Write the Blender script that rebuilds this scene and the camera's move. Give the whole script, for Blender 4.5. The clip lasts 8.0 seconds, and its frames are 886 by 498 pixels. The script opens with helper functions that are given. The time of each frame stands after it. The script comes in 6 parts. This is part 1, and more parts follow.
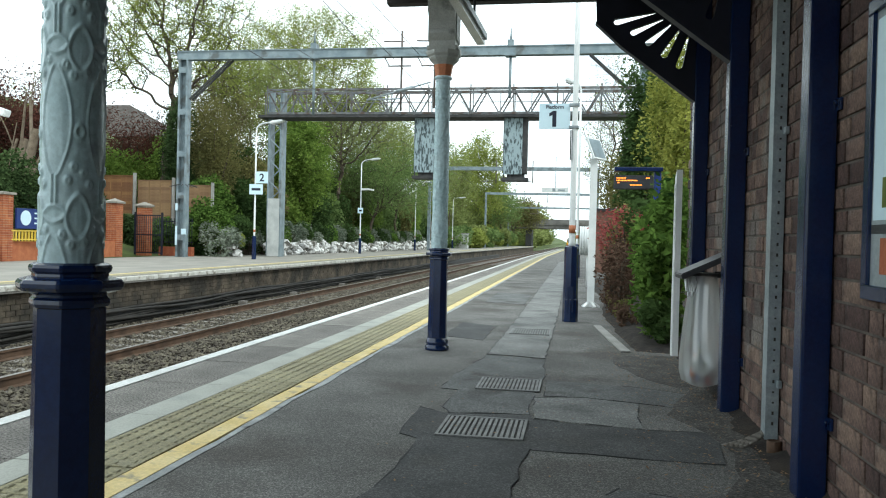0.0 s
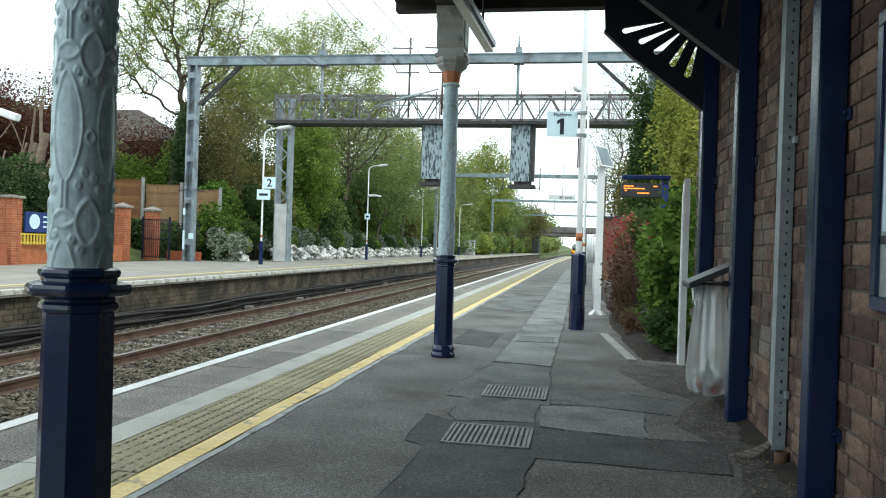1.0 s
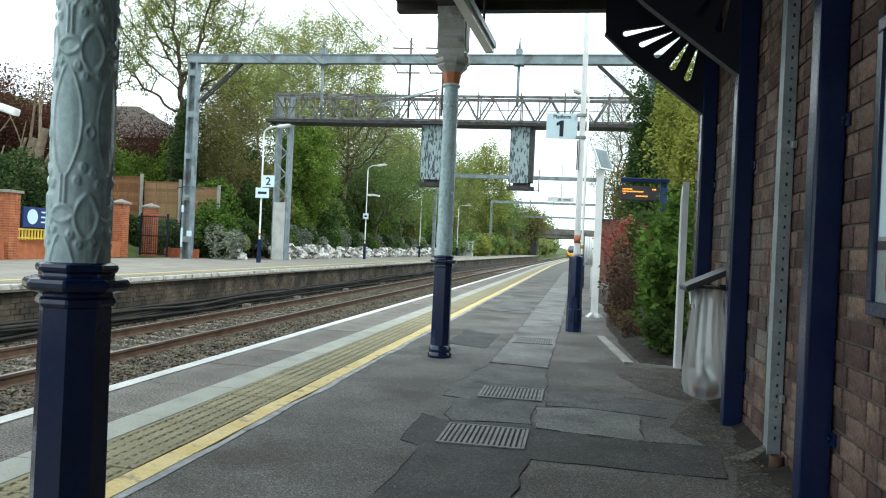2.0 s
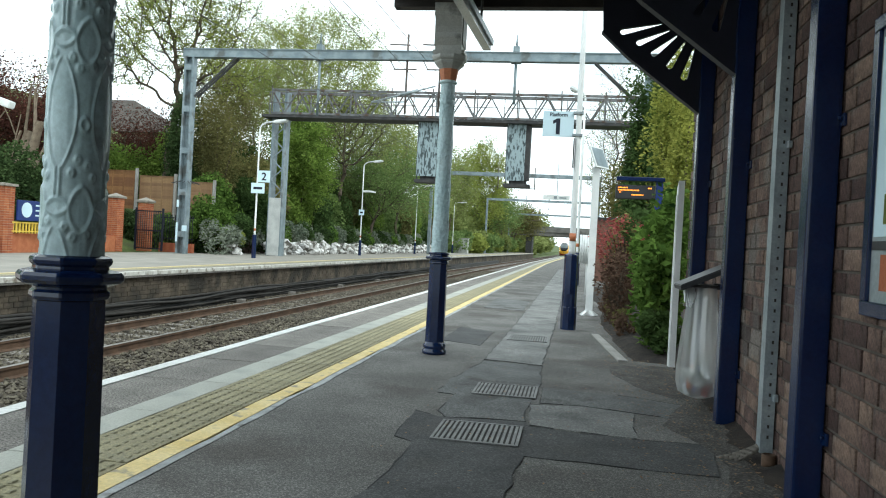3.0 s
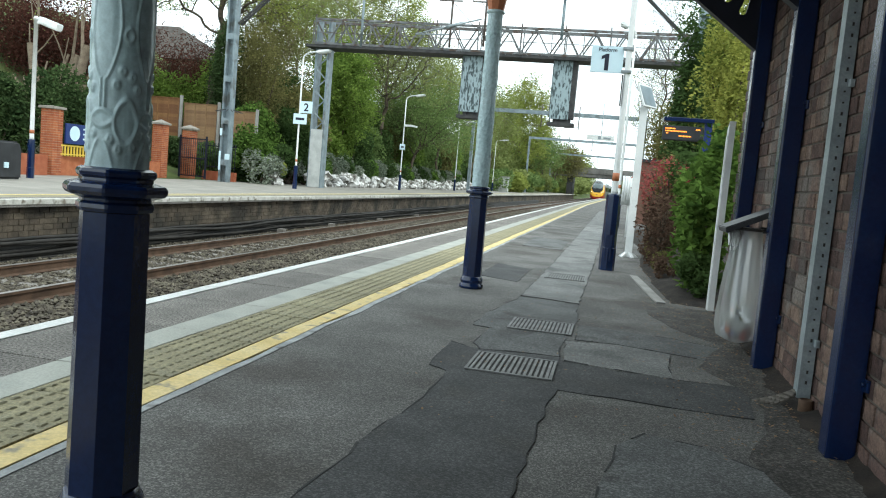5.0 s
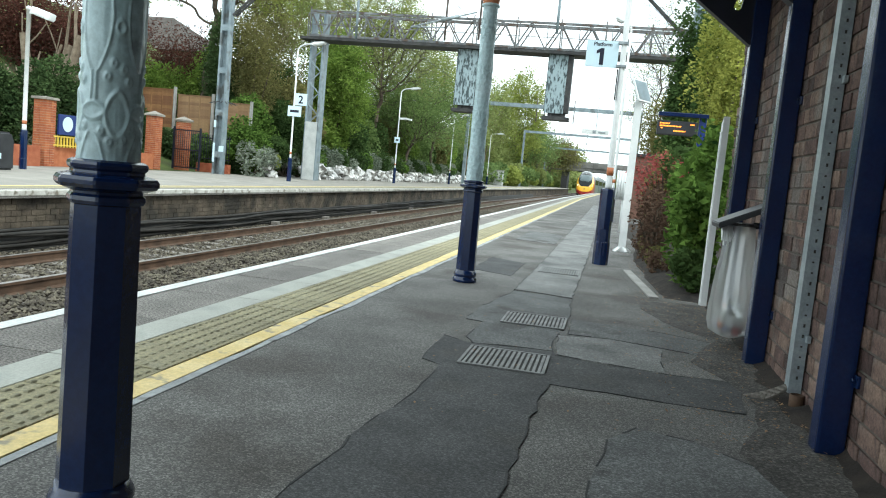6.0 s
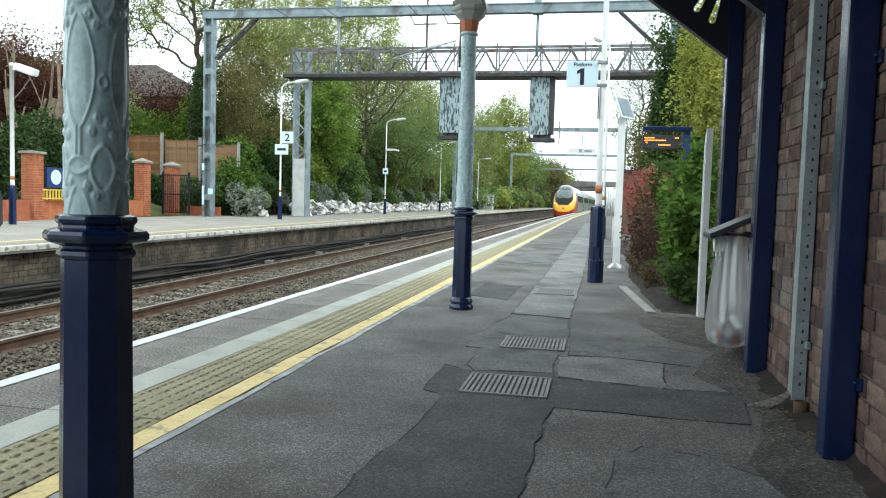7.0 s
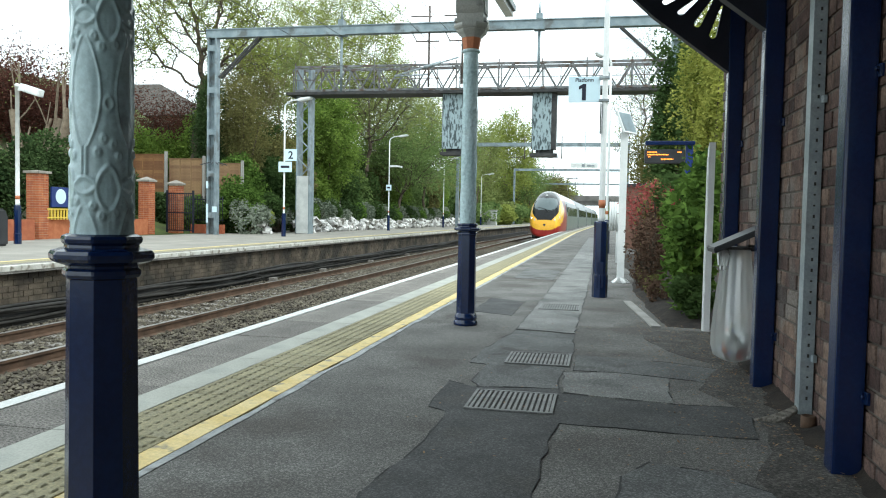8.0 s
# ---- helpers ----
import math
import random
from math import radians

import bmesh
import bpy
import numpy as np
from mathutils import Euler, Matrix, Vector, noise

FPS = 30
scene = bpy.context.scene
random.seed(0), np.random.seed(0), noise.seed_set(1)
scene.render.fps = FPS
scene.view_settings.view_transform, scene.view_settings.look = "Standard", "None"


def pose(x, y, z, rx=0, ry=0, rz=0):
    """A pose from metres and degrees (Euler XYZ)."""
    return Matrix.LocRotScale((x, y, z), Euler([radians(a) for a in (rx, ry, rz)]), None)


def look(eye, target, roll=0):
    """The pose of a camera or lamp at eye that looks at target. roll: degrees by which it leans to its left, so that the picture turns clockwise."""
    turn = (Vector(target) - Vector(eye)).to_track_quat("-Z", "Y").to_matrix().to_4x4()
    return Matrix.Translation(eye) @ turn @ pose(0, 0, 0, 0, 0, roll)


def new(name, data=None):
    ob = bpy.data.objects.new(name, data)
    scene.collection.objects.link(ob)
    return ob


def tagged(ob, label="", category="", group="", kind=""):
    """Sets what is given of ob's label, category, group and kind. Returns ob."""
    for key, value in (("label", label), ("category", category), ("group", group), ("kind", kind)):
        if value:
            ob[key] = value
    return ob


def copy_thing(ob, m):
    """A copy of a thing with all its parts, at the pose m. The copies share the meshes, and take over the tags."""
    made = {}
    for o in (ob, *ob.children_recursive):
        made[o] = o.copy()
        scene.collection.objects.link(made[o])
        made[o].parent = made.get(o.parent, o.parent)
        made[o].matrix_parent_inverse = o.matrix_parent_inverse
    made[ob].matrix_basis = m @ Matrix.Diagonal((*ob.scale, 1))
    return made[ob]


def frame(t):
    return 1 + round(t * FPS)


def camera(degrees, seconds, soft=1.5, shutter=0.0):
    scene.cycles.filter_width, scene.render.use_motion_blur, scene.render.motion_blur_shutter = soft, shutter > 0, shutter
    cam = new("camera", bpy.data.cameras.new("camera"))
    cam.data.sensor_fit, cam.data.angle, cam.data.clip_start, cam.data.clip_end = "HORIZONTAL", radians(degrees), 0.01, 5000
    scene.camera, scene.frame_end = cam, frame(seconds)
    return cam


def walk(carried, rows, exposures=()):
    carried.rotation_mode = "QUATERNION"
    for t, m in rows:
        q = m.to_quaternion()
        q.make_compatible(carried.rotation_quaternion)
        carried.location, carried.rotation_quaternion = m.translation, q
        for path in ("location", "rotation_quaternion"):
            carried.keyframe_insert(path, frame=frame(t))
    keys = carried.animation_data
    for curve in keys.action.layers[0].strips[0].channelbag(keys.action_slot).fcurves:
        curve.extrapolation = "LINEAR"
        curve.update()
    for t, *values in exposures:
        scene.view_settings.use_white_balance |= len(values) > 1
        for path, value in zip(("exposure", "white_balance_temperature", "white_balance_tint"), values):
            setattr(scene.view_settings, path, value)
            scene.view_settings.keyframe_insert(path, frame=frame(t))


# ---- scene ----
cam = camera(59.7, 8.0, soft=1.1)
PATH = [
    (0.0, 0.000, 0.000, 1.000, 9.480, -0.700, -1.400),
    (0.5, 0.000, -0.001, 1.001, 9.576, -0.467, -1.675),
    (1.0, -0.003, -0.001, 1.003, 9.964, -0.232, -1.841),
    (1.5, -0.002, -0.004, 1.002, 10.009, -0.088, -2.180),
    (3.0, -0.002, -0.002, 0.998, 9.487, -0.381, -3.079),
    (3.5, -0.004, -0.003, 0.999, 9.635, -0.291, -3.202),
    (4.0, -0.004, 0.006, 0.984, 10.092, -1.241, -4.085),
    (4.5, -0.014, 0.018, 0.966, 11.299, -3.157, -4.492),
    (4.7, -0.013, 0.018, 0.966, 12.016, -4.110, -4.560),
    (5.8, -0.010, 0.021, 0.967, 12.419, -6.270, -5.700),
    (6.0, -0.008, 0.021, 0.969, 12.056, -5.685, -5.339),
    (6.5, -0.007, 0.020, 0.973, 11.516, -4.751, -3.553),
    (7.0, -0.003, 0.021, 0.980, 11.334, -3.620, -1.630),
    (7.5, -0.002, 0.021, 0.981, 11.404, -2.917, -0.887),
    (8.0, -0.003, 0.017, 0.983, 11.585, -2.455, -1.138),
]
EXPOSURE = 0.07
walk(cam, [(t, pose(x, y, z, 90 + p, r, w)) for t, x, y, z, w, p, r in PATH],
     [(0.0, EXPOSURE, 6150, -1), (4.5, EXPOSURE, 6150, -1), (6.0, EXPOSURE + 0.31, 6150, -1), (8.0, EXPOSURE + 0.2, 6150, -1)])

# ---- light: a bright, thinly clouded spring sky ----
SUN_UP, SUN_ROUND = radians(46), radians(130)     # high, from behind the added building mass
world = bpy.data.worlds.new("sky")
scene.world = world
world.use_nodes = True
wn, wl = world.node_tree.nodes, world.node_tree.links
wbg = wn["Background"]
sky = wn.new("ShaderNodeTexSky")
sky.sky_type, sky.sun_disc = "NISHITA", False
sky.sun_elevation, sky.sun_rotation = SUN_UP, SUN_ROUND
sky.dust_density = 3.0
coord = wn.new("ShaderNodeTexCoord")
cloud = wn.new("ShaderNodeTexNoise")
cloud.inputs["Scale"].default_value, cloud.inputs["Detail"].default_value = 2.2, 6
cramp = wn.new("ShaderNodeValToRGB")
cramp.color_ramp.elements[0].position, cramp.color_ramp.elements[1].position = 0.22, 0.44
cmix = wn.new("ShaderNodeMixRGB")
cmix.inputs[2].default_value = (17.5, 18.2, 19.0, 1)
wl.new(coord.outputs["Generated"], cloud.inputs["Vector"])
wl.new(cloud.outputs["Fac"], cramp.inputs["Fac"])
wl.new(cramp.outputs["Color"], cmix.inputs[0])
wl.new(sky.outputs["Color"], cmix.inputs[1])
wl.new(cmix.outputs["Color"], wbg.inputs["Color"])
wbg.inputs["Strength"].default_value = 0.10
sun = new("sun", bpy.data.lights.new("sun", "SUN"))
sun.data.energy, sun.data.angle, sun.data.color = 1.3, radians(14), (1.0, 0.97, 0.93)
sun.matrix_world = look((0, 0, 40), (-40 * math.cos(SUN_UP) * 0.77, 40 * math.cos(SUN_UP) * 0.64, 40 - 40 * math.sin(SUN_UP)))


# ---- materials ----
def mat(name, c1, c2, scale=6.0, rough=0.7, metal=0.0, bump=0.25, fine=70.0, lo=0.35, hi=0.65, vary=0.0, spec=0.4, stain=None, stain_scale=1.2, stain_lo=0.55, grain=0.14, sharp=0.14, speck=0.0, speck_scale=150.0):
    """Two colours mixed by a broad noise, fine grain in value and relief; vary: by object; stain: a third colour in patches."""
    m = bpy.data.materials.new(name)
    m.use_nodes = True
    n, l = m.node_tree.nodes, m.node_tree.links
    b = n["Principled BSDF"]
    b.inputs["Roughness"].default_value, b.inputs["Metallic"].default_value = rough, metal
    b.inputs["Specular IOR Level"].default_value = spec
    tc = n.new("ShaderNodeTexCoord")
    big, small = n.new("ShaderNodeTexNoise"), n.new("ShaderNodeTexNoise")
    big.inputs["Scale"].default_value, big.inputs["Detail"].default_value = scale, 5
    small.inputs["Scale"].default_value, small.inputs["Detail"].default_value = fine, 6
    small.inputs["Roughness"].default_value = 0.72
    for x in (big, small):
        l.new(tc.outputs["Object"], x.inputs["Vector"])
    ramp = n.new("ShaderNodeValToRGB")
    ramp.color_ramp.elements[0].position, ramp.color_ramp.elements[1].position = lo, hi
    ramp.color_ramp.elements[0].color, ramp.color_ramp.elements[1].color = (*c1, 1), (*c2, 1)
    l.new(big.outputs["Fac"], ramp.inputs["Fac"])
    out = ramp.outputs["Color"]
    if stain:
        st = n.new("ShaderNodeTexNoise")
        st.inputs["Scale"].default_value, st.inputs["Detail"].default_value = stain_scale, 6
        l.new(tc.outputs["Object"], st.inputs["Vector"])
        sr = n.new("ShaderNodeMapRange")
        sr.inputs["From Min"].default_value, sr.inputs["From Max"].default_value = stain_lo, stain_lo + 0.12
        l.new(st.outputs["Fac"], sr.inputs["Value"])
        sm = n.new("ShaderNodeMixRGB")
        sm.inputs[2].default_value = (*stain, 1)
        l.new(sr.outputs["Result"], sm.inputs[0])
        l.new(out, sm.inputs[1])
        out = sm.outputs["Color"]
    hsv = n.new("ShaderNodeHueSaturation")
    val = n.new("ShaderNodeMapRange")
    val.inputs["From Min"].default_value, val.inputs["From Max"].default_value = 0.5 - sharp, 0.5 + sharp
    val.inputs["To Min"].default_value, val.inputs["To Max"].default_value = 1 - grain, 1 + grain
    l.new(small.outputs["Fac"], val.inputs["Value"])
    value = val.outputs["Result"]
    if speck:
        vo = n.new("ShaderNodeTexVoronoi")
        vo.inputs["Scale"].default_value = speck_scale
        l.new(tc.outputs["Object"], vo.inputs["Vector"])
        sep, pw, sv, mv = n.new("ShaderNodeSeparateColor"), n.new("ShaderNodeMath"), n.new("ShaderNodeMapRange"), n.new("ShaderNodeMath")
        l.new(vo.outputs["Color"], sep.inputs[0])
        pw.operation, mv.operation = "POWER", "MULTIPLY"
        pw.inputs[1].default_value = 2.2
        l.new(sep.outputs[0], pw.inputs[0])
        sv.inputs["To Min"].default_value, sv.inputs["To Max"].default_value = 1 - 0.45 * speck, 1 + speck
        l.new(pw.outputs[0], sv.inputs["Value"])
        l.new(value, mv.inputs[0])
        l.new(sv.outputs["Result"], mv.inputs[1])
        value = mv.outputs[0]
    if vary:
        oi = n.new("ShaderNodeObjectInfo")
        geo = n.new("ShaderNodeNewGeometry")
        add = n.new("ShaderNodeMath")
        add.operation = "ADD"
        l.new(oi.outputs["Random"], add.inputs[0])
        l.new(geo.outputs["Random Per Island"], add.inputs[1])
        fr = n.new("ShaderNodeMath")
        fr.operation = "FRACT"
        l.new(add.outputs[0], fr.inputs[0])
        vr = n.new("ShaderNodeMapRange")
        vr.inputs["To Min"].default_value, vr.inputs["To Max"].default_value = 1 - vary, 1 + vary
        l.new(fr.outputs[0], vr.inputs["Value"])
        mul = n.new("ShaderNodeMath")
        mul.operation = "MULTIPLY"
        l.new(vr.outputs["Result"], mul.inputs[0])
        l.new(value, mul.inputs[1])
        l.new(mul.outputs[0], hsv.inputs["Value"])
        hr = n.new("ShaderNodeMapRange")
        hr.inputs["To Min"].default_value, hr.inputs["To Max"].default_value = 0.5 - 0.03 * vary, 0.5 + 0.03 * vary
        l.new(fr.outputs[0], hr.inputs["Value"])
        l.new(hr.outputs["Result"], hsv.inputs["Hue"])
    else:
        l.new(value, hsv.inputs["Value"])
    l.new(out, hsv.inputs["Color"])
    l.new(hsv.outputs["Color"], b.inputs["Base Color"])
    if bump:
        bp = n.new("ShaderNodeBump")
        bp.inputs["Strength"].default_value, bp.inputs["Distance"].default_value = bump, 0.01
        l.new(small.outputs["Fac"], bp.inputs["Height"])
        l.new(bp.outputs["Normal"], b.inputs["Normal"])
    return m


def leaf_mat(name, c1, c2, through_light=0.35, scale=0.7):
    m = bpy.data.materials.new(name)
    m.use_nodes = True
    n, l = m.node_tree.nodes, m.node_tree.links
    n.remove(n["Principled BSDF"])
    d, t, mix = n.new("ShaderNodeBsdfDiffuse"), n.new("ShaderNodeBsdfTranslucent"), n.new("ShaderNodeMixShader")
    geo, tc, noi = n.new("ShaderNodeNewGeometry"), n.new("ShaderNodeTexCoord"), n.new("ShaderNodeTexNoise")
    noi.inputs["Scale"].default_value = scale
    l.new(tc.outputs["Object"], noi.inputs["Vector"])
    add = n.new("ShaderNodeMath")
    add.operation = "MULTIPLY_ADD"
    add.inputs[1].default_value = 0.55
    l.new(geo.outputs["Random Per Island"], add.inputs[0])
    sub = n.new("ShaderNodeMath")
    sub.operation = "MULTIPLY_ADD"
    sub.inputs[1].default_value, sub.inputs[2].default_value = 1.6, -0.55
    l.new(noi.outputs["Fac"], sub.inputs[0])
    l.new(sub.outputs[0], add.inputs[2])
    ramp = n.new("ShaderNodeValToRGB")
    ramp.color_ramp.elements[0].color, ramp.color_ramp.elements[1].color = (*c1, 1), (*c2, 1)
    l.new(add.outputs[0], ramp.inputs["Fac"])
    for s in (d, t):
        l.new(ramp.outputs["Color"], s.inputs["Color"])
    mix.inputs[0].default_value = through_light
    l.new(d.outputs[0], mix.inputs[1])
    l.new(t.outputs[0], mix.inputs[2])
    l.new(mix.outputs[0], n["Material Output"].inputs["Surface"])
    return m


def glow_mat(name, c, strength):
    m = bpy.data.materials.new(name)
    m.use_nodes = True
    b = m.node_tree.nodes["Principled BSDF"]
    b.inputs["Base Color"].default_value = (*c, 1)
    b.inputs["Emission Color"].default_value, b.inputs["Emission Strength"].default_value = (*c, 1), strength
    return m


def glass_mat(name, c, rough=0.05):
    return mat(name, c, c, rough=rough, bump=0, spec=0.6)


M = {}
M["tarmac"] = mat("tarmac", (0.088, 0.084, 0.078), (0.150, 0.145, 0.136), 1.3, 0.85, bump=0.25, fine=150, stain=(0.070, 0.063, 0.056), stain_scale=1.1, stain_lo=0.52, grain=0.35, sharp=0.1, speck=0.85, speck_scale=165)
M["tarmac_mid"] = mat("tarmac_mid", (0.090, 0.091, 0.090), (0.134, 0.136, 0.134), 3.0, 0.85, bump=0.25, fine=150, stain=(0.062, 0.060, 0.056), stain_scale=2.4, stain_lo=0.55, grain=0.3, sharp=0.1, speck=0.7, speck_scale=150)
M["tarmac_dark"] = mat("tarmac_dark", (0.046, 0.046, 0.047), (0.076, 0.076, 0.076), 3.0, 0.85, bump=0.25, fine=150, stain=(0.060, 0.058, 0.055), stain_scale=2.4, stain_lo=0.55, grain=0.3, sharp=0.1, speck=0.7, speck_scale=150)
# grimy asphalt, its colour also darkened for the canopy's shade
M["tarmac_grime_shade"] = mat("tarmac_grime_shade", (0.048, 0.044, 0.040), (0.092, 0.086, 0.078), 5.0, 0.9, bump=0.4, fine=110, stain=(0.085, 0.078, 0.070), stain_scale=4, stain_lo=0.52, grain=0.4, sharp=0.1, speck=0.9, speck_scale=110)
M["tarmac_pale"] = mat("tarmac_pale", (0.148, 0.148, 0.143), (0.210, 0.210, 0.202), 2.5, 0.85, bump=0.25, fine=150, stain=(0.10, 0.10, 0.098), stain_scale=2, grain=0.3, sharp=0.1, speck=0.6, speck_scale=150)
M["seam"] = mat("seam", (0.02, 0.02, 0.02), (0.04, 0.04, 0.04), 5, 0.8)
M["slab"] = mat("slab", (0.30, 0.30, 0.265), (0.385, 0.385, 0.345), 2.0, 0.8, bump=0.3, fine=90, vary=0.08, stain=(0.30, 0.31, 0.28), stain_scale=3)
M["paver"] = mat("paver", (0.13, 0.119, 0.107), (0.20, 0.184, 0.166), 3.0, 0.85, bump=0.8, fine=80, vary=0.15, grain=0.55, sharp=0.06)
M["tactile"] = mat("tactile", (0.225, 0.20, 0.118), (0.30, 0.268, 0.158), 3.0, 0.8, bump=0.5, fine=80, vary=0.08, grain=0.35, stain=(0.27, 0.25, 0.17), stain_scale=4)
M["blister"] = mat("blister", (0.19, 0.172, 0.11), (0.27, 0.245, 0.155), 12, 0.8)
M["sealant"] = mat("sealant", (0.24, 0.25, 0.25), (0.40, 0.41, 0.41), 7, 0.7, bump=0.4, stain=(0.11, 0.105, 0.10), stain_scale=6, stain_lo=0.58)
M["yellow_line"] = mat("yellow_line", (0.58, 0.43, 0.15), (0.66, 0.52, 0.24), 4.0, 0.6, bump=0.3, fine=60, stain=(0.27, 0.23, 0.15), stain_scale=11, stain_lo=0.56)
M["white_line"] = mat("white_line", (0.55, 0.55, 0.53), (0.70, 0.70, 0.68), 4.0, 0.6, bump=0.3, fine=60, stain=(0.32, 0.31, 0.30), stain_scale=7, stain_lo=0.64)
M["edge_worn"] = mat("edge_worn", (0.44, 0.42, 0.37), (0.62, 0.60, 0.55), 4.0, 0.7, bump=0.5, fine=40, stain=(0.20, 0.17, 0.13), stain_scale=5, stain_lo=0.53)
M["brick"] = mat("brick", (0.074, 0.046, 0.038), (0.155, 0.098, 0.080), 9, 0.85, bump=0.9, fine=60, vary=0.55, grain=0.4, stain=(0.125, 0.105, 0.095), stain_scale=3.2, stain_lo=0.5)
M["mortar"] = mat("mortar", (0.08, 0.068, 0.058), (0.125, 0.108, 0.092), 9, 0.9, bump=0.6, fine=120)
M["brick_orange"] = mat("brick_orange", (0.33, 0.095, 0.042), (0.42, 0.145, 0.066), 5, 0.85, bump=0.5, fine=60, vary=0.18)
M["mortar_pale"] = mat("mortar_pale", (0.38, 0.30, 0.22), (0.45, 0.37, 0.28), 9, 0.9, bump=0.4)
M["stone_cap"] = mat("stone_cap", (0.22, 0.20, 0.17), (0.32, 0.29, 0.25), 5, 0.85, bump=0.5)
M["navy"] = mat("navy", (0.004, 0.012, 0.050), (0.006, 0.018, 0.066), 3, 0.16, bump=0.09, fine=45, spec=0.55, stain=(0.12, 0.13, 0.16), stain_scale=34, stain_lo=0.735)
M["pale_blue"] = mat("pale_blue", (0.40, 0.53, 0.56), (0.49, 0.61, 0.64), 5, 0.22, bump=0.12, fine=40, stain=(0.26, 0.32, 0.34), stain_scale=9, stain_lo=0.6)
M["terracotta"] = mat("terracotta", (0.42, 0.14, 0.06), (0.5, 0.18, 0.08), 6, 0.5, bump=0.1)
M["cream"] = mat("cream", (0.38, 0.38, 0.36), (0.50, 0.50, 0.47), 5, 0.5, bump=0.1, stain=(0.2, 0.2, 0.19), stain_scale=5)
M["black_paint"] = mat("black_paint", (0.006, 0.007, 0.016), (0.012, 0.013, 0.026), 4, 0.5, bump=0.1)
M["soffit"] = mat("soffit", (0.025, 0.022, 0.022), (0.05, 0.042, 0.04), 4, 0.7, bump=0.2)
M["galv"] = mat("galv", (0.25, 0.29, 0.31), (0.36, 0.40, 0.42), 8, 0.42, 0.35, bump=0.15, fine=50, stain=(0.25, 0.27, 0.28), stain_scale=5)
M["portal"] = mat("portal", (0.17, 0.215, 0.24), (0.26, 0.31, 0.335), 3, 0.5, 0.2, bump=0.15, stain=(0.12, 0.13, 0.13), stain_scale=2)
M["gantry_paint"] = mat("gantry_paint", (0.11, 0.115, 0.12), (0.22, 0.225, 0.23), 2.5, 0.7, 0.1, bump=0.3, stain=(0.10, 0.07, 0.055), stain_scale=3.5, stain_lo=0.5)
M["rust_steel"] = mat("rust_steel", (0.09, 0.072, 0.065), (0.16, 0.13, 0.12), 3, 0.7, 0.1, bump=0.3)
M["dark_steel"] = mat("dark_steel", (0.03, 0.03, 0.032), (0.06, 0.058, 0.057), 4, 0.6, 0.2, bump=0.2)
M["white_paint"] = mat("white_paint", (0.68, 0.70, 0.70), (0.80, 0.81, 0.80), 5, 0.4, bump=0.06, grain=0.05, stain=(0.5, 0.5, 0.48), stain_scale=4, stain_lo=0.62)
M["sign_white"] = mat("sign_white", (0.58, 0.74, 0.82), (0.64, 0.79, 0.86), 3, 0.4, bump=0, grain=0.02)
M["ink"] = mat("ink", (0.008, 0.01, 0.025), (0.012, 0.014, 0.03), 3, 0.5, bump=0)
M["sign_blue"] = mat("sign_blue", (0.012, 0.03, 0.14), (0.015, 0.035, 0.16), 3, 0.4, bump=0)
M["yellow_rail"] = mat("yellow_rail", (0.65, 0.45, 0.06), (0.7, 0.5, 0.08), 3, 0.5, bump=0)
M["ballast"] = mat("ballast", (0.050, 0.042, 0.030), (0.125, 0.106, 0.080), 4, 0.9, bump=0.9, fine=45, vary=0.5)
M["ballast_bed"] = mat("ballast_bed", (0.045, 0.037, 0.03), (0.12, 0.10, 0.085), 22, 0.95, bump=1.0, fine=60)
M["rail_side"] = mat("rail_side", (0.062, 0.036, 0.022), (0.115, 0.068, 0.042), 4, 0.8, bump=0.3)
M["rail_top"] = mat("rail_top", (0.30, 0.27, 0.25), (0.40, 0.37, 0.35), 4, 0.3, 0.8, bump=0.05)
M["sleeper"] = mat("sleeper", (0.13, 0.115, 0.10), (0.2, 0.18, 0.16), 4, 0.9, bump=0.4)
M["plat_wall"] = mat("plat_wall", (0.058, 0.045, 0.032), (0.125, 0.098, 0.070), 2.6, 0.9, bump=0.6, fine=30, stain=(0.034, 0.029, 0.022), stain_scale=1.1, stain_lo=0.48, vary=0.16, grain=0.3)
M["cable"] = mat("cable", (0.014, 0.013, 0.011), (0.034, 0.030, 0.026), 3, 0.85, bump=0.1)
M["plat_far"] = mat("plat_far", (0.21, 0.195, 0.17), (0.29, 0.27, 0.235), 1.0, 0.85, bump=0.4, fine=60, stain=(0.22, 0.21, 0.19), stain_scale=0.6)
M["grass"] = mat("grass", (0.05, 0.075, 0.02), (0.10, 0.13, 0.035), 0.8, 0.95, bump=1.0, fine=14, stain=(0.06, 0.055, 0.03), stain_scale=0.25)
M["soil"] = mat("soil", (0.013, 0.010, 0.008), (0.036, 0.027, 0.021), 9, 0.95, bump=0.9, fine=50)
M["fence"] = mat("fence", (0.17, 0.082, 0.036), (0.26, 0.13, 0.058), 3, 0.8, bump=0.3, vary=0.25)
M["fence_pale"] = mat("fence_pale", (0.20, 0.115, 0.058), (0.28, 0.17, 0.09), 3, 0.8, bump=0.3, vary=0.2)
M["rock"] = mat("rock", (0.50, 0.49, 0.48), (0.80, 0.79, 0.77), 4, 0.85, bump=0.7, fine=20, vary=0.2, stain=(0.16, 0.15, 0.13), stain_scale=3.5, stain_lo=0.47)
M["bark"] = mat("bark", (0.055, 0.042, 0.03), (0.11, 0.085, 0.062), 5, 0.95, bump=0.8, fine=25)
M["bark_pale"] = mat("bark_pale", (0.14, 0.105, 0.075), (0.24, 0.19, 0.14), 5, 0.95, bump=0.8, fine=25)
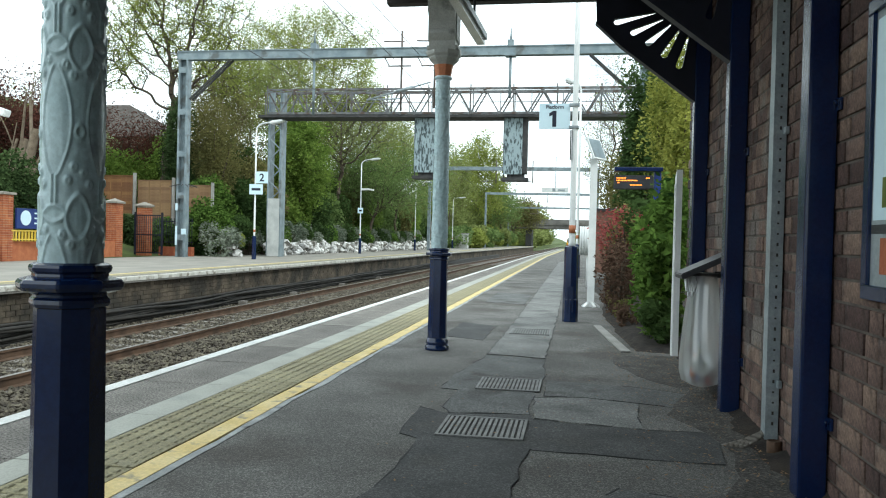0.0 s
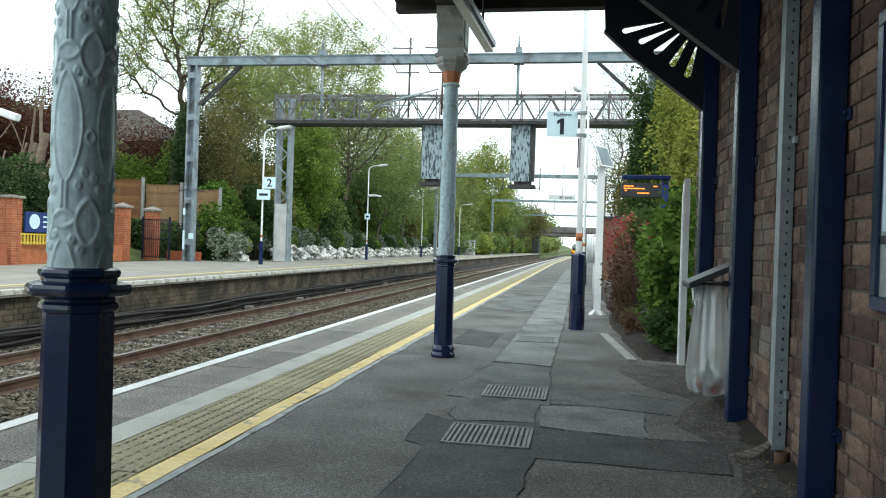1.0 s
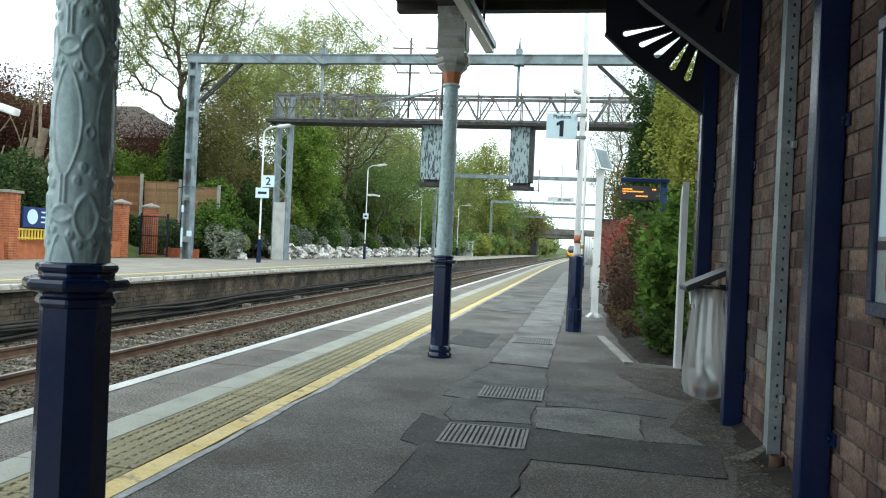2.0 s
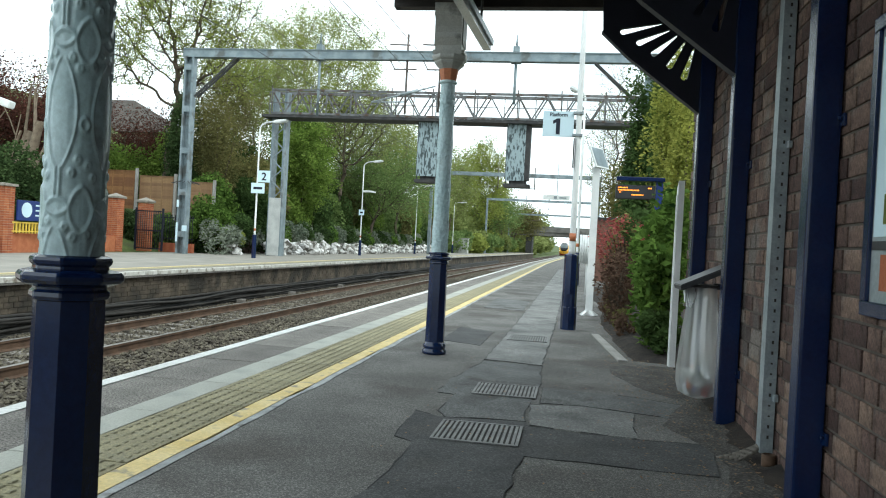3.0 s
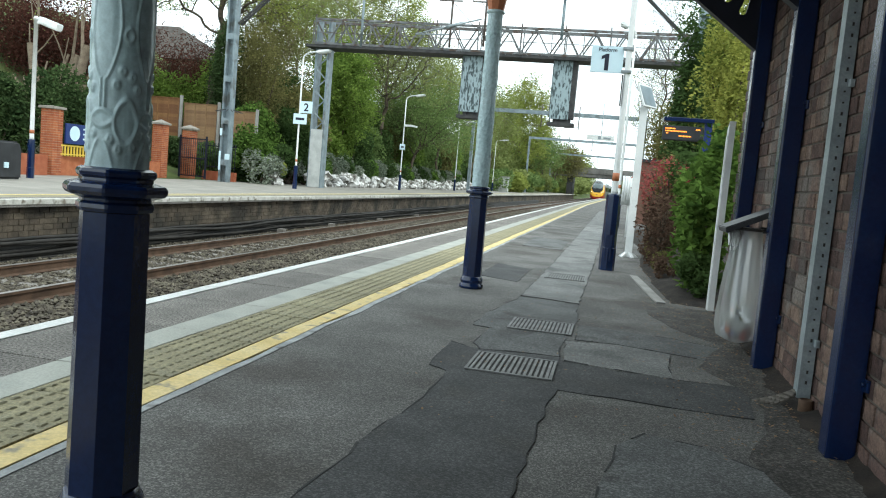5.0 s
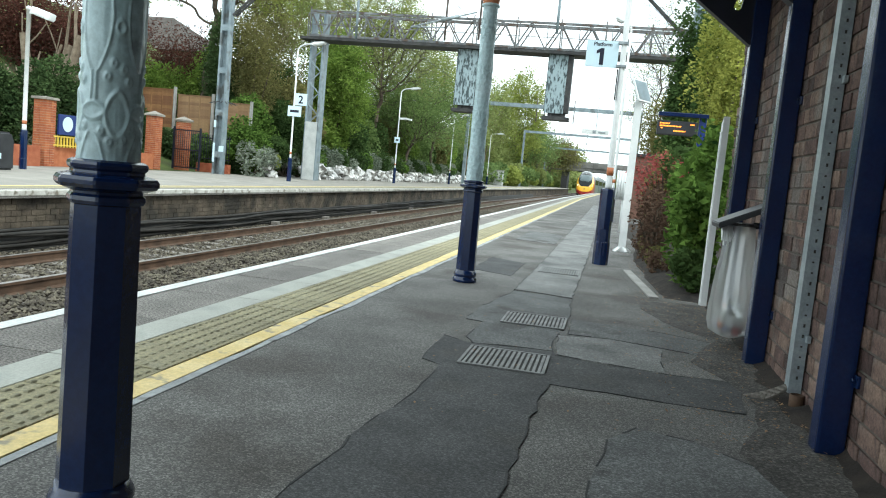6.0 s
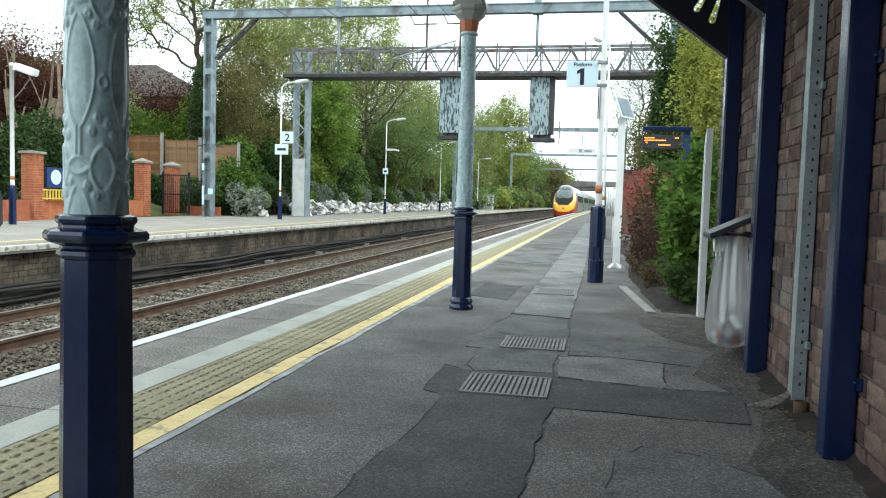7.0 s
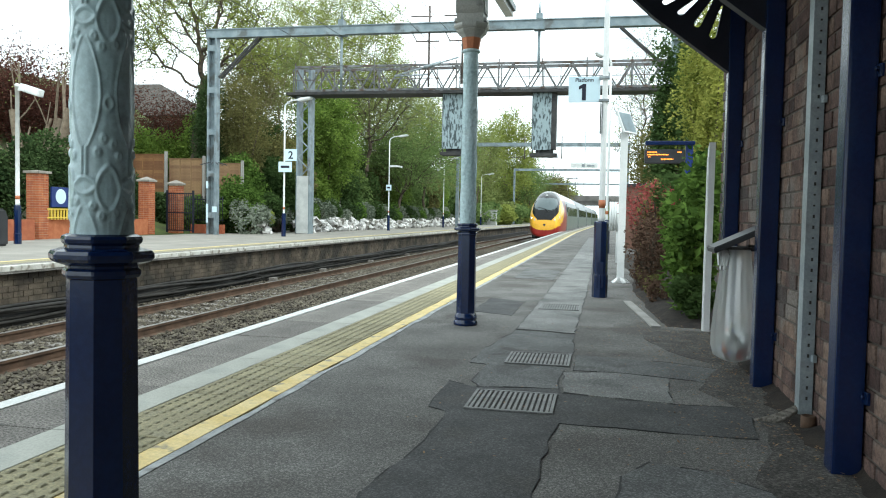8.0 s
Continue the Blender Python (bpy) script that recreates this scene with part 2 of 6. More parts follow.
M["roof_tile"] = mat("roof_tile", (0.050, 0.042, 0.036), (0.092, 0.076, 0.066), 2, 0.9, bump=0.6, fine=12)
M["render_wall"] = mat("render_wall", (0.30, 0.24, 0.19), (0.4, 0.33, 0.27), 2, 0.9)
M["peeling"] = mat("peeling", (0.05, 0.07, 0.075), (0.30, 0.375, 0.40), 6, 0.6, bump=0.3, lo=0.40, hi=0.52)
pm = M["peeling"].node_tree
stretch = pm.nodes.new("ShaderNodeMapping")
stretch.inputs["Scale"].default_value = (2.2, 2.2, 0.7)
pm.links.new(pm.nodes["Texture Coordinate"].outputs["Object"], stretch.inputs["Vector"])
for nd in [q for q in pm.nodes if q.bl_idname == "ShaderNodeTexNoise"]:
    pm.links.new(stretch.outputs["Vector"], nd.inputs["Vector"])
M["grey_box"] = mat("grey_box", (0.42, 0.43, 0.42), (0.54, 0.55, 0.53), 3, 0.6, bump=0.1)
M["dark_plastic"] = mat("dark_plastic", (0.02, 0.021, 0.024), (0.035, 0.036, 0.04), 3, 0.45, bump=0.05)
M["steel_grate"] = mat("steel_grate", (0.15, 0.15, 0.147), (0.23, 0.23, 0.225), 8, 0.6, 0.2, bump=0.2)
# dark colour for the shade inside gratings and slots
M["hole_shade"] = mat("hole_shade", (0.03, 0.029, 0.027), (0.05, 0.048, 0.045), 5, 0.9)
M["amber"] = glow_mat("amber", (1.0, 0.28, 0.03), 2.2)
M["headlight"] = glow_mat("headlight", (1.0, 0.93, 0.8), 9.0)
M["lamp_glass"] = mat("lamp_glass", (0.62, 0.63, 0.62), (0.7, 0.71, 0.7), 5, 0.25, bump=0)
M["train_silver"] = mat("train_silver", (0.12, 0.155, 0.16), (0.20, 0.205, 0.21), 1.5, 0.35, 0.2, bump=0.03)
M["train_yellow"] = mat("train_yellow", (0.82, 0.42, 0.03), (0.88, 0.48, 0.05), 2, 0.25, bump=0.02)
M["train_red"] = mat("train_red", (0.26, 0.018, 0.014), (0.32, 0.025, 0.02), 2, 0.35, bump=0.02)
M["train_dark"] = mat("train_dark", (0.02, 0.022, 0.025), (0.04, 0.042, 0.045), 2, 0.6)
M["train_white"] = mat("train_white", (0.66, 0.67, 0.66), (0.72, 0.73, 0.72), 2, 0.35, bump=0.02)
M["dark_glass"] = mat("dark_glass", (0.005, 0.006, 0.007), (0.008, 0.009, 0.010), rough=0.12, bump=0, spec=0.25)
# windscreen tint lightened to stand for the sky and trees it reflects
M["cab_glass_reflection"] = glass_mat("cab_glass_reflection", (0.07, 0.095, 0.10))
M["concrete"] = mat("concrete", (0.26, 0.25, 0.23), (0.36, 0.35, 0.33), 3, 0.9, bump=0.4)
M["bridge"] = mat("bridge", (0.10, 0.095, 0.09), (0.18, 0.17, 0.16), 0.6, 0.9, bump=0.3, stain=(0.10, 0.09, 0.085), stain_scale=0.5)
M["far_brick"] = mat("far_brick", (0.12, 0.06, 0.045), (0.18, 0.095, 0.07), 2, 0.9, bump=0.4)
M["leaf_fresh"] = leaf_mat("leaf_fresh", (0.06, 0.11, 0.022), (0.28, 0.38, 0.085), 0.45, 1.3)
M["leaf_sage"] = leaf_mat("leaf_sage", (0.07, 0.115, 0.04), (0.27, 0.36, 0.13), 0.45, 1.0)
M["leaf_yellow"] = leaf_mat("leaf_yellow", (0.14, 0.175, 0.04), (0.42, 0.46, 0.13), 0.45, 0.9)
M["leaf_olive"] = leaf_mat("leaf_olive", (0.11, 0.14, 0.045), (0.36, 0.40, 0.15), 0.45, 0.9)
M["leaf_dark"] = leaf_mat("leaf_dark", (0.03, 0.055, 0.02), (0.09, 0.14, 0.045), 0.3)
M["leaf_ivy"] = leaf_mat("leaf_ivy", (0.022, 0.042, 0.018), (0.08, 0.12, 0.045), 0.2)
M["leaf_brown"] = leaf_mat("leaf_brown", (0.075, 0.075, 0.03), (0.27, 0.25, 0.10), 0.4, 1.0)
M["leaf_red"] = leaf_mat("leaf_red", (0.14, 0.035, 0.03), (0.46, 0.13, 0.12), 0.35, 3.0)
M["leaf_maroon"] = leaf_mat("leaf_maroon", (0.045, 0.020, 0.018), (0.14, 0.062, 0.046), 0.35)
M["leaf_grey"] = leaf_mat("leaf_grey", (0.10, 0.125, 0.09), (0.30, 0.33, 0.26), 0.25)
M["leaf_shrub"] = leaf_mat("leaf_shrub", (0.014, 0.036, 0.010), (0.19, 0.30, 0.065), 0.3, 4.0)
M["leaf_variegated"] = leaf_mat("leaf_variegated", (0.05, 0.085, 0.012), (0.50, 0.50, 0.13), 0.4, 2.6)
M["twig"] = leaf_mat("twig", (0.05, 0.03, 0.022), (0.13, 0.085, 0.06), 0.1)


# ---- building helpers ----
def box(bm, x0, x1, y0, y1, z0, z1, bevel=0.0):
    vs = [bm.verts.new((x, y, z)) for z in (z0, z1) for y in (y0, y1) for x in (x0, x1)]
    fs = [bm.faces.new([vs[i] for i in q]) for q in ((0, 2, 3, 1), (4, 5, 7, 6), (0, 1, 5, 4), (2, 6, 7, 3), (0, 4, 6, 2), (1, 3, 7, 5))]
    if bevel:
        es = list({e for f in fs for e in f.edges})
        bmesh.ops.bevel(bm, geom=es, offset=bevel, segments=2, profile=0.7, affect="EDGES", clamp_overlap=True)
    return vs


def tube(bm, p, q, r0, r1=None, n=8, caps=True):
    r1 = r0 if r1 is None else r1
    p, q = Vector(p), Vector(q)
    w = (q - p).normalized()
    u = w.cross(Vector((0, 0, 1)) if abs(w.z) < 0.9 else Vector((1, 0, 0))).normalized()
    v = w.cross(u)
    rings = []
    for c, r in ((p, r0), (q, r1)):
        rings.append([bm.verts.new(c + (u * math.cos(2 * math.pi * i / n) + v * math.sin(2 * math.pi * i / n)) * r) for i in range(n)])
    for i in range(n):
        f = bm.faces.new((rings[0][i], rings[0][(i + 1) % n], rings[1][(i + 1) % n], rings[1][i]))
        f.smooth = n > 5
    if caps:
        bm.faces.new(rings[0][::-1])
        bm.faces.new(rings[1])


def lathe(bm, cx, cy, profile, n=16, turn=0.0, smooth=True):
    """profile: (radius, height) from the bottom up."""
    rings = [[bm.verts.new((cx + r * math.cos(turn + 2 * math.pi * i / n), cy + r * math.sin(turn + 2 * math.pi * i / n), z)) for i in range(n)] for r, z in profile]
    for a, b in zip(rings, rings[1:]):
        for i in range(n):
            f = bm.faces.new((a[i], a[(i + 1) % n], b[(i + 1) % n], b[i]))
            f.smooth = smooth
    bm.faces.new(rings[0][::-1])
    bm.faces.new(rings[-1])


def bar(bm, p, q, w, h=None):
    """A rectangular bar from p to q, w wide, h high."""
    h = h or w
    p, q = Vector(p), Vector(q)
    d = (q - p).normalized()
    s = d.cross(Vector((0, 0, 1)) if abs(d.z) < 0.95 else Vector((0, 1, 0))).normalized() * (w / 2)
    u = s.cross(d).normalized() * (h / 2)
    vs = [bm.verts.new(c + a * s + b * u) for c in (p, q) for a, b in ((-1, -1), (1, -1), (1, 1), (-1, 1))]
    for i in range(4):
        bm.faces.new((vs[i], vs[(i + 1) % 4], vs[4 + (i + 1) % 4], vs[4 + i]))
    bm.faces.new(vs[3::-1])
    bm.faces.new(vs[4:])


def slab_poly(bm, pts, axis, a, b):
    """A flat outline given thickness from a to b along axis ('x', 'y' or 'z')."""
    def at(p, t):
        return {"x": (t, p[0], p[1]), "y": (p[0], t, p[1]), "z": (p[0], p[1], t)}[axis]
    lo, hi = [bm.verts.new(at(p, a)) for p in pts], [bm.verts.new(at(p, b)) for p in pts]
    bm.faces.new(lo), bm.faces.new(hi[::-1])
    for i in range(len(pts)):
        j = (i + 1) % len(pts)
        bm.faces.new((lo[j], lo[i], hi[i], hi[j]))


def mesh_from(name, bm, material):
    bmesh.ops.recalc_face_normals(bm, faces=bm.faces[:])
    me = bpy.data.meshes.new(name)
    bm.to_mesh(me)
    bm.free()
    me.materials.append(material)
    return me


def part(name, bm, material, parent=None, label=""):
    ob = new(name, mesh_from(name, bm, material))
    if parent:
        ob.parent = parent
    return tagged(ob, label)


def thing(name, label, category, m=None, group="", kind=""):
    ob = new(name)
    if m:
        ob.matrix_basis = m
    return tagged(ob, label, category, group, kind)


def solid(name, bm, material, label, category, group="", kind=""):
    return tagged(part(name, bm, material), label, category, group, kind)


def raw(name, verts, faces, material, parent=None, smooth=False):
    me = bpy.data.meshes.new(name)
    verts, faces = np.asarray(verts, dtype=np.float32), np.asarray(faces, dtype=np.int32)
    k = faces.shape[1]
    me.vertices.add(len(verts))
    me.vertices.foreach_set("co", verts.ravel())
    me.loops.add(faces.size)
    me.loops.foreach_set("vertex_index", faces.ravel())
    me.polygons.add(len(faces))
    me.polygons.foreach_set("loop_start", np.arange(0, faces.size, k, dtype=np.int32))
    me.polygons.foreach_set("use_smooth", np.full(len(faces), smooth))
    me.update(calc_edges=True)
    me.materials.append(material)
    ob = new(name, me)
    if parent:
        ob.parent = parent
    return ob


def leaf_mesh(points, size, rng, droop=0.0):
    """A folded, pointed leaf or clump of 2 triangles at each point; returns verts, faces."""
    n = len(points)
    d = rng.normal(size=(n, 3))
    d[:, 2] = d[:, 2] * 0.6 - droop
    d /= np.linalg.norm(d, axis=1, keepdims=True)
    e = np.cross(d, rng.normal(size=(n, 3)))
    e /= np.linalg.norm(e, axis=1, keepdims=True) + 1e-9
    s = size * rng.uniform(0.6, 1.4, (n, 1))
    up = np.cross(d, e) * s * 0.15
    a, b, c, f = points - d * s, points + e * s * 0.5 + up, points + d * s, points - e * s * 0.5 + up
    verts = np.stack([a, b, c, f], 1).reshape(-1, 3)
    i = np.arange(n)[:, None] * 4
    return verts, np.concatenate([i + [0, 1, 2], i + [0, 2, 3]], 0)


def text_mesh(name, body, size, m, material, parent=None, bold=0.0):
    cu = bpy.data.curves.new(name, "FONT")
    cu.body, cu.size, cu.extrude, cu.align_x, cu.align_y, cu.offset = body, size, 0.001, "CENTER", "CENTER", bold
    tmp = new(name, cu)
    bpy.context.view_layer.update()
    me = bpy.data.meshes.new_from_object(tmp.evaluated_get(bpy.context.evaluated_depsgraph_get()))
    bpy.data.objects.remove(tmp)
    me.materials.clear()
    me.materials.append(material)
    ob = new(name, me)
    ob.matrix_basis = m
    if parent:
        ob.parent = parent
    return ob


# ---- levels and lines of the plan ----
EDGE, FAR_EDGE = -2.94, -9.60          # platform edges
RAIL = -0.80                           # rail top
BED = -1.02                            # ballast
NEAR_TRACK, FAR_TRACK = -4.33, -7.54   # track centres
WALL = 1.03                            # face of the station wall
BEND, BEND_FROM = 0.0155, 54.0          # the line bears slightly right from here on


# ---- ground, platforms and tracks ----
def smooth(t):
    t = min(1.0, max(0.0, t))
    return t * t * (3 - 2 * t)


def land(x, y):
    """Height of the ground: a cutting with a wooded bank on the far side and a lower one behind the station."""
    foot = 16.5 - 5.8 * smooth((y - 78) / 34)
    left = max(0.0, -x - foot)
    hl = 10.5 * smooth(left / 24) * smooth((y - 8) / 25)
    right = max(0.0, x - (2.2 + 3.0 * smooth((y - 60) / 60)))
    hr = 6.0 * smooth(right / 16) * smooth((y - 16) / 20)
    base = -0.25 if (x < -9.9 or x > -2.7) else -1.12
    return base + hl + hr + 0.12 * noise.noise((x * 0.3, y * 0.3, 0)) * (1 if hl + hr > 0.3 else 0)


def ground():
    xs = sorted({-2500, -1200, -500, -200, -100, -75, *range(-60, -10, 2), -9.91, -9.9, -2.7, -2.69, 0, *range(2, 42, 2), 60, 100, 300, 1000, 2500})
    ys = sorted({-2500, -800, -200, -60, -20, *range(0, 200, 3), 220, 260, 320, 400, 500, 700, 1200, 2500})
    verts = [(x, y, land(x, y)) for y in ys for x in xs]
    w = len(xs)
    faces = [(j * w + i, j * w + i + 1, (j + 1) * w + i + 1, (j + 1) * w + i) for j in range(len(ys) - 1) for i in range(w - 1)]
    tagged(raw("ground", verts, faces, M["grass"], smooth=True), "rough grassy cutting sides and railway land", "ground", kind="structure")
    bm = bmesh.new()
    box(bm, -9.75, -2.85, -60, 420, -1.5, BED)
    solid("trackbed", bm, M["ballast_bed"], "brown stone ballast bed between the platforms", "ballast", kind="structure")


ground()

# near platform: asphalt deck, patches, edge strips
bm = bmesh.new()
box(bm, -1.668, WALL + 0.3, -12, 7.2, -0.9, 0.0)
box(bm, -1.668, 1.6, 7.2, 125, -0.9, 0.0)
platform = solid("platform_near", bm, M["tarmac"], "worn grey asphalt station platform with patches", "platform", kind="structure")
bm = bmesh.new()
box(bm, EDGE + 0.03, -1.668, -12, 125, -0.9, -0.06)
part("edge_bed", bm, M["concrete"], platform)
bm = bmesh.new()
box(bm, EDGE + 0.10, EDGE + 0.16, -12, 125, -1.2, -0.9)
part("platform_wall", bm, M["plat_wall"], platform)


def strip(name, x0, x1, y0, y1, step, top, material, gap=0.008, bottom=-0.06, limit=46):
    """A row of paving pieces, each an object of its own on one mesh, the far ones joined."""
    b = bmesh.new()
    box(b, x0, x1, 0, step - gap, bottom, top, 0.004)
    me = mesh_from(name, b, material)
    y, k = y0, 0
    while y < y1 and k < limit:
        ob = new(name, me)
        ob.location = (0, y, random.uniform(-0.0015, 0.0015))
        ob.parent = platform
        y += step
        k += 1
    if y < y1:
        b = bmesh.new()
        while y < y1:
            box(b, x0, x1, y, y + step - gap, bottom, top)
            y += step
        tagged(part(name, b, material, platform), kind="stuff")


strip("edge_stone", EDGE + 0.115, -2.375, -6.0, 125, 0.90, 0.0, M["paver"], limit=52)
strip("paving_slab", -2.368, -2.165, -6.0, 125, 0.90, 0.003, M["slab"], limit=52)
strip("tactile_tile", -2.160, -1.805, -5.8, 125, 0.40, 0.004, M["tactile"], limit=83)


def lozenges():
    verts, faces = [], []
    for j in range(int((26 - 1.2) / 0.0667)):
        for i in range(5):
            x, y = -2.160 + 0.036 + i * 0.071, 1.2 + j * 0.0667 + (0.033 if i % 2 else 0)
            k = len(verts)
            for u, v, z in ((-0.011, -0.020, 0.0045), (0.011, -0.020, 0.0045), (0.011, 0.020, 0.0045), (-0.011, 0.020, 0.0045), (-0.006, -0.012, 0.0095), (0.006, -0.012, 0.0095), (0.006, 0.012, 0.0095), (-0.006, 0.012, 0.0095)):
                verts.append((x + u, y + v, z))
            faces += [(k, k + 1, k + 5, k + 4), (k + 1, k + 2, k + 6, k + 5), (k + 2, k + 3, k + 7, k + 6), (k + 3, k, k + 4, k + 7), (k + 4, k + 5, k + 6, k + 7)]
    tagged(raw("tactile_bumps", verts, faces, M["blister"], platform), kind="stuff")


lozenges()


def wavy_strip(name, x0, x1, y0, y1, z, material, amp, label, step=0.12):
    """A painted line with an uneven edge, a few millimetres thick."""
    n = int((y1 - y0) / step) + 1
    verts, faces = [], []
    for i in range(n):
        y = y0 + (y1 - y0) * i / (n - 1)
        a, b = amp * noise.noise((y * 2.3, x0, 0)), amp * noise.noise((y * 2.1, x1, 7))
        verts += [(x0 + a, y, z), (x1 + b, y, z), (x0 + a, y, z - 0.02), (x1 + b, y, z - 0.02)]
        if i:
            k = 4 * i
            faces += [(k - 4, k - 3, k + 1, k), (k - 2, k - 4, k, k + 2), (k - 3, k - 1, k + 3, k + 1)]
    return tagged(raw(name, verts, faces, material, platform), label)


wavy_strip("yellow_line", -1.788, -1.680, -6, 125, 0.006, M["yellow_line"], 0.010, "worn yellow painted safety line")
wavy_strip("sealant", -1.676, -1.634, -6, 60, 0.0035, M["sealant"], 0.024, "pale sealant beside the yellow line")
wavy_strip("white_edge", EDGE + 0.005, EDGE + 0.105, -6, 125, 0.005, M["white_line"], 0.006, "white painted platform edge", 0.2)
bm = bmesh.new()
box(bm, EDGE, EDGE + 0.09, -12, 125, -0.14, -0.002, 0.01)
part("coping", bm, M["concrete"], platform)


def patch(pts, material, z=0.004, seams=True):
    rng = random.Random(len(pts) * 7 + int(pts[0][1] * 10))
    out = []
    for i, (x, y) in enumerate(pts):
        x2, y2 = pts[(i + 1) % len(pts)]
        k = max(2, int(math.hypot(x2 - x, y2 - y) / 0.12))
        for j in range(k):
            u = j / k
            out.append((x + (x2 - x) * u + rng.uniform(-0.012, 0.012), y + (y2 - y) * u + rng.uniform(-0.012, 0.012)))
    b = bmesh.new()
    slab_poly(b, out, "z", z - 0.03, z)
    part("asphalt_patch", b, material, platform)
    if not seams:
        return
    b = bmesh.new()
    for i in range(len(out)):
        p, q = out[i], out[(i + 1) % len(out)]
        if math.hypot(p[0] - q[0], p[1] - q[1]) > 1e-4 and rng.random() < 0.6:
            bar(b, (*p, z), (*q, z), rng.uniform(0.003, 0.009), 0.003)
    part("patch_seam", b, M["seam"], platform)


patch([(-0.87, 4.49), (-0.84, 3.86), (-0.73, 3.78), (-0.73, 3.28), (-0.80, 2.6), (-0.86, 1.4), (-0.24, 1.4), (-0.21, 3.01), (-0.20, 3.5), (-0.17, 3.72), (0.24, 3.69), (0.73, 3.69), (0.77, 4.27), (0.37, 4.27), (0.10, 4.29), (-0.19, 4.34), (-0.21, 4.45), (-0.68, 4.38)], M["tarmac_dark"])
patch([(-0.70, 6.71), (-0.20, 6.60), (-0.18, 5.61), (-0.22, 5.02), (-0.22, 4.47), (-0.68, 4.40), (-0.73, 4.53), (-0.73, 5.07), (-0.84, 5.10), (-0.84, 5.61)], M["tarmac_mid"], 0.003)
patch([(-0.21, 4.97), (0.12, 5.03), (0.43, 4.96), (0.39, 4.29), (0.10, 4.31), (-0.19, 4.37)], M["tarmac_pale"])
patch([(-0.16, 5.62), (0.51, 5.51), (0.87, 5.33), (0.74, 4.85), (0.43, 4.98), (0.12, 5.05), (-0.15, 5.03)], M["tarmac_mid"], 0.003)
patch([(-0.71, 6.76), (-0.69, 8.4), (-0.67, 10.0), (-0.66, 14.6), (-0.62, 40.0), (-0.16, 40.0), (-0.16, 11.2), (-0.18, 8.9), (-0.20, 6.66)], M["tarmac_pale"])
patch([(0.04, 2.55), (0.10, 3.00), (0.22, 3.22), (0.45, 3.15), (0.62, 2.95), (0.78, 2.6), (0.80, 1.3), (0.02, 1.3)], M["tarmac_mid"], 0.0035)
patch([(-1.30, 7.9), (-0.86, 7.7), (-0.84, 9.0), (-1.28, 9.3)], M["tarmac_dark"], 0.003)
patch([(-1.36, 12.5), (-0.72, 12.3), (-0.72, 14.6), (-1.38, 14.9)], M["tarmac_mid"], 0.003)


# dirt by the wall, with the shade under the canopy painted in
patch([(1.025, 1.2), (0.74, 1.2), (0.66, 1.7), (0.78, 2.2), (0.70, 2.6), (0.60, 3.1), (0.73, 3.5), (0.80, 3.9), (0.72, 4.3), (0.58, 4.7), (0.70, 5.1), (0.82, 5.5), (0.88, 6.3), (1.025, 6.6)], M["tarmac_grime_shade"], 0.005, False)
patch([(0.82, 5.5), (0.55, 5.9), (0.36, 6.6), (0.40, 7.15), (0.95, 7.15), (0.95, 6.2)], M["tarmac_grime_shade"], 0.0025, False)


def drain(x0, x1, y0, y1, group="drain covers in the platform"):
    d = thing("drain_cover", "square slotted steel drain cover set in asphalt", "drain cover", group=group)
    b = bmesh.new()
    # shallow dark block: the shade below the slats is in its colour
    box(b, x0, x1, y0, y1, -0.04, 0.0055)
    part("recess", b, M["hole_shade"], d)
    b = bmesh.new()
    t = 0.016
    for r in ((x0, x1, y0, y0 + t), (x0, x1, y1 - t, y1), (x0, x0 + t, y0 + t, y1 - t), (x1 - t, x1, y0 + t, y1 - t)):
        box(b, *r, -0.02, 0.012)
    part("frame", b, M["steel_grate"], d)
    n = 15
    sp = (x1 - x0 - 2 * t) / n
    b = bmesh.new()
    box(b, 0, sp * 0.55, y0 + t, y1 - t, -0.01, 0.010)
    me = mesh_from("slat", b, M["steel_grate"])
    for i in range(n):
        o = new("slat", me)
        o.location.x, o.parent = x0 + t + (i + 0.22) * sp, d


drain(-0.665, -0.215, 3.86, 4.30)
drain(-0.615, -0.185, 5.14, 5.58)
drain(-0.64, -0.21, 8.30, 8.80)

# far platform
bm = bmesh.new()
box(bm, -17.2, FAR_EDGE - 0.45, -30, 92, -0.9, 0.0)
box(bm, -13.2, FAR_EDGE - 0.45, 92, 165, -0.9, 0.0)
far = solid("platform_far", bm, M["plat_far"], "sunlit pale asphalt of the opposite platform", "platform", kind="structure")
bm = bmesh.new()
box(bm, FAR_EDGE - 0.45, FAR_EDGE - 0.012, -30, 165, -0.13, 0.004, 0.01)
part("coping", bm, M["paver"], far, "grey stone coping")
bm = bmesh.new()
box(bm, FAR_EDGE - 0.12, FAR_EDGE, -30, 165, -0.085, 0.008, 0.01)
part("white_edge", bm, M["edge_worn"], far, "white painted edge")
bm = bmesh.new()
box(bm, FAR_EDGE - 0.98, FAR_EDGE - 0.88, -30, 165, -0.01, 0.006)
part("yellow_line", bm, M["yellow_line"], far)
bm = bmesh.new()
box(bm, FAR_EDGE - 0.85, FAR_EDGE - 0.46, -30, 165, -0.01, 0.005)
part("tactile_strip", bm, M["tactile"], far)
bm = bmesh.new()
box(bm, FAR_EDGE - 0.30, FAR_EDGE - 0.16, -30, 165, -1.3, -0.13)
part("platform_wall", bm, M["plat_wall"], far)
verts, faces = [], []
rng = np.random.default_rng(5)
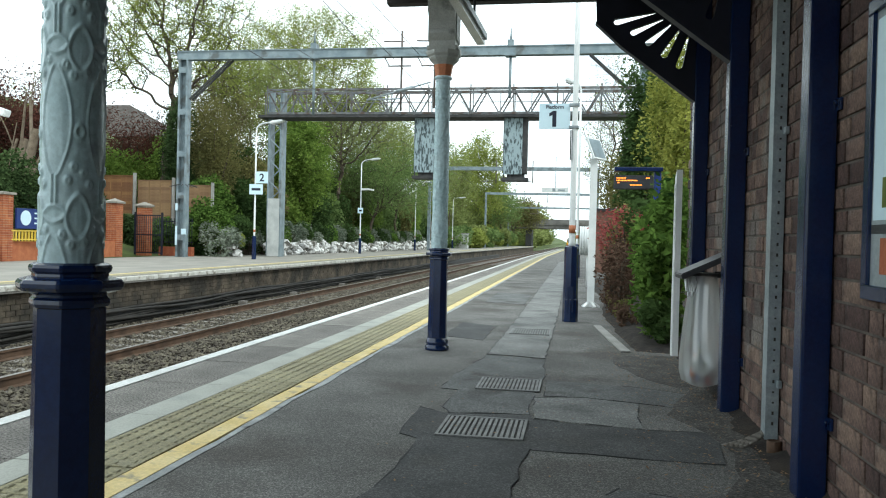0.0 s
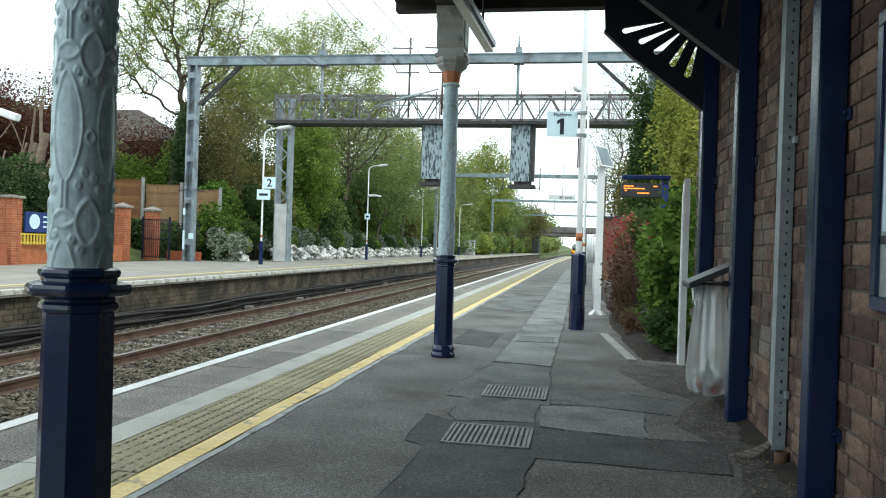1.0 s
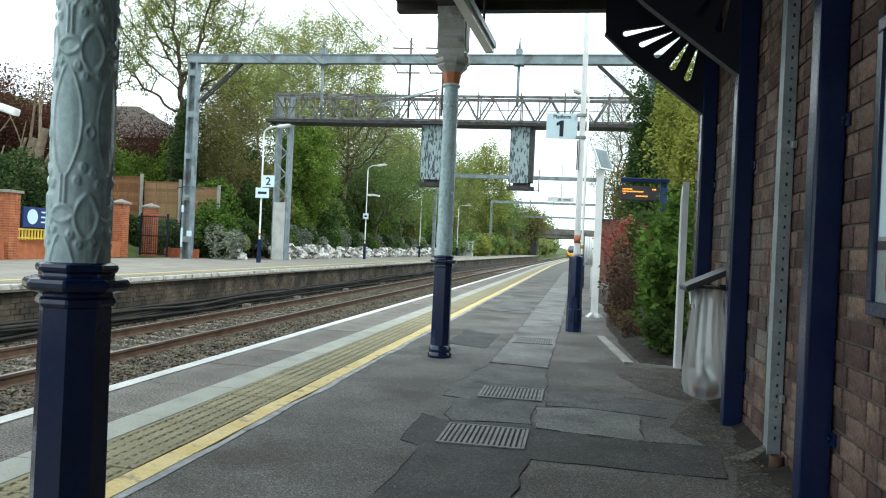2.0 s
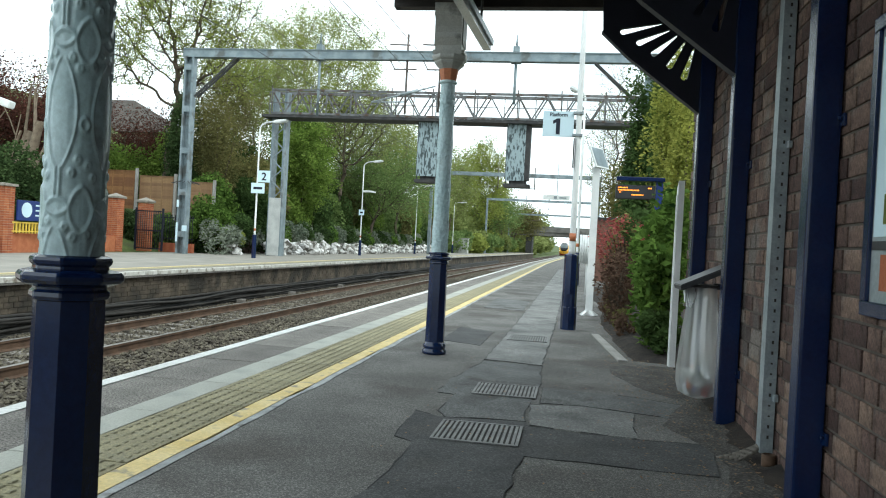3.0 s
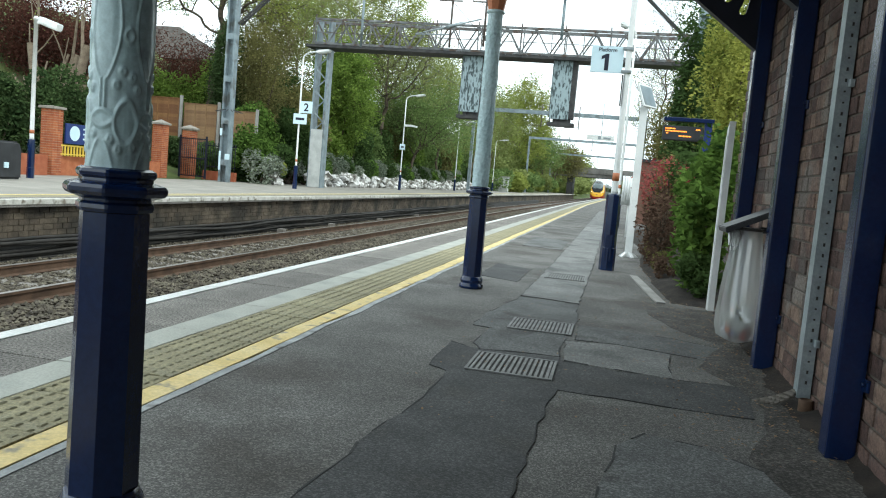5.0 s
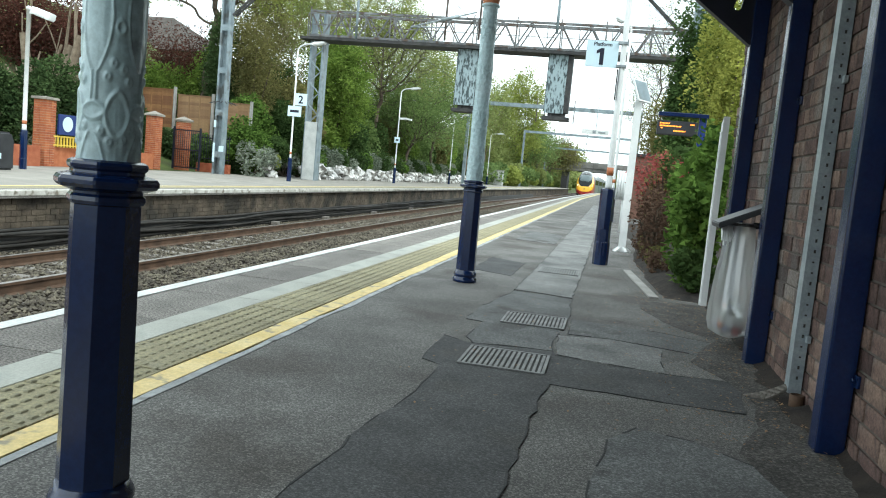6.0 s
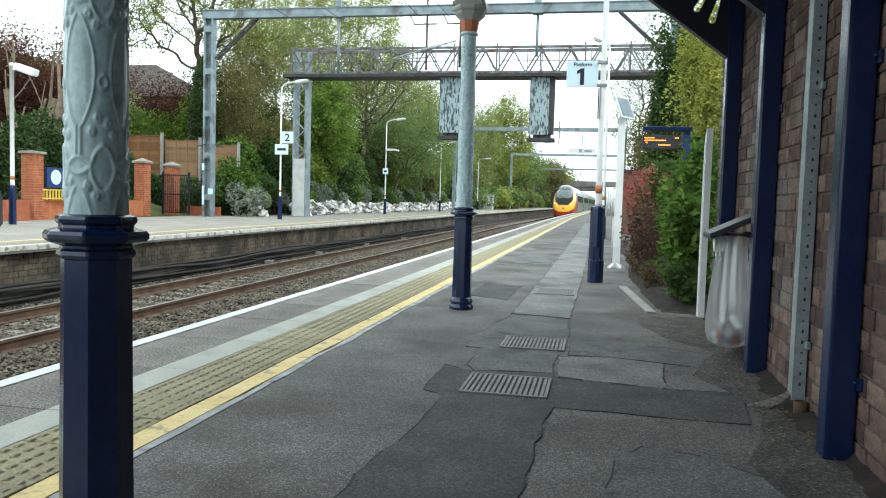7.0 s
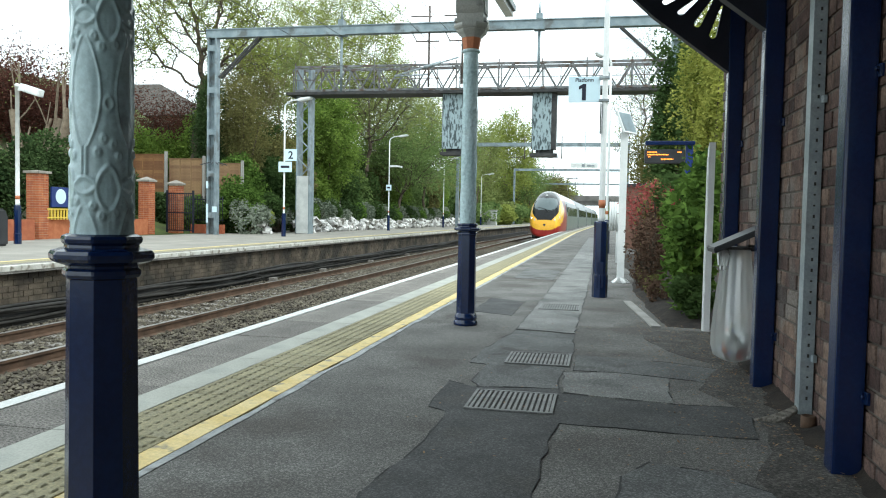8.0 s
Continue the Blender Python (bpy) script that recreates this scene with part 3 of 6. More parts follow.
for r in range(9):
    y = -4.0 + (0.12 if r % 2 else 0)
    z = -1.06 + r * 0.103
    while y < 46:
        k = len(verts)
        d = rng.uniform(0, 0.012)
        for px in (FAR_EDGE - 0.18, FAR_EDGE - 0.145 + d):
            verts += [(px, y, z), (px, y + 0.226, z), (px, y + 0.226, z + 0.092), (px, y, z + 0.092)]
        faces += [(k + 4, k + 5, k + 6, k + 7), (k, k + 1, k + 5, k + 4), (k + 3, k + 7, k + 6, k + 2), (k, k + 4, k + 7, k + 3), (k + 1, k + 2, k + 6, k + 5)]
        y += 0.238
tagged(raw("wall_brick", verts, faces, M["plat_wall"], far), kind="stuff")


def track(cx, name):
    t = thing(name, "railway track of steel rails on concrete sleepers", "track", kind="structure")
    for side in (-1, 1):
        x = cx + side * 0.752
        b = bmesh.new()
        prof = [(-0.07, -0.159), (0.07, -0.159), (0.07, -0.148), (0.010, -0.13), (0.010, -0.045), (0.035, -0.035), (0.035, -0.004), (-0.035, -0.004), (-0.035, -0.035), (-0.010, -0.045), (-0.010, -0.13), (-0.07, -0.148)]
        slab_poly(b, [(x + u, RAIL + v) for u, v in prof], "y", -30, 400)
        rail = part("rail", b, M["rail_side"], t)
        b = bmesh.new()
        box(b, x - 0.034, x + 0.034, -30, 400, RAIL - 0.006, RAIL)
        part("rail_head", b, M["rail_top"], rail, "worn bright running surface")
    b = bmesh.new()
    box(b, cx - 1.25, cx + 1.25, -0.13, 0.13, RAIL - 0.36, RAIL - 0.165, 0.01)
    me = mesh_from("sleeper", b, M["sleeper"])
    for i in range(160):
        o = new("sleeper", me)
        o.location.y, o.parent = -8.5 + i * 0.65, t


track(NEAR_TRACK, "track_near")
track(FAR_TRACK, "track_far")


def stones():
    """Loose ballast, thick in the stretch that is seen closely."""
    g = np.random.default_rng(11)
    ico = np.array([(0, 0, 1), (0.9, 0, 0.3), (0.28, 0.85, 0.35), (-0.72, 0.52, 0.3), (-0.72, -0.52, 0.3), (0.28, -0.85, 0.35), (0, 0, -0.8)], float)
    tri = np.array([(0, 1, 2), (0, 2, 3), (0, 3, 4), (0, 4, 5), (0, 5, 1), (6, 2, 1), (6, 3, 2), (6, 4, 3), (6, 5, 4), (6, 1, 5)])
    n = 62000
    y = 4 + (g.uniform(0, 1, n) ** 1.7) * 56
    x = g.uniform(-9.4, -5.2, n)
    keep = np.ones(n, bool)
    for c in (FAR_TRACK - 0.752, FAR_TRACK + 0.752):
        keep &= np.abs(x - c) > 0.09
    x, y = x[keep], y[keep]
    n = len(x)
    heap = 0.05 * np.clip(1.3 - np.abs(x + 5.9), 0, 1)
    on = np.stack([x, y, BED + 0.02 + heap + g.uniform(0, 0.035, n)], 1)
    s = g.uniform(0.016, 0.036, (n, 1, 1)) * (1 + 0.012 * y[:, None, None]) * g.uniform(0.7, 1.3, (n, 1, 3))
    a = g.uniform(0, 6.28, n)
    ca, sa = np.cos(a), np.sin(a)
    sh = ico[None] * s * g.uniform(0.8, 1.2, (n, 7, 1))
    rx = sh[..., 0] * ca[:, None] - sh[..., 1] * sa[:, None]
    ry = sh[..., 0] * sa[:, None] + sh[..., 1] * ca[:, None]
    v = np.stack([rx, ry, sh[..., 2]], -1) + on[:, None]
    f = tri[None] + np.arange(n)[:, None, None] * 7
    tagged(raw("ballast", v.reshape(-1, 3), f.reshape(-1, 3), M["ballast"]), "loose brown-grey ballast stones along the tracks", "ballast", kind="stuff")


stones()


def cables():
    for k in range(7):
        b = bmesh.new()
        x0, z0 = FAR_EDGE + 0.24 + 0.03 * (k % 3), BED + 0.06 + 0.055 * k
        pts = []
        for i in range(140):
            y = -2 + i * 0.5
            pts.append((x0 + 0.06 * noise.noise((y * 0.3, k * 9, 0)), y, max(BED + 0.05, z0 + 0.10 * noise.noise((y * 0.25, k * 5, 3)))))
        for p, q in zip(pts, pts[1:]):
            tube(b, p, q, 0.032, n=6, caps=False)
        solid("cable", b, M["cable"], "black lineside cable slung along the platform wall", "cable", group="cables at the platform foot")
    b = bmesh.new()
    box(b, FAR_EDGE - 0.15, FAR_EDGE + 0.20, -10, 95, BED - 0.1, -0.68)
    solid("cable_trough", b, M["dark_steel"], "dark grimy cable trough along the platform foot", "trough", kind="structure")
    for y in (20.5, 24.5, 30.0, 36.0):
        b = bmesh.new()
        box(b, FAR_EDGE + 0.42, FAR_EDGE + 0.60, y - 0.12, y + 0.12, BED - 0.1, BED + 0.16, 0.01)
        solid("cable_post", b, M["sleeper"], "stubby concrete cable post in the ballast", "post", group="cable posts")


cables()


# ---- the station wall and canopy ----
def brick_wall():
    bm = bmesh.new()
    box(bm, WALL, WALL + 0.35, -14, 7.15, 0.0, 3.6)
    wall = solid("wall_station", bm, M["mortar"], "weathered red-brown brick station wall", "wall", kind="structure")
    g = random.Random(3)
    meshes = {}
    for ln in (0.236, 0.113):
        for v in range(4):
            b = bmesh.new()
            d = g.uniform(-0.003, 0.003)
            box(b, -0.008 + d, 0.02, 0, ln, 0, 0.0775, 0.003 + 0.001 * v)
            meshes[ln, v] = mesh_from("brick", b, M["brick"])
    far_v, far_f, count = [], [], 0
    for r in range(37):
        z = 0.006 + r * 0.0885
        y = 0.9 + (0.17 if r % 2 else 0.0)
        k = r
        while y < 7.02:
            ln = 0.236 if k % 2 else 0.113
            if 2.35 < y < 3.95 and r < 24 and count < 300:
                o = new("brick", meshes[ln, g.randrange(4)])
                o.location, o.parent = (WALL, y, z), wall
                count += 1
            else:
                d = 0.008 + g.uniform(-0.004, 0.004)
                i = len(far_v)
                for x, e in ((WALL + 0.01, 0), (WALL - d + 0.003, 0), (WALL - d, 0.004)):
                    far_v += [(x, y + e, z + e), (x, y + ln - e, z + e), (x, y + ln - e, z + 0.0775 - e), (x, y + e, z + 0.0775 - e)]
                for s in (0, 4):
                    for q in range(4):
                        far_f.append((i + s + q, i + s + (q + 1) % 4, i + s + 4 + (q + 1) % 4, i + s + 4 + q))
                far_f.append((i + 8, i + 9, i + 10, i + 11))
            y += ln + 0.011
            k += 1
    tagged(raw("brickwork", far_v, far_f, M["brick"], wall), kind="stuff")
    # the end face of the wall
    bm = bmesh.new()
    for r in range(37):
        z = 0.006 + r * 0.0885
        box(bm, WALL + 0.02, WALL + 0.23, 7.15, 7.158, z, z + 0.0775)
    part("end_brick", bm, M["brick"], wall)


brick_wall()


# unseen mass added behind the wall to keep the sun off the near platform
bm = bmesh.new()
box(bm, WALL + 0.36, 7.2, -14, 7.1, 0.0, 3.6)
slab_poly(bm, [(WALL - 0.1, 3.6), (7.5, 3.6), (4.2, 6.2)], "y", -14.2, 7.2)
solid("station_building", bm, M["far_brick"], "unseen plain brick building mass added behind the wall for shade", "building", kind="structure")


def wall_post(y, top=3.3):
    """A navy channel post standing against the wall, with a rounded front and cleats."""
    p = thing("wall_post", "navy painted steel channel post against the brick wall", "post", group="wall posts")
    b = bmesh.new()
    box(b, 0.905, 1.015, y - 0.055, y + 0.055, 0.0, top, 0.012)
    part("shaft", b, M["navy"], p)
    for z in (0.29, 1.54):
        b = bmesh.new()
        box(b, 1.008, 1.022, y - 0.095, y - 0.055, z, z + 0.05, 0.005)
        tube(b, (1.0, y - 0.08, z + 0.03), (0.992, y - 0.08, z + 0.03), 0.010, n=6)
        part("cleat", b, M["navy"], p)


for y in (1.75, 3.30, 4.90, 6.25):
    wall_post(y)


def spandrel(y, name_group="canopy brackets"):
    s = thing("canopy_bracket", "black cast-iron canopy bracket pierced with a fan of slots", "bracket", group=name_group)
    b = bmesh.new()
    outer = [(1.02, 2.05), (0.92, 2.12), (0.35, 2.56), (0.15, 2.75), (0.14, 2.94), (0.14, 3.22), (1.02, 3.22)]
    rings = [outer]
    for wide, tip in (((0.28, 2.74), (0.60, 2.81)), ((0.41, 2.65), (0.66, 2.76)), ((0.53, 2.56), (0.72, 2.72)), ((0.66, 2.46), (0.78, 2.67)), ((0.78, 2.37), (0.85, 2.62))):
        w0, t0 = Vector(wide), Vector(tip)
        d = (w0 - t0).normalized()
        e = Vector((-d.y, d.x))
        hole = [t0 + e * 0.006, t0 - e * 0.006]
        for j in range(7):
            w = radians(-90 + 180 * j / 6)
            hole.append(w0 - d * 0.026 + d * 0.026 * math.cos(w) + e * 0.026 * math.sin(w))
        rings.append([(h.x, h.y) for h in hole])
    edges = []
    for ring in rings:
        vs = [b.verts.new((x, y - 0.02, z)) for x, z in ring]
        edges += [b.edges.new((vs[i], vs[(i + 1) % len(vs)])) for i in range(len(vs))]
    bmesh.ops.triangle_fill(b, use_beauty=True, edges=edges, normal=(0, -1, 0))
    got = bmesh.ops.extrude_face_region(b, geom=b.faces[:])
    bmesh.ops.translate(b, verts=[v for v in got["geom"] if isinstance(v, bmesh.types.BMVert)], vec=(0, 0.04, 0))
    part("web", b, M["black_paint"], s)
    b = bmesh.new()
    pts = outer[:4]
    for p, q in zip(pts, pts[1:]):
        bar(b, (p[0], y, p[1]), (q[0], y, q[1]), 0.085, 0.03)
    part("flange", b, M["black_paint"], s)


spandrel(6.25)
spandrel(4.90)
spandrel(3.30)


def canopy():
    c = thing("canopy", "dark boarded station canopy with a timber end beam", "canopy", kind="structure")
    bm = bmesh.new()
    box(bm, -1.75, WALL, -14, 7.05, 3.25, 3.40)
    part("roof", bm, M["soffit"], c)
    bm = bmesh.new()
    box(bm, -1.75, WALL, 6.98, 7.10, 3.17, 3.47, 0.01)
    part("end_beam", bm, M["soffit"], c, "dark brown end beam")
    bm = bmesh.new()
    box(bm, -1.30, -1.10, -14, 7.0, 3.12, 3.25, 0.01)
    part("valance_beam", bm, M["soffit"], c)
    for y in (1.66, 3.3, 4.9, 6.25):
        bm = bmesh.new()
        box(bm, -1.1, WALL, y - 0.05, y + 0.05, 3.17, 3.25)
        part("rafter", bm, M["soffit"], c)


canopy()


def column(x, y):
    """A cast-iron column: octagonal navy base with a moulded collar, pale shaft in low relief, flared head and corbel."""
    c = thing("canopy_column", "cast-iron canopy column, pale blue shaft with floral relief on a navy base", "column", group="canopy columns", m=pose(x, y, 0))
    b = bmesh.new()
    e = 8
    t8 = math.pi / 8
    lathe(b, 0, 0, [(0.112, 0), (0.116, 0.012), (0.116, 0.03), (0.106, 0.042), (0.101, 0.05), (0.106, 0.058), (0.110, 0.07), (0.106, 0.084), (0.098, 0.094), (0.094, 0.11)], 20)
    part("base_moulding", b, M["navy"], c)
    b = bmesh.new()
    lathe(b, 0, 0, [(0.094, 0.10), (0.087, 0.822)], e, t8, smooth=False)
    part("base_shaft", b, M["navy"], c)
    b = bmesh.new()
    lathe(b, 0, 0, [(0.086, 0.812), (0.094, 0.816), (0.099, 0.824), (0.098, 0.834), (0.091, 0.840), (0.091, 0.846), (0.104, 0.850), (0.124, 0.856), (0.131, 0.864), (0.131, 0.874), (0.125, 0.882), (0.106, 0.887), (0.094, 0.890), (0.093, 0.896), (0.100, 0.902), (0.102, 0.910), (0.099, 0.917), (0.088, 0.922)], e, t8, smooth=False)
    bmesh.ops.bevel(b, geom=[x for x in b.edges if abs(x.verts[0].co.z - x.verts[1].co.z) > 0.001], offset=0.004, segments=1, affect="EDGES")
    part("collar", b, M["navy"], c, "glossy navy moulded collar")
    # shaft with low relief
    n, rows, z0, z1 = 160, 340, 0.918, 2.455
    verts, faces = [], []

    def relief(a, z):
        """Low cast ornament: almonds and ovals in rings, with long leaves rising between them."""
        u = (a / (2 * math.pi) * 4) % 1.0
        q = ((z - 1.03) / 0.40) % 1.0
        h = 0.0

        def ridge(d, w=0.0036):
            return math.exp(-(d / w) ** 2)

        def ring(cu, cq, rw, rh, width=0.0042):
            du = ((u - cu + 0.5) % 1.0 - 0.5) * 0.125 / rw
            dq = ((q - cq + 0.5) % 1.0 - 0.5) * 0.385 / rh
            d = abs(du) ** 1.6 + abs(dq) ** 1.6
            return ridge((d ** (1 / 1.6) - 1) * min(rw, rh), width)

        h = max(h, ring(0.0, 0.0, 0.030, 0.052), ring(0.5, 0.02, 0.031, 0.019), ring(0.0, 0.51, 0.011, 0.014))
        v = abs(u - 0.5)
        if 0.09 < q < 0.26:
            h = max(h, ridge((v - 0.05) * 0.125))
        if 0.24 < q < 0.90:
            h = max(h, 0.75 * ridge((v - 0.05 - 0.29 * math.sin(math.pi * (q - 0.24) / 0.66) ** 0.8) * 0.125, 0.0030))
        for cu, cq in ((0.22, 0.20), (0.78, 0.22), (0.14, 0.86), (0.86, 0.84), (0.30, 0.93), (0.70, 0.90), (0.10, 0.27), (0.90, 0.30)):
            d = math.hypot(((u - cu + 0.5) % 1.0 - 0.5) * 0.125, (q - cq) * 0.385)
            h = max(h, ridge(d - 0.006, 0.0045))
        return h + 0.22 * noise.noise((a * 5, z * 18, 2))

    for j in range(rows + 1):
        z = z0 + (z1 - z0) * j / rows
        r = 0.0755 - 0.008 * (z - z0) / (z1 - z0)
        for i in range(n):
            a = 2 * math.pi * i / n
            rr = r + 0.0050 * relief(a, z)
            verts.append((rr * math.cos(a), rr * math.sin(a), z))
    for j in range(rows):
        for i in range(n):
            k = (i + 1) % n
            faces.append((j * n + i, j * n + k, (j + 1) * n + k, (j + 1) * n + i))
    raw("shaft", verts, faces, M["pale_blue"], c, smooth=True).rotation_euler.z = radians(-43)
    b = bmesh.new()
    lathe(b, 0, 0, [(0.068, 2.440), (0.083, 2.448), (0.087, 2.458), (0.078, 2.470), (0.070, 2.475)], 16)
    part("necking", b, M["pale_blue"], c)
    b = bmesh.new()
    lathe(b, 0, 0, [(0.074, 2.468), (0.094, 2.575)], 8, t8, smooth=False)
    part("terracotta_band", b, M["terracotta"], c, "terracotta painted band")
    b = bmesh.new()
    lathe(b, 0, 0, [(0.094, 2.572), (0.112, 2.592), (0.140, 2.615), (0.150, 2.632), (0.146, 2.640), (0.166, 2.656), (0.172, 2.672), (0.172, 2.690)], 8, t8, smooth=False)
    part("capital", b, M["cream"], c)
    b = bmesh.new()
    prof = [(-0.11, 2.69), (0.12, 2.69), (0.12, 3.12), (-0.22, 3.12), (-0.22, 3.07), (-0.205, 3.05), (-0.205, 3.02), (-0.175, 2.98), (-0.150, 2.93), (-0.140, 2.88), (-0.158, 2.855), (-0.165, 2.83), (-0.150, 2.80), (-0.125, 2.77), (-0.12, 2.73)]
    slab_poly(b, prof, "x", -0.125, 0.125)
    for x in (-0.137, 0.125):
        for y in (-0.09, -0.03, 0.03, 0.09):
            box(b, x, x + 0.012, y - 0.018, y + 0.018, 2.78, 3.02)
    for z, k in ((2.72, 0.150), (3.06, 0.150), (2.845, 0.136)):
        box(b, -k, k, -0.10, 0.10, z - 0.014, z + 0.014)
    part("corbel", b, M["cream"], c, "moulded cream timber corbel")
    return c


first = column(-1.209, 1.715)
first.scale = (0.95, 0.95, 1)
copy_thing(first, pose(-1.185, 6.90, 0, 0, 0, 0))

bm = bmesh.new()
p0, p1 = Vector((-0.83, 6.74, 2.78)), Vector((-0.93, 4.2, 2.78))
batten = thing("batten_light", "pale grey batten light fitting under the canopy", "ceiling light")
bar(bm, p0, p1, 0.11, 0.05)
part("housing", bm, M["galv"], batten)
bm = bmesh.new()
bar(bm, p0 + Vector((0, 0, -0.045)), p1 + Vector((0, 0, -0.045)), 0.07, 0.045)
part("diffuser", bm, M["lamp_glass"], batten)
for u in (0.15, 0.85):
    bm = bmesh.new()
    p = p0.lerp(p1, u)
    tube(bm, p, (p.x, p.y, 3.35), 0.012, n=6)
    part("stem", bm, M["dark_steel"], batten)


def wall_fittings():
    # perforated cable riser
    r = thing("cable_riser", "galvanised perforated steel cable riser on the brick wall", "cable riser")
    y, x = 4.02, 0.955
    b = bmesh.new()
    slab_poly(b, [(x, y - 0.041), (x + 0.06, y - 0.041), (x + 0.06, y - 0.035), (x + 0.006, y - 0.035), (x + 0.006, y + 0.035), (x + 0.06, y + 0.035), (x + 0.06, y + 0.041), (x, y + 0.041)], "z", 0.06, 3.3)
    part("channel", b, M["galv"], r)
    b = bmesh.new()
    # slots are dark blocks on the face, coloured like shaded holes
    box(b, -0.0015, 0.0015, -0.0045, 0.0045, -0.008, 0.008)
    slot = mesh_from("slot", b, M["hole_shade"])
    for k in range(60):
        o = new("slot", slot)
        o.rotation_euler.z = radians(90)
        o.scale.z = 1.0 if k % 4 < 2 else 0.5
        o.location, o.parent = (x + 0.033, y - 0.0425, 0.14 + 0.0515 * k), r
    for k in range(4):
        b = bmesh.new()
        p = Vector((0.975, y + 0.01 * k, 0.09))
        for j in range(6):
            q = p + Vector((-0.022 - 0.004 * k, -0.018 + 0.007 * j, -0.015))
            tube(b, p, q, 0.009, n=6)
            p = q
        part("loose_cable", b, M["sleeper"], r, "frayed grey cable end on the ground")
    b = bmesh.new()
    lathe(b, 0.985, y - 0.10, [(0.034, 0), (0.034, 0.07), (0.028, 0.072), (0.028, 0.01)], 14)
    part("pipe_stub", b, M["rail_side"], r, "rusty pipe stub")
    for z in (0.32, 1.55, 2.4):
        b = bmesh.new()
        box(b, 0.998, 1.018, y - 0.085, y - 0.045, z, z + 0.035, 0.005)
        part("clip", b, M["galv"], r)
    # framed poster
    f = thing("poster_case", "navy framed glazed poster case with a white notice", "poster case")
    y0, y1, z0, z1 = 1.95, 2.90, 0.83, 1.86
    b = bmesh.new()
    w = 0.05
    for q in ((y0, y1, z0, z0 + w), (y0, y1, z1 - w, z1), (y0, y0 + w, z0 + w, z1 - w), (y1 - w, y1, z0 + w, z1 - w)):
        box(b, WALL - 0.034, WALL - 0.008, q[0], q[1], q[2], q[3], 0.005)
    part("frame", b, M["navy"], f)
    b = bmesh.new()
    box(b, WALL - 0.020, WALL - 0.009, y0 + w, y1 - w, z0 + w, z1 - w)
    part("sheet", b, M["galv"], f)
    # the tall pale panel paints glossy reflections on the glass; the others are print
    for z0b, z1b, yb, m, label in ((1.10, 1.78, y1 - w - 0.02, "sign_white", "pale sheet painted for reflections in the glass"), (1.055, 1.085, y1 - w - 0.01, "dark_plastic", "dark heading strip"), (0.92, 1.04, y1 - w - 0.09, "brick_orange", "orange printed picture"), (1.14, 1.24, y1 - w - 0.10, "leaf_olive", "small green printed picture")):
        b = bmesh.new()
        d = 0.0240 if m == "leaf_olive" else 0.0225
        box(b, WALL - d - 0.0015, WALL - 0.0205, y0 + 0.1, yb, z0b, z1b)
        part("print", b, M[m], f, label)
    # white timber post at the end of the wall
    e = thing("end_post", "flaking white timber post at the end of the wall", "post")
    b = bmesh.new()
    slab_poly(b, [(7.20, 0), (7.30, 0), (7.30, 1.62), (7.20, 1.68)], "x", 0.915, 0.968)
    part("timber", b, M["white_paint"], e)
    b = bmesh.new()
    box(b, 0.908, 0.922, 7.22, 7.28, 0, 1.55)
    part("batten", b, M["white_paint"], e)


wall_fittings()


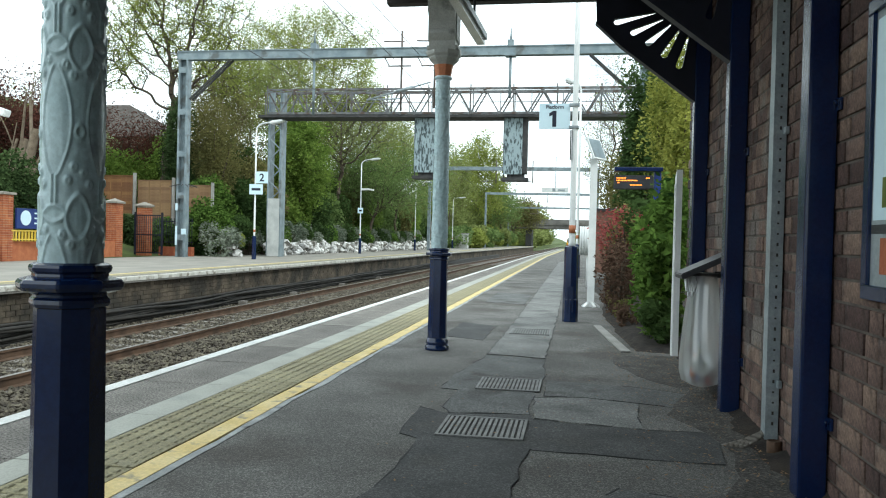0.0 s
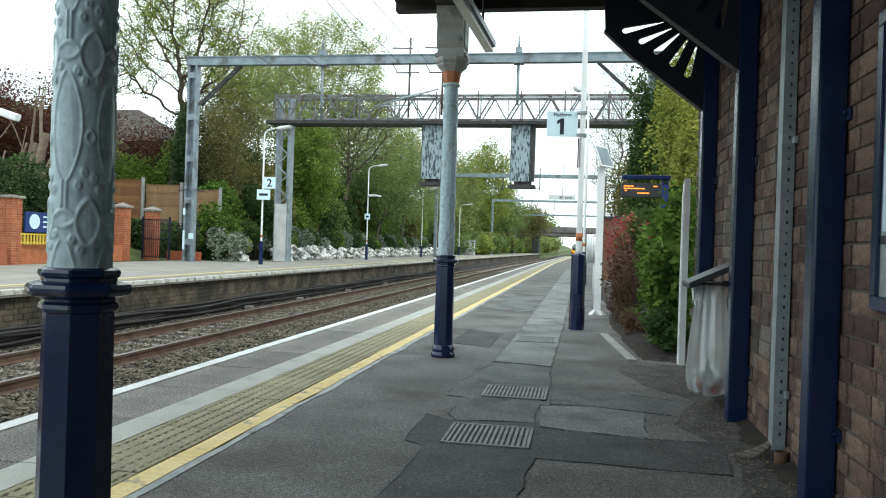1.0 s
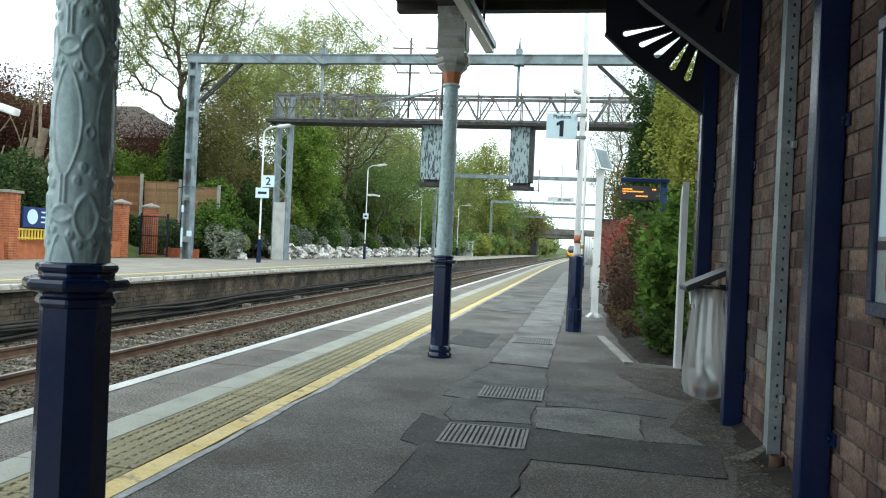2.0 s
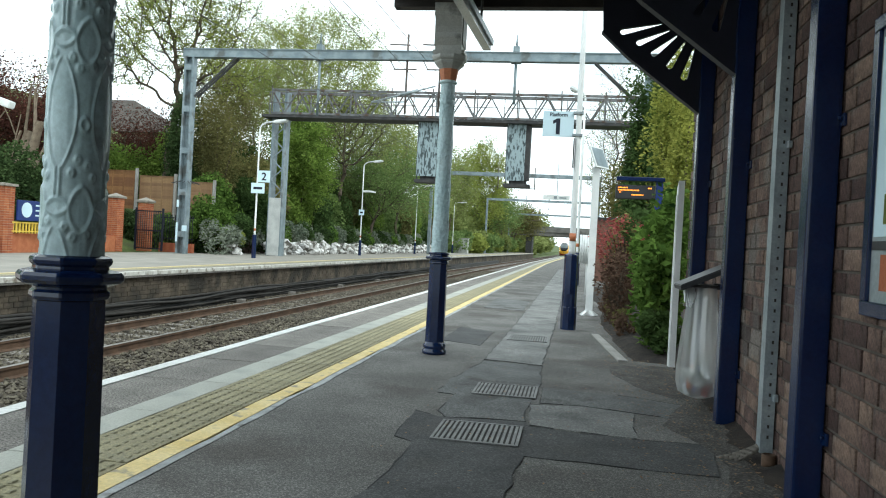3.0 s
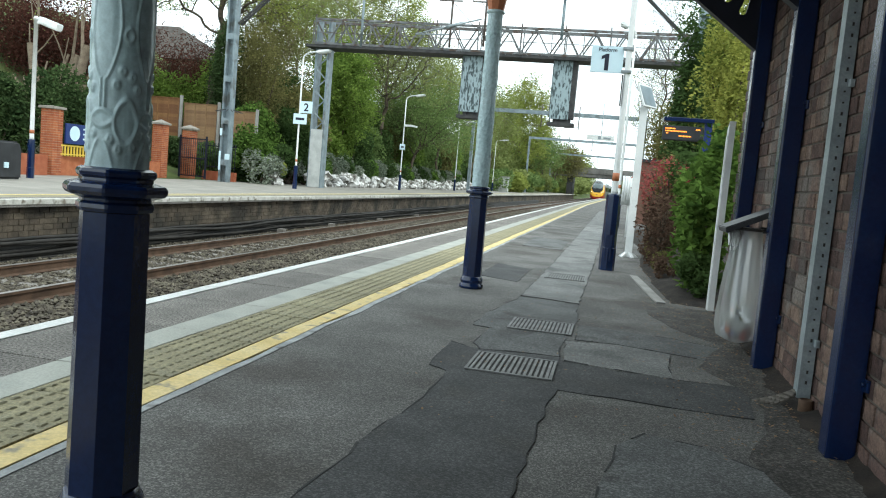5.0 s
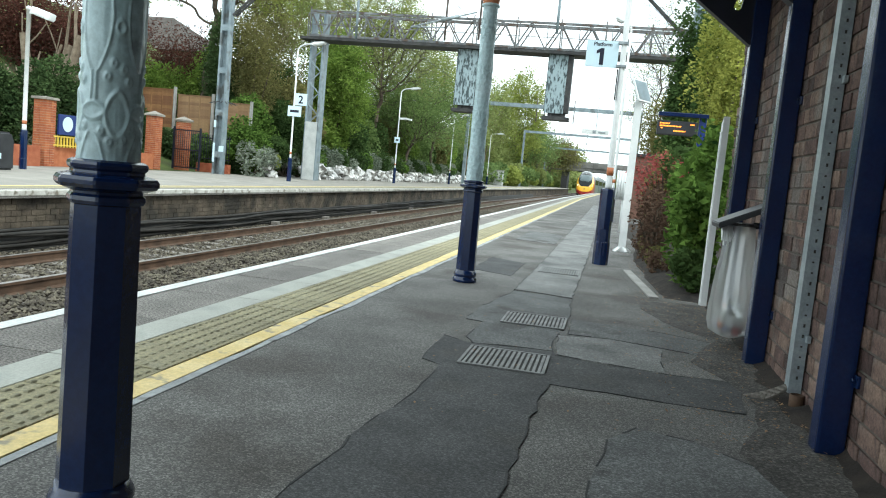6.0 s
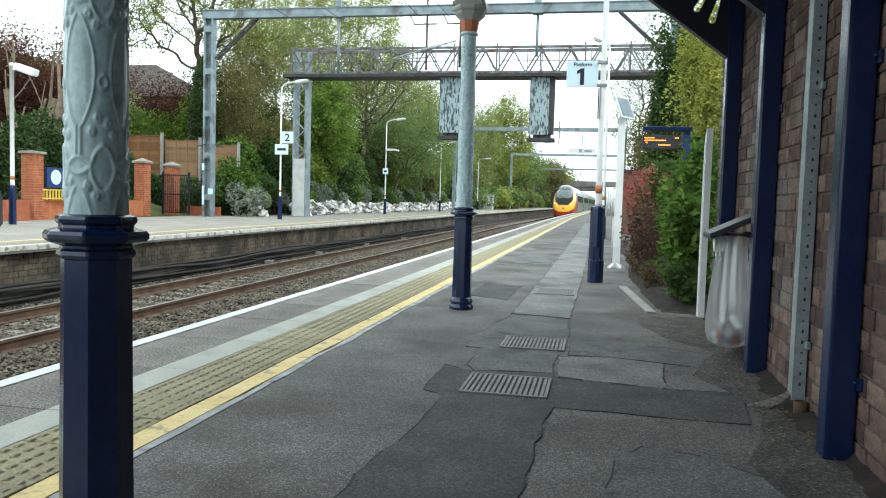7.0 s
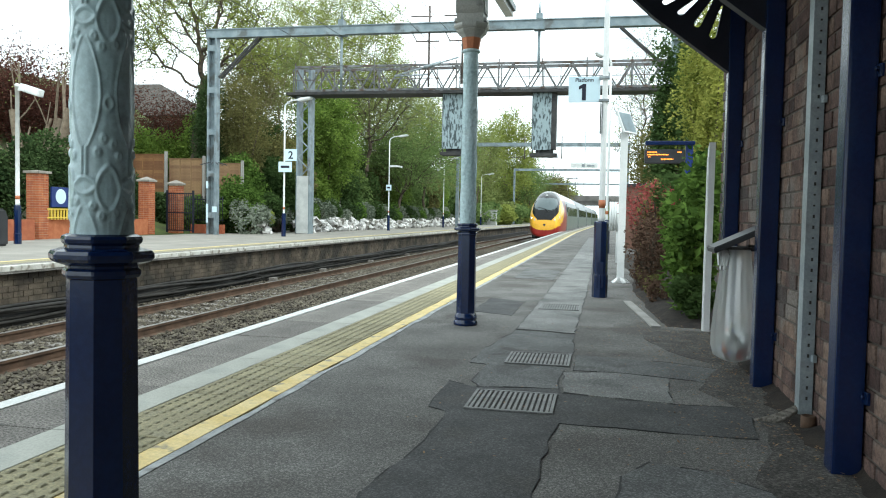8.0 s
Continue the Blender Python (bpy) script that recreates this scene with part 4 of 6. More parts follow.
def rubbish_bag():
    g = random.Random(4)
    t = thing("rubbish_bag", "clear plastic rubbish sack hanging from a lidded wall holder", "rubbish bag")
    cx, cy = 0.885, 5.42
    n, verts, faces = 44, [], []
    zs = [0.055, 0.07, 0.09, 0.16, 0.26, 0.38, 0.50, 0.62, 0.72, 0.78, 0.82]
    rs = [0.05, 0.10, 0.145, 0.165, 0.168, 0.156, 0.140, 0.124, 0.110, 0.104, 0.115]
    for z, r in zip(zs, rs):
        for i in range(n):
            a = 2 * math.pi * i / n
            f = 1 + 0.06 * math.sin(a * 9 + 2 * math.sin(z * 3)) + 0.03 * math.sin(a * 21 + 5 * z) + 0.12 * noise.noise((math.cos(a) * 2, math.sin(a) * 2, z * 3))
            verts.append((cx + r * f * math.cos(a) * 0.82, cy + r * f * math.sin(a), z))
    for j in range(len(zs) - 1):
        for i in range(n):
            k = (i + 1) % n
            faces.append((j * n + i, j * n + k, (j + 1) * n + k, (j + 1) * n + i))
    m = bpy.data.materials.new("clear_plastic")
    m.use_nodes = True
    nn, ll = m.node_tree.nodes, m.node_tree.links
    nn.remove(nn["Principled BSDF"])
    tr, gl, df, mx, m2 = nn.new("ShaderNodeBsdfTransparent"), nn.new("ShaderNodeBsdfGlossy"), nn.new("ShaderNodeBsdfTranslucent"), nn.new("ShaderNodeMixShader"), nn.new("ShaderNodeMixShader")
    tr.inputs["Color"].default_value = (0.93, 0.94, 0.95, 1)
    df.inputs["Color"].default_value = (0.95, 0.97, 0.97, 1)
    gl.inputs["Roughness"].default_value = 0.2
    mx.inputs[0].default_value, m2.inputs[0].default_value = 0.30, 0.14
    ll.new(tr.outputs[0], mx.inputs[1]), ll.new(df.outputs[0], mx.inputs[2])
    ll.new(mx.outputs[0], m2.inputs[1]), ll.new(gl.outputs[0], m2.inputs[2])
    ll.new(m2.outputs[0], nn["Material Output"].inputs["Surface"])
    sack = raw("sack", verts, faces, m, t, smooth=True)
    cols = ("terracotta", "white_paint", "sign_blue", "train_red", "grey_box", "leaf_brown", "brick_orange", "cream")
    for k in range(30):
        b = bmesh.new()
        a, r = g.uniform(0, 6.28), g.uniform(0.02, 0.088)
        z = 0.115 + 0.15 * (k / 30) ** 1.3
        box(b, -0.035, 0.035, -0.05, 0.05, -0.02, 0.02, 0.01)
        bmesh.ops.transform(b, matrix=pose(cx + r * math.cos(a) * 0.8, cy + r * math.sin(a), z, g.uniform(0, 90), g.uniform(0, 90), g.uniform(0, 180)), verts=b.verts[:])
        part("litter", b, M[cols[k % len(cols)]], t)
    b = bmesh.new()
    slab_poly(b, [(0.72, 0.775), (1.03, 0.925), (1.03, 0.965), (0.71, 0.812)], "y", cy - 0.19, cy + 0.16)
    bmesh.ops.bevel(b, geom=b.edges[:], offset=0.006, segments=2, affect="EDGES")
    part("lid", b, M["dark_plastic"], t, "dark hinged lid")
    b = bmesh.new()
    for k in range(16):
        a, c = 2 * math.pi * k / 16, 2 * math.pi * (k + 1) / 16
        tube(b, (cx + 0.125 * math.cos(a), cy + 0.145 * math.sin(a), 0.81), (cx + 0.125 * math.cos(c), cy + 0.145 * math.sin(c), 0.81), 0.010, n=6)
    bar(b, (0.95, cy, 0.81), (1.02, cy, 0.81), 0.05, 0.04)
    part("hoop", b, M["dark_steel"], t)
    b = bmesh.new()
    for k in range(5):
        tube(b, (0.75 + 0.02 * k, cy - 0.12 + 0.02 * k, 0.79), (0.75 + 0.012 * k, cy - 0.15, 0.70 - 0.03 * (k % 2)), 0.014, 0.006, n=5)
    part("knot", b, M["white_paint"], t)


rubbish_bag()


# ---- platform furniture ----
def street_lamp(x, y, h, arm, label, blue=0.95):
    """Lamp post: navy root, white pole, an arm of the given reach (along x) and a flat head."""
    p = thing("platform_lamp", label, "lamp post", group="platform lamps", m=pose(x, y, 0))
    b = bmesh.new()
    lathe(b, 0, 0, [(0.098, 0), (0.098, 0.28), (0.092, 0.29), (0.090, blue - 0.02), (0.086, blue), (0.05, blue + 0.01)], 8, smooth=False)
    root = part("root", b, M["navy"], p)
    b = bmesh.new()
    box(b, -0.04, 0.04, -0.092, -0.07, 0.12, 0.45, 0.005)
    part("access_door", b, M["navy"], root)
    b = bmesh.new()
    lathe(b, 0, 0, [(0.046, blue), (0.040, blue + 0.05), (0.034, h * 0.6), (0.030, h - 0.35)], 14)
    pole = part("pole", b, M["white_paint"], p)
    b = bmesh.new()
    lathe(b, 0, 0, [(0.0425, blue + 0.17), (0.0422, blue + 0.27)], 14)
    part("band", b, M["terracotta"], pole, "orange reflective band")
    b = bmesh.new()
    pts = [(0, 0, h - 0.36)] + [(arm * 0.45 * (1 - math.cos(a)), 0, h - 0.36 + 0.30 * math.sin(a)) for a in [i * math.pi / 12 for i in range(1, 7)]] + [(arm * 0.62, 0, h - 0.03)]
    for a, c in zip(pts, pts[1:]):
        tube(b, a, c, 0.032, n=8)
    part("arm", b, M["white_paint"], p)
    b = bmesh.new()
    slab_poly(b, [(arm * 0.55, h - 0.06), (arm * 0.62, h - 0.12), (arm * 1.12, h - 0.02), (arm * 1.16, h + 0.03), (arm * 1.05, h + 0.06), (arm * 0.66, h + 0.02)], "y", -0.14, 0.14)
    bmesh.ops.bevel(b, geom=b.edges[:], offset=0.025, segments=2, affect="EDGES")
    head = part("head", b, M["white_paint"], p)
    b = bmesh.new()
    bar(b, (arm * 0.72, 0, h - 0.105), (arm * 1.08, 0, h - 0.035), 0.2, 0.03)
    part("lens", b, M["lamp_glass"], head)
    return p


def fit(ob, name, b, material, label=""):
    return part(name, b, material, ob, label)


near_lamp = street_lamp(0.0, 9.92, 5.7, -0.9, "white lamp post with navy root carrying the platform number sign")
b = bmesh.new()
box(b, -0.452, -0.062, -0.012, 0.008, 2.44, 2.76, 0.004)
sign = fit(near_lamp, "number_sign", b, M["sign_white"], "white sign reading Platform 1")
bn = bmesh.new()
slab_poly(bn, [(-0.235, 2.465), (-0.285, 2.465), (-0.285, 2.615), (-0.325, 2.598), (-0.325, 2.638), (-0.272, 2.668), (-0.235, 2.668)], "y", -0.0145, -0.0125)
part("numeral", bn, M["ink"], sign)
text_mesh("word", "Platform", 0.066, pose(-0.257, -0.0135, 2.715, 90), M["ink"], sign, 0.001)
for z in (2.46, 2.74):
    b = bmesh.new()
    box(b, -0.075, 0.05, -0.05, 0.05, z - 0.015, z + 0.015)
    fit(near_lamp, "clamp", b, M["galv"])
b = bmesh.new()
box(b, -0.056, -0.040, -0.05, 0.05, 2.05, 2.42, 0.004)
fit(near_lamp, "edge_sign", b, M["dark_steel"], "dark sign seen edge-on")

street_lamp(0.15, 22.7, 5.7, -0.4, "white lamp post with navy root further down the platform")
lamp_two = street_lamp(-12.87, 30.0, 5.66, 1.02, "white lamp post with navy root, platform number and name sign")
b = bmesh.new()
box(b, 0.03, 0.55, -0.04, -0.02, 3.12, 3.60, 0.005)
sign = fit(lamp_two, "number_sign", b, M["sign_white"], "white sign reading 2")
text_mesh("numeral", "2", 0.44, pose(0.29, -0.0415, 3.34, 90), M["ink"], sign, 0.008)
b = bmesh.new()
box(b, -0.22, 0.36, -0.09, -0.07, 2.66, 3.08, 0.005)
sign = fit(lamp_two, "name_sign", b, M["sign_white"])
b = bmesh.new()
box(b, -0.12, 0.26, -0.093, -0.0905, 2.82, 2.92)
fit(sign, "letter_bar", b, M["ink"])
street_lamp(-13.0, 46.5, 5.9, 1.05, "white lamp post with navy root on the far platform")
street_lamp(-13.2, 64.5, 5.9, 1.05, "white lamp post with navy root on the far platform")
street_lamp(-13.6, 88.0, 5.9, 1.25, "white lamp post with navy root on the far platform")
def flood_post():
    """A straight white post with a boxy flood light on a short bracket."""
    p = thing("flood_post", "white post with navy root and a tilted white flood light", "lamp post", m=pose(-15.4, 18.1, 0))
    b = bmesh.new()
    lathe(b, 0, 0, [(0.098, 0), (0.098, 0.28), (0.092, 0.29), (0.090, 1.02), (0.086, 1.04), (0.05, 1.05)], 8, smooth=False)
    part("root", b, M["navy"], p)
    b = bmesh.new()
    lathe(b, 0, 0, [(0.062, 1.04), (0.058, 1.1), (0.052, 4.2), (0.062, 4.2), (0.062, 4.27), (0.02, 4.3)], 14)
    part("pole", b, M["white_paint"], p)
    b = bmesh.new()
    lathe(b, 0, 0, [(0.0605, 1.2), (0.060, 1.3)], 14)
    part("band", b, M["terracotta"], p, "orange reflective band")
    b = bmesh.new()
    bar(b, (0, 0, 4.12), (0.26, 0, 4.12), 0.05)
    part("bracket", b, M["white_paint"], p)
    b = bmesh.new()
    bar(b, (0.14, 0, 4.20), (0.74, 0, 4.02), 0.24, 0.18)
    bmesh.ops.bevel(b, geom=b.edges[:], offset=0.02, segments=2, affect="EDGES")
    head = part("head", b, M["white_paint"], p)
    b = bmesh.new()
    bar(b, (0.24, 0, 4.075), (0.70, 0, 3.937), 0.18, 0.02)
    part("lens", b, M["lamp_glass"], head)


flood_post()
for y in (46.5,):
    b = bmesh.new()
    bar(b, (-12.95, y, 4.0), (-12.55, y, 4.0), 0.16, 0.12)
    bar(b, (-12.6, y, 4.02), (-12.2, y, 3.96), 0.30, 0.1)
    solid("flood_light", b, M["white_paint"], "small white flood light clamped to a lamp post", "flood light")
    b = bmesh.new()
    box(b, -13.16, -12.82, y - 0.09, y - 0.07, 2.5, 2.85, 0.004)
    s = solid("name_plate", b, M["sign_white"], "small white name plate on a lamp post", "sign")
    b = bmesh.new()
    box(b, -13.08, -12.9, y - 0.094, y - 0.0905, 2.62, 2.72)
    part("letter_bar", b, M["ink"], s)


def solar_post():
    s = thing("solar_post", "white timber post with a tilted solar panel", "solar post", m=pose(0.31, 12.3, 0))
    b = bmesh.new()
    box(b, -0.055, 0.055, -0.05, 0.05, 0, 2.32, 0.006)
    part("post", b, M["white_paint"], s)
    b = bmesh.new()
    for a in range(5):
        bar(b, (0, 0, 0.10), (0.14 * math.cos(a * 1.3), 0.14 * math.sin(a * 1.3), 0.0), 0.05, 0.03)
    part("foot", b, M["white_paint"], s)
    face = Matrix(((0.51, 0.33, -0.79, 0.03), (0.86, -0.18, 0.48, -0.02), (0.0, -0.93, -0.38, 2.47), (0, 0, 0, 1)))
    b = bmesh.new()
    box(b, -0.20, 0.20, -0.18, 0.18, -0.014, 0.014, 0.004)
    bmesh.ops.transform(b, matrix=face, verts=b.verts[:])
    panel = part("panel_frame", b, M["white_paint"], s)
    # plain grey face on both sides of the panel
    b = bmesh.new()
    box(b, -0.175, 0.175, -0.155, 0.155, -0.018, 0.018)
    bmesh.ops.transform(b, matrix=face, verts=b.verts[:])
    part("solar_glass", b, M["portal"], panel, "grey face of the solar panel")


solar_post()


def departure_screen():
    s = thing("departure_screen", "navy hooded departure screen with amber text on a post", "display")
    y = 13.8
    b = bmesh.new()
    box(b, 0.70, 1.36, y, y + 0.16, 1.96, 2.20, 0.012)
    part("case", b, M["dark_plastic"], s)
    b = bmesh.new()
    box(b, 0.70, 1.52, y - 0.05, y + 0.22, 2.27, 2.34, 0.01)
    part("hood", b, M["navy"], s, "navy hood")
    b = bmesh.new()
    box(b, 1.38, 1.50, y + 0.02, y + 0.14, 0, 2.28, 0.01)
    part("post", b, M["sign_blue"], s)
    for x0, x1, z in ((0.74, 0.90, 2.150), (0.74, 1.10, 2.108), (0.76, 0.79, 2.07), (0.97, 1.17, 2.030), (1.24, 1.31, 2.150)):
        b = bmesh.new()
        k = x0
        while k < x1 - 0.005:
            box(b, k, min(x1, k + 0.016), y - 0.004, y - 0.001, z - 0.010, z + 0.010)
            k += 0.024
        part("text_bar", b, M["amber"], s, "glowing amber characters")


departure_screen()

bm = bmesh.new()
bm2 = bmesh.new()
drum = thing("white_drum", "white ribbed round equipment housing on a bracket", "equipment housing")
for k in range(6):
    tube(bm, (0.17 + 0.055 * k, 18, 1.05), (0.17 + 0.055 * k + 0.045, 18, 1.05), 0.33, n=24)
tube(bm, (0.17, 18, 1.05), (0.50, 18, 1.05), 0.31, n=24)
part("ribs", bm, M["white_paint"], drum)
tube(bm2, (0.38, 18, 0), (0.38, 18, 1.0), 0.05, n=10)
part("stand", bm2, M["white_paint"], drum)

# garden edge
bm = bmesh.new()
box(bm, -0.045, 0.045, -1.08, 1.08, 0.0, 0.016, 0.004)
kerb = solid("edging_kerb", bm, M["concrete"], "loose pale concrete kerb edging the planting bed", "kerb")
kerb.matrix_basis = pose(0.42, 8.36, 0.002, 0, 0, 5.0)
verts, faces = [], []
ny, nx = 40, 12
for j in range(ny + 1):
    for i in range(nx + 1):
        y = 7.22 + j * 0.35
        x = 0.46 + 0.06 * math.sin(y) - (0.0 if y > 9 else 0.04 * (y - 8)) + i * 0.16
        verts.append((x, y, -0.03 if i == 0 or j == 0 else 0.035 + 0.02 * min(i, 3) * min(j, 3) / 3 + 0.03 * noise.noise((x * 3, y * 3, 0))))
for j in range(ny):
    for i in range(nx):
        a = j * (nx + 1) + i
        faces.append((a, a + 1, a + nx + 2, a + nx + 1))
tagged(raw("planting_bed", verts, faces, M["soil"], smooth=True), "dark soil planting bed beside the platform", "soil", kind="structure")


def wall_dirt():
    """A low drift of dirt and leaf mould along the foot of the wall."""
    verts, faces, nx = [], [], 6
    n = 90
    for j in range(n):
        y = 1.6 + j * 0.062
        w = 0.09 + 0.07 * noise.noise((y * 1.7, 3, 0)) + 0.05 * noise.noise((y * 9, 5, 0)) + (0.05 if 3.6 < y < 4.6 else 0)
        for i in range(nx):
            u = i / (nx - 1)
            x = WALL - 0.004 - max(0.03, w) * u
            verts.append((x, y, (-0.004 if u == 1 else 0.045 * (1 - u) ** 1.5 * (0.6 + 0.8 * abs(noise.noise((x * 12, y * 9, 1)))) + 0.004)))
    for j in range(n - 1):
        for i in range(nx - 1):
            a = j * nx + i
            faces.append((a, a + 1, a + nx + 1, a + nx))
    tagged(raw("dirt", verts, faces, M["soil"], smooth=True), "dark dirt and leaf mould drifted against the wall foot", "dirt", kind="stuff")


wall_dirt()


def dead_leaves():
    g = np.random.default_rng(8)
    n = 3200
    x = np.where(g.uniform(size=n) < 0.8, 1.0 - 0.65 * g.uniform(0, 1, n) ** 1.7, g.uniform(-0.9, 0.9, n))
    p = np.stack([x, 3.0 + g.uniform(0, 1, n) ** 0.8 * 8, np.full(n, 0.012)], 1)
    d = g.normal(size=(n, 3)) * (1, 1, 0.15)
    d /= np.linalg.norm(d, axis=1, keepdims=True)
    e = np.cross(d, (0, 0, 1.0))
    s = g.uniform(0.004, 0.013, (n, 1))
    v = np.stack([p - d * s, p + e * s * 0.5, p + d * s, p - e * s * 0.5], 1).reshape(-1, 3)
    i = np.arange(n)[:, None] * 4
    tagged(raw("fallen_leaves", v, i + [0, 1, 2, 3], M["fence_pale"]), "pale fallen leaves and crumbs scattered on the asphalt", "leaves", kind="stuff")


dead_leaves()


# ---- overhead line structures ----
def portal():
    p = thing("line_portal", "grey steel overhead line portal spanning both tracks", "gantry")
    y, zb, zt = 30.25, 8.25, 8.62
    b = bmesh.new()
    slab_poly(b, [(y - 0.16, zb), (y + 0.16, zb), (y + 0.16, zb + 0.04), (y + 0.02, zb + 0.04), (y + 0.02, zt - 0.04), (y + 0.16, zt - 0.04), (y + 0.16, zt), (y - 0.16, zt), (y - 0.16, zt - 0.04), (y - 0.12, zt - 0.04), (y - 0.12, zb + 0.04), (y - 0.16, zb + 0.04)], "x", -16.5, 3.2)
    part("beam", b, M["portal"], p)
    for x in (-16.2, 2.6):
        for sx in (-0.21, 0.13):
            b = bmesh.new()
            box(b, x + sx, x + sx + 0.08, y - 0.16, y + 0.16, 0, zb)
            part("leg_channel", b, M["portal"], p)
        for k in range(5):
            b = bmesh.new()
            z = 0.7 + k * 1.75
            box(b, x - 0.13, x + 0.13, y - 0.165, y - 0.145, z, z + 0.25)
            part("batten_plate", b, M["portal"], p)
        b = bmesh.new()
        box(b, x - 0.128, x + 0.128, y + 0.05, y + 0.09, 0, zb)
        part("web", b, M["portal"], p)
    for x, s in ((-15.9, 1), (2.3, -1)):
        for dy in (-0.12, 0.12):
            b = bmesh.new()
            bar(b, (x, y + dy, 6.6), (x + s * 1.8, y + dy, zb), 0.06, 0.08)
            part("knee_brace", b, M["dark_steel"], p)
    b = bmesh.new()
    for k in range(14):
        a = 2 * math.pi * k / 14
        bar(b, (-16.15 + 0.25 * math.cos(a), y + 0.2 * math.sin(a), 3.05), (-16.15 + 0.60 * math.cos(a), y + 0.5 * math.sin(a), 2.95), 0.02)
    part("spikes", b, M["dark_steel"], p)
    for x0, z0, w, h in ((-16.42, 1.95, 0.10, 0.3), (-16.14, 0.95, 0.22, 0.24), (-16.41, 0.5, 0.09, 0.8)):
        b = bmesh.new()
        box(b, x0, x0 + w, y - 0.19, y - 0.172, z0, z0 + h, 0.003)
        part("plate", b, M["sign_white"], p)
    # hangers with registration arms
    for x, z1 in ((-10.55, 5.95), (-2.55, 6.6)):
        b = bmesh.new()
        tube(b, (x, y, zb + 0.05), (x, y, z1), 0.055, n=8)
        part("hanger", b, M["portal"], p)
        b = bmesh.new()
        box(b, x - 0.2, x + 0.2, y - 0.2, y + 0.2, zb - 0.04, zb, 0.0)
        part("clamp_plate", b, M["portal"], p)
        b = bmesh.new()
        box(b, x - 0.12, x + 0.12, y - 0.18, y + 0.18, zt, zt + 0.22)
        part("clamp", b, M["portal"], p)
        b = bmesh.new()
        tube(b, (x, y, zt + 0.2), (x, y, zt + 0.7), 0.05, 0.02, n=8)
        part("finial", b, M["portal"], p)
    for x, ztop, zlow in ((-6.9, 9.3, 6.1), (-5.55, 9.9, 6.2)):
        b = bmesh.new()
        tube(b, (x, y, ztop), (x, y, zlow), 0.045, n=8)
        bar(b, (x - 0.55, y, zb - 0.35), (x + 0.4, y, zb - 0.35), 0.05)
        bar(b, (x - 0.5, y, zb - 0.35), (x - 0.7, y, zb + 0.0), 0.04)
        bar(b, (x - 0.75, y, zt + 0.28), (x + 0.1, y, zt + 0.25), 0.05)
        part("insulator_mast", b, M["rust_steel"], p)
    b = bmesh.new()
    tube(b, (-8.3, y, 6.55), (-5.7, y, 7.25), 0.035, n=8)
    tube(b, (-8.3, y, 6.55), (-6.9, y, 6.60), 0.03, n=8)
    tube(b, (-7.1, y, 6.87), (-6.4, y, 7.06), 0.075, n=8)
    part("registration_arm", b, M["galv"], p)


portal()


def truss():
    t = thing("signal_gantry", "weathered grey lattice signal gantry with a walkway over the tracks", "gantry")
    y, zb, zt = 35.1, 6.75, 7.85
    x0, x1 = -14.35, 5.0
    for dy in (-0.45, 0.45):
        for z in (zb, zt):
            b = bmesh.new()
            box(b, x0, x1, y + dy - 0.05, y + dy + 0.05, z - 0.05, z + 0.05)
            part("chord", b, M["gantry_paint"], t)
        b = bmesh.new()
        n = 30
        for k in range(n):
            xa, xb = x0 + (x1 - x0) * k / n, x0 + (x1 - x0) * (k + 1) / n
            bar(b, (xa, y + dy, zb if k % 2 else zt), (xb, y + dy, zt if k % 2 else zb), 0.06)
            if k % 3 == 0:
                bar(b, (xa, y + dy, zb), (xa, y + dy, zt + 0.2), 0.05)
        part("lattice", b, M["gantry_paint"], t)
    b = bmesh.new()
    box(b, x0 - 0.35, x1, y - 0.7, y + 0.5, zb - 0.22, zb - 0.10)
    part("walkway", b, M["dark_steel"], t, "dark timber walkway")
    b = bmesh.new()
    n = 14
    for k in range(n):
        x = x0 + (x1 - x0) * k / n
        bar(b, (x, y - 0.68, zb - 0.1), (x, y - 0.68, zb + 0.95), 0.035)
    bar(b, (x0, y - 0.68, zb + 0.95), (x1, y - 0.68, zb + 0.95), 0.04)
    bar(b, (x0, y - 0.68, zb + 0.45), (x1, y - 0.68, zb + 0.45), 0.03)
    part("handrail", b, M["gantry_paint"], t)
    # lattice mast
    x = -14.0
    for sx in (-0.34, 0.24):
        b = bmesh.new()
        box(b, x + sx, x + sx + 0.10, y - 0.30, y + 0.30, 0, zt)
        part("mast_channel", b, M["portal"], t)
    for k in range(8):
        z, w = 2.6 + 0.5 * k, 0.26 if k % 2 else -0.26
        b = bmesh.new()
        bar(b, (x + w, y - 0.28, z), (x - w, y - 0.28, z + 0.5), 0.05)
        part("lacing_bar", b, M["portal"], t)
    b = bmesh.new()
    box(b, x - 0.28, x + 0.30, y - 0.34, y - 0.31, 0.02, 2.75)
    part("mast_shield", b, M["grey_box"], t, "flaking white anti-climb shield")


truss()


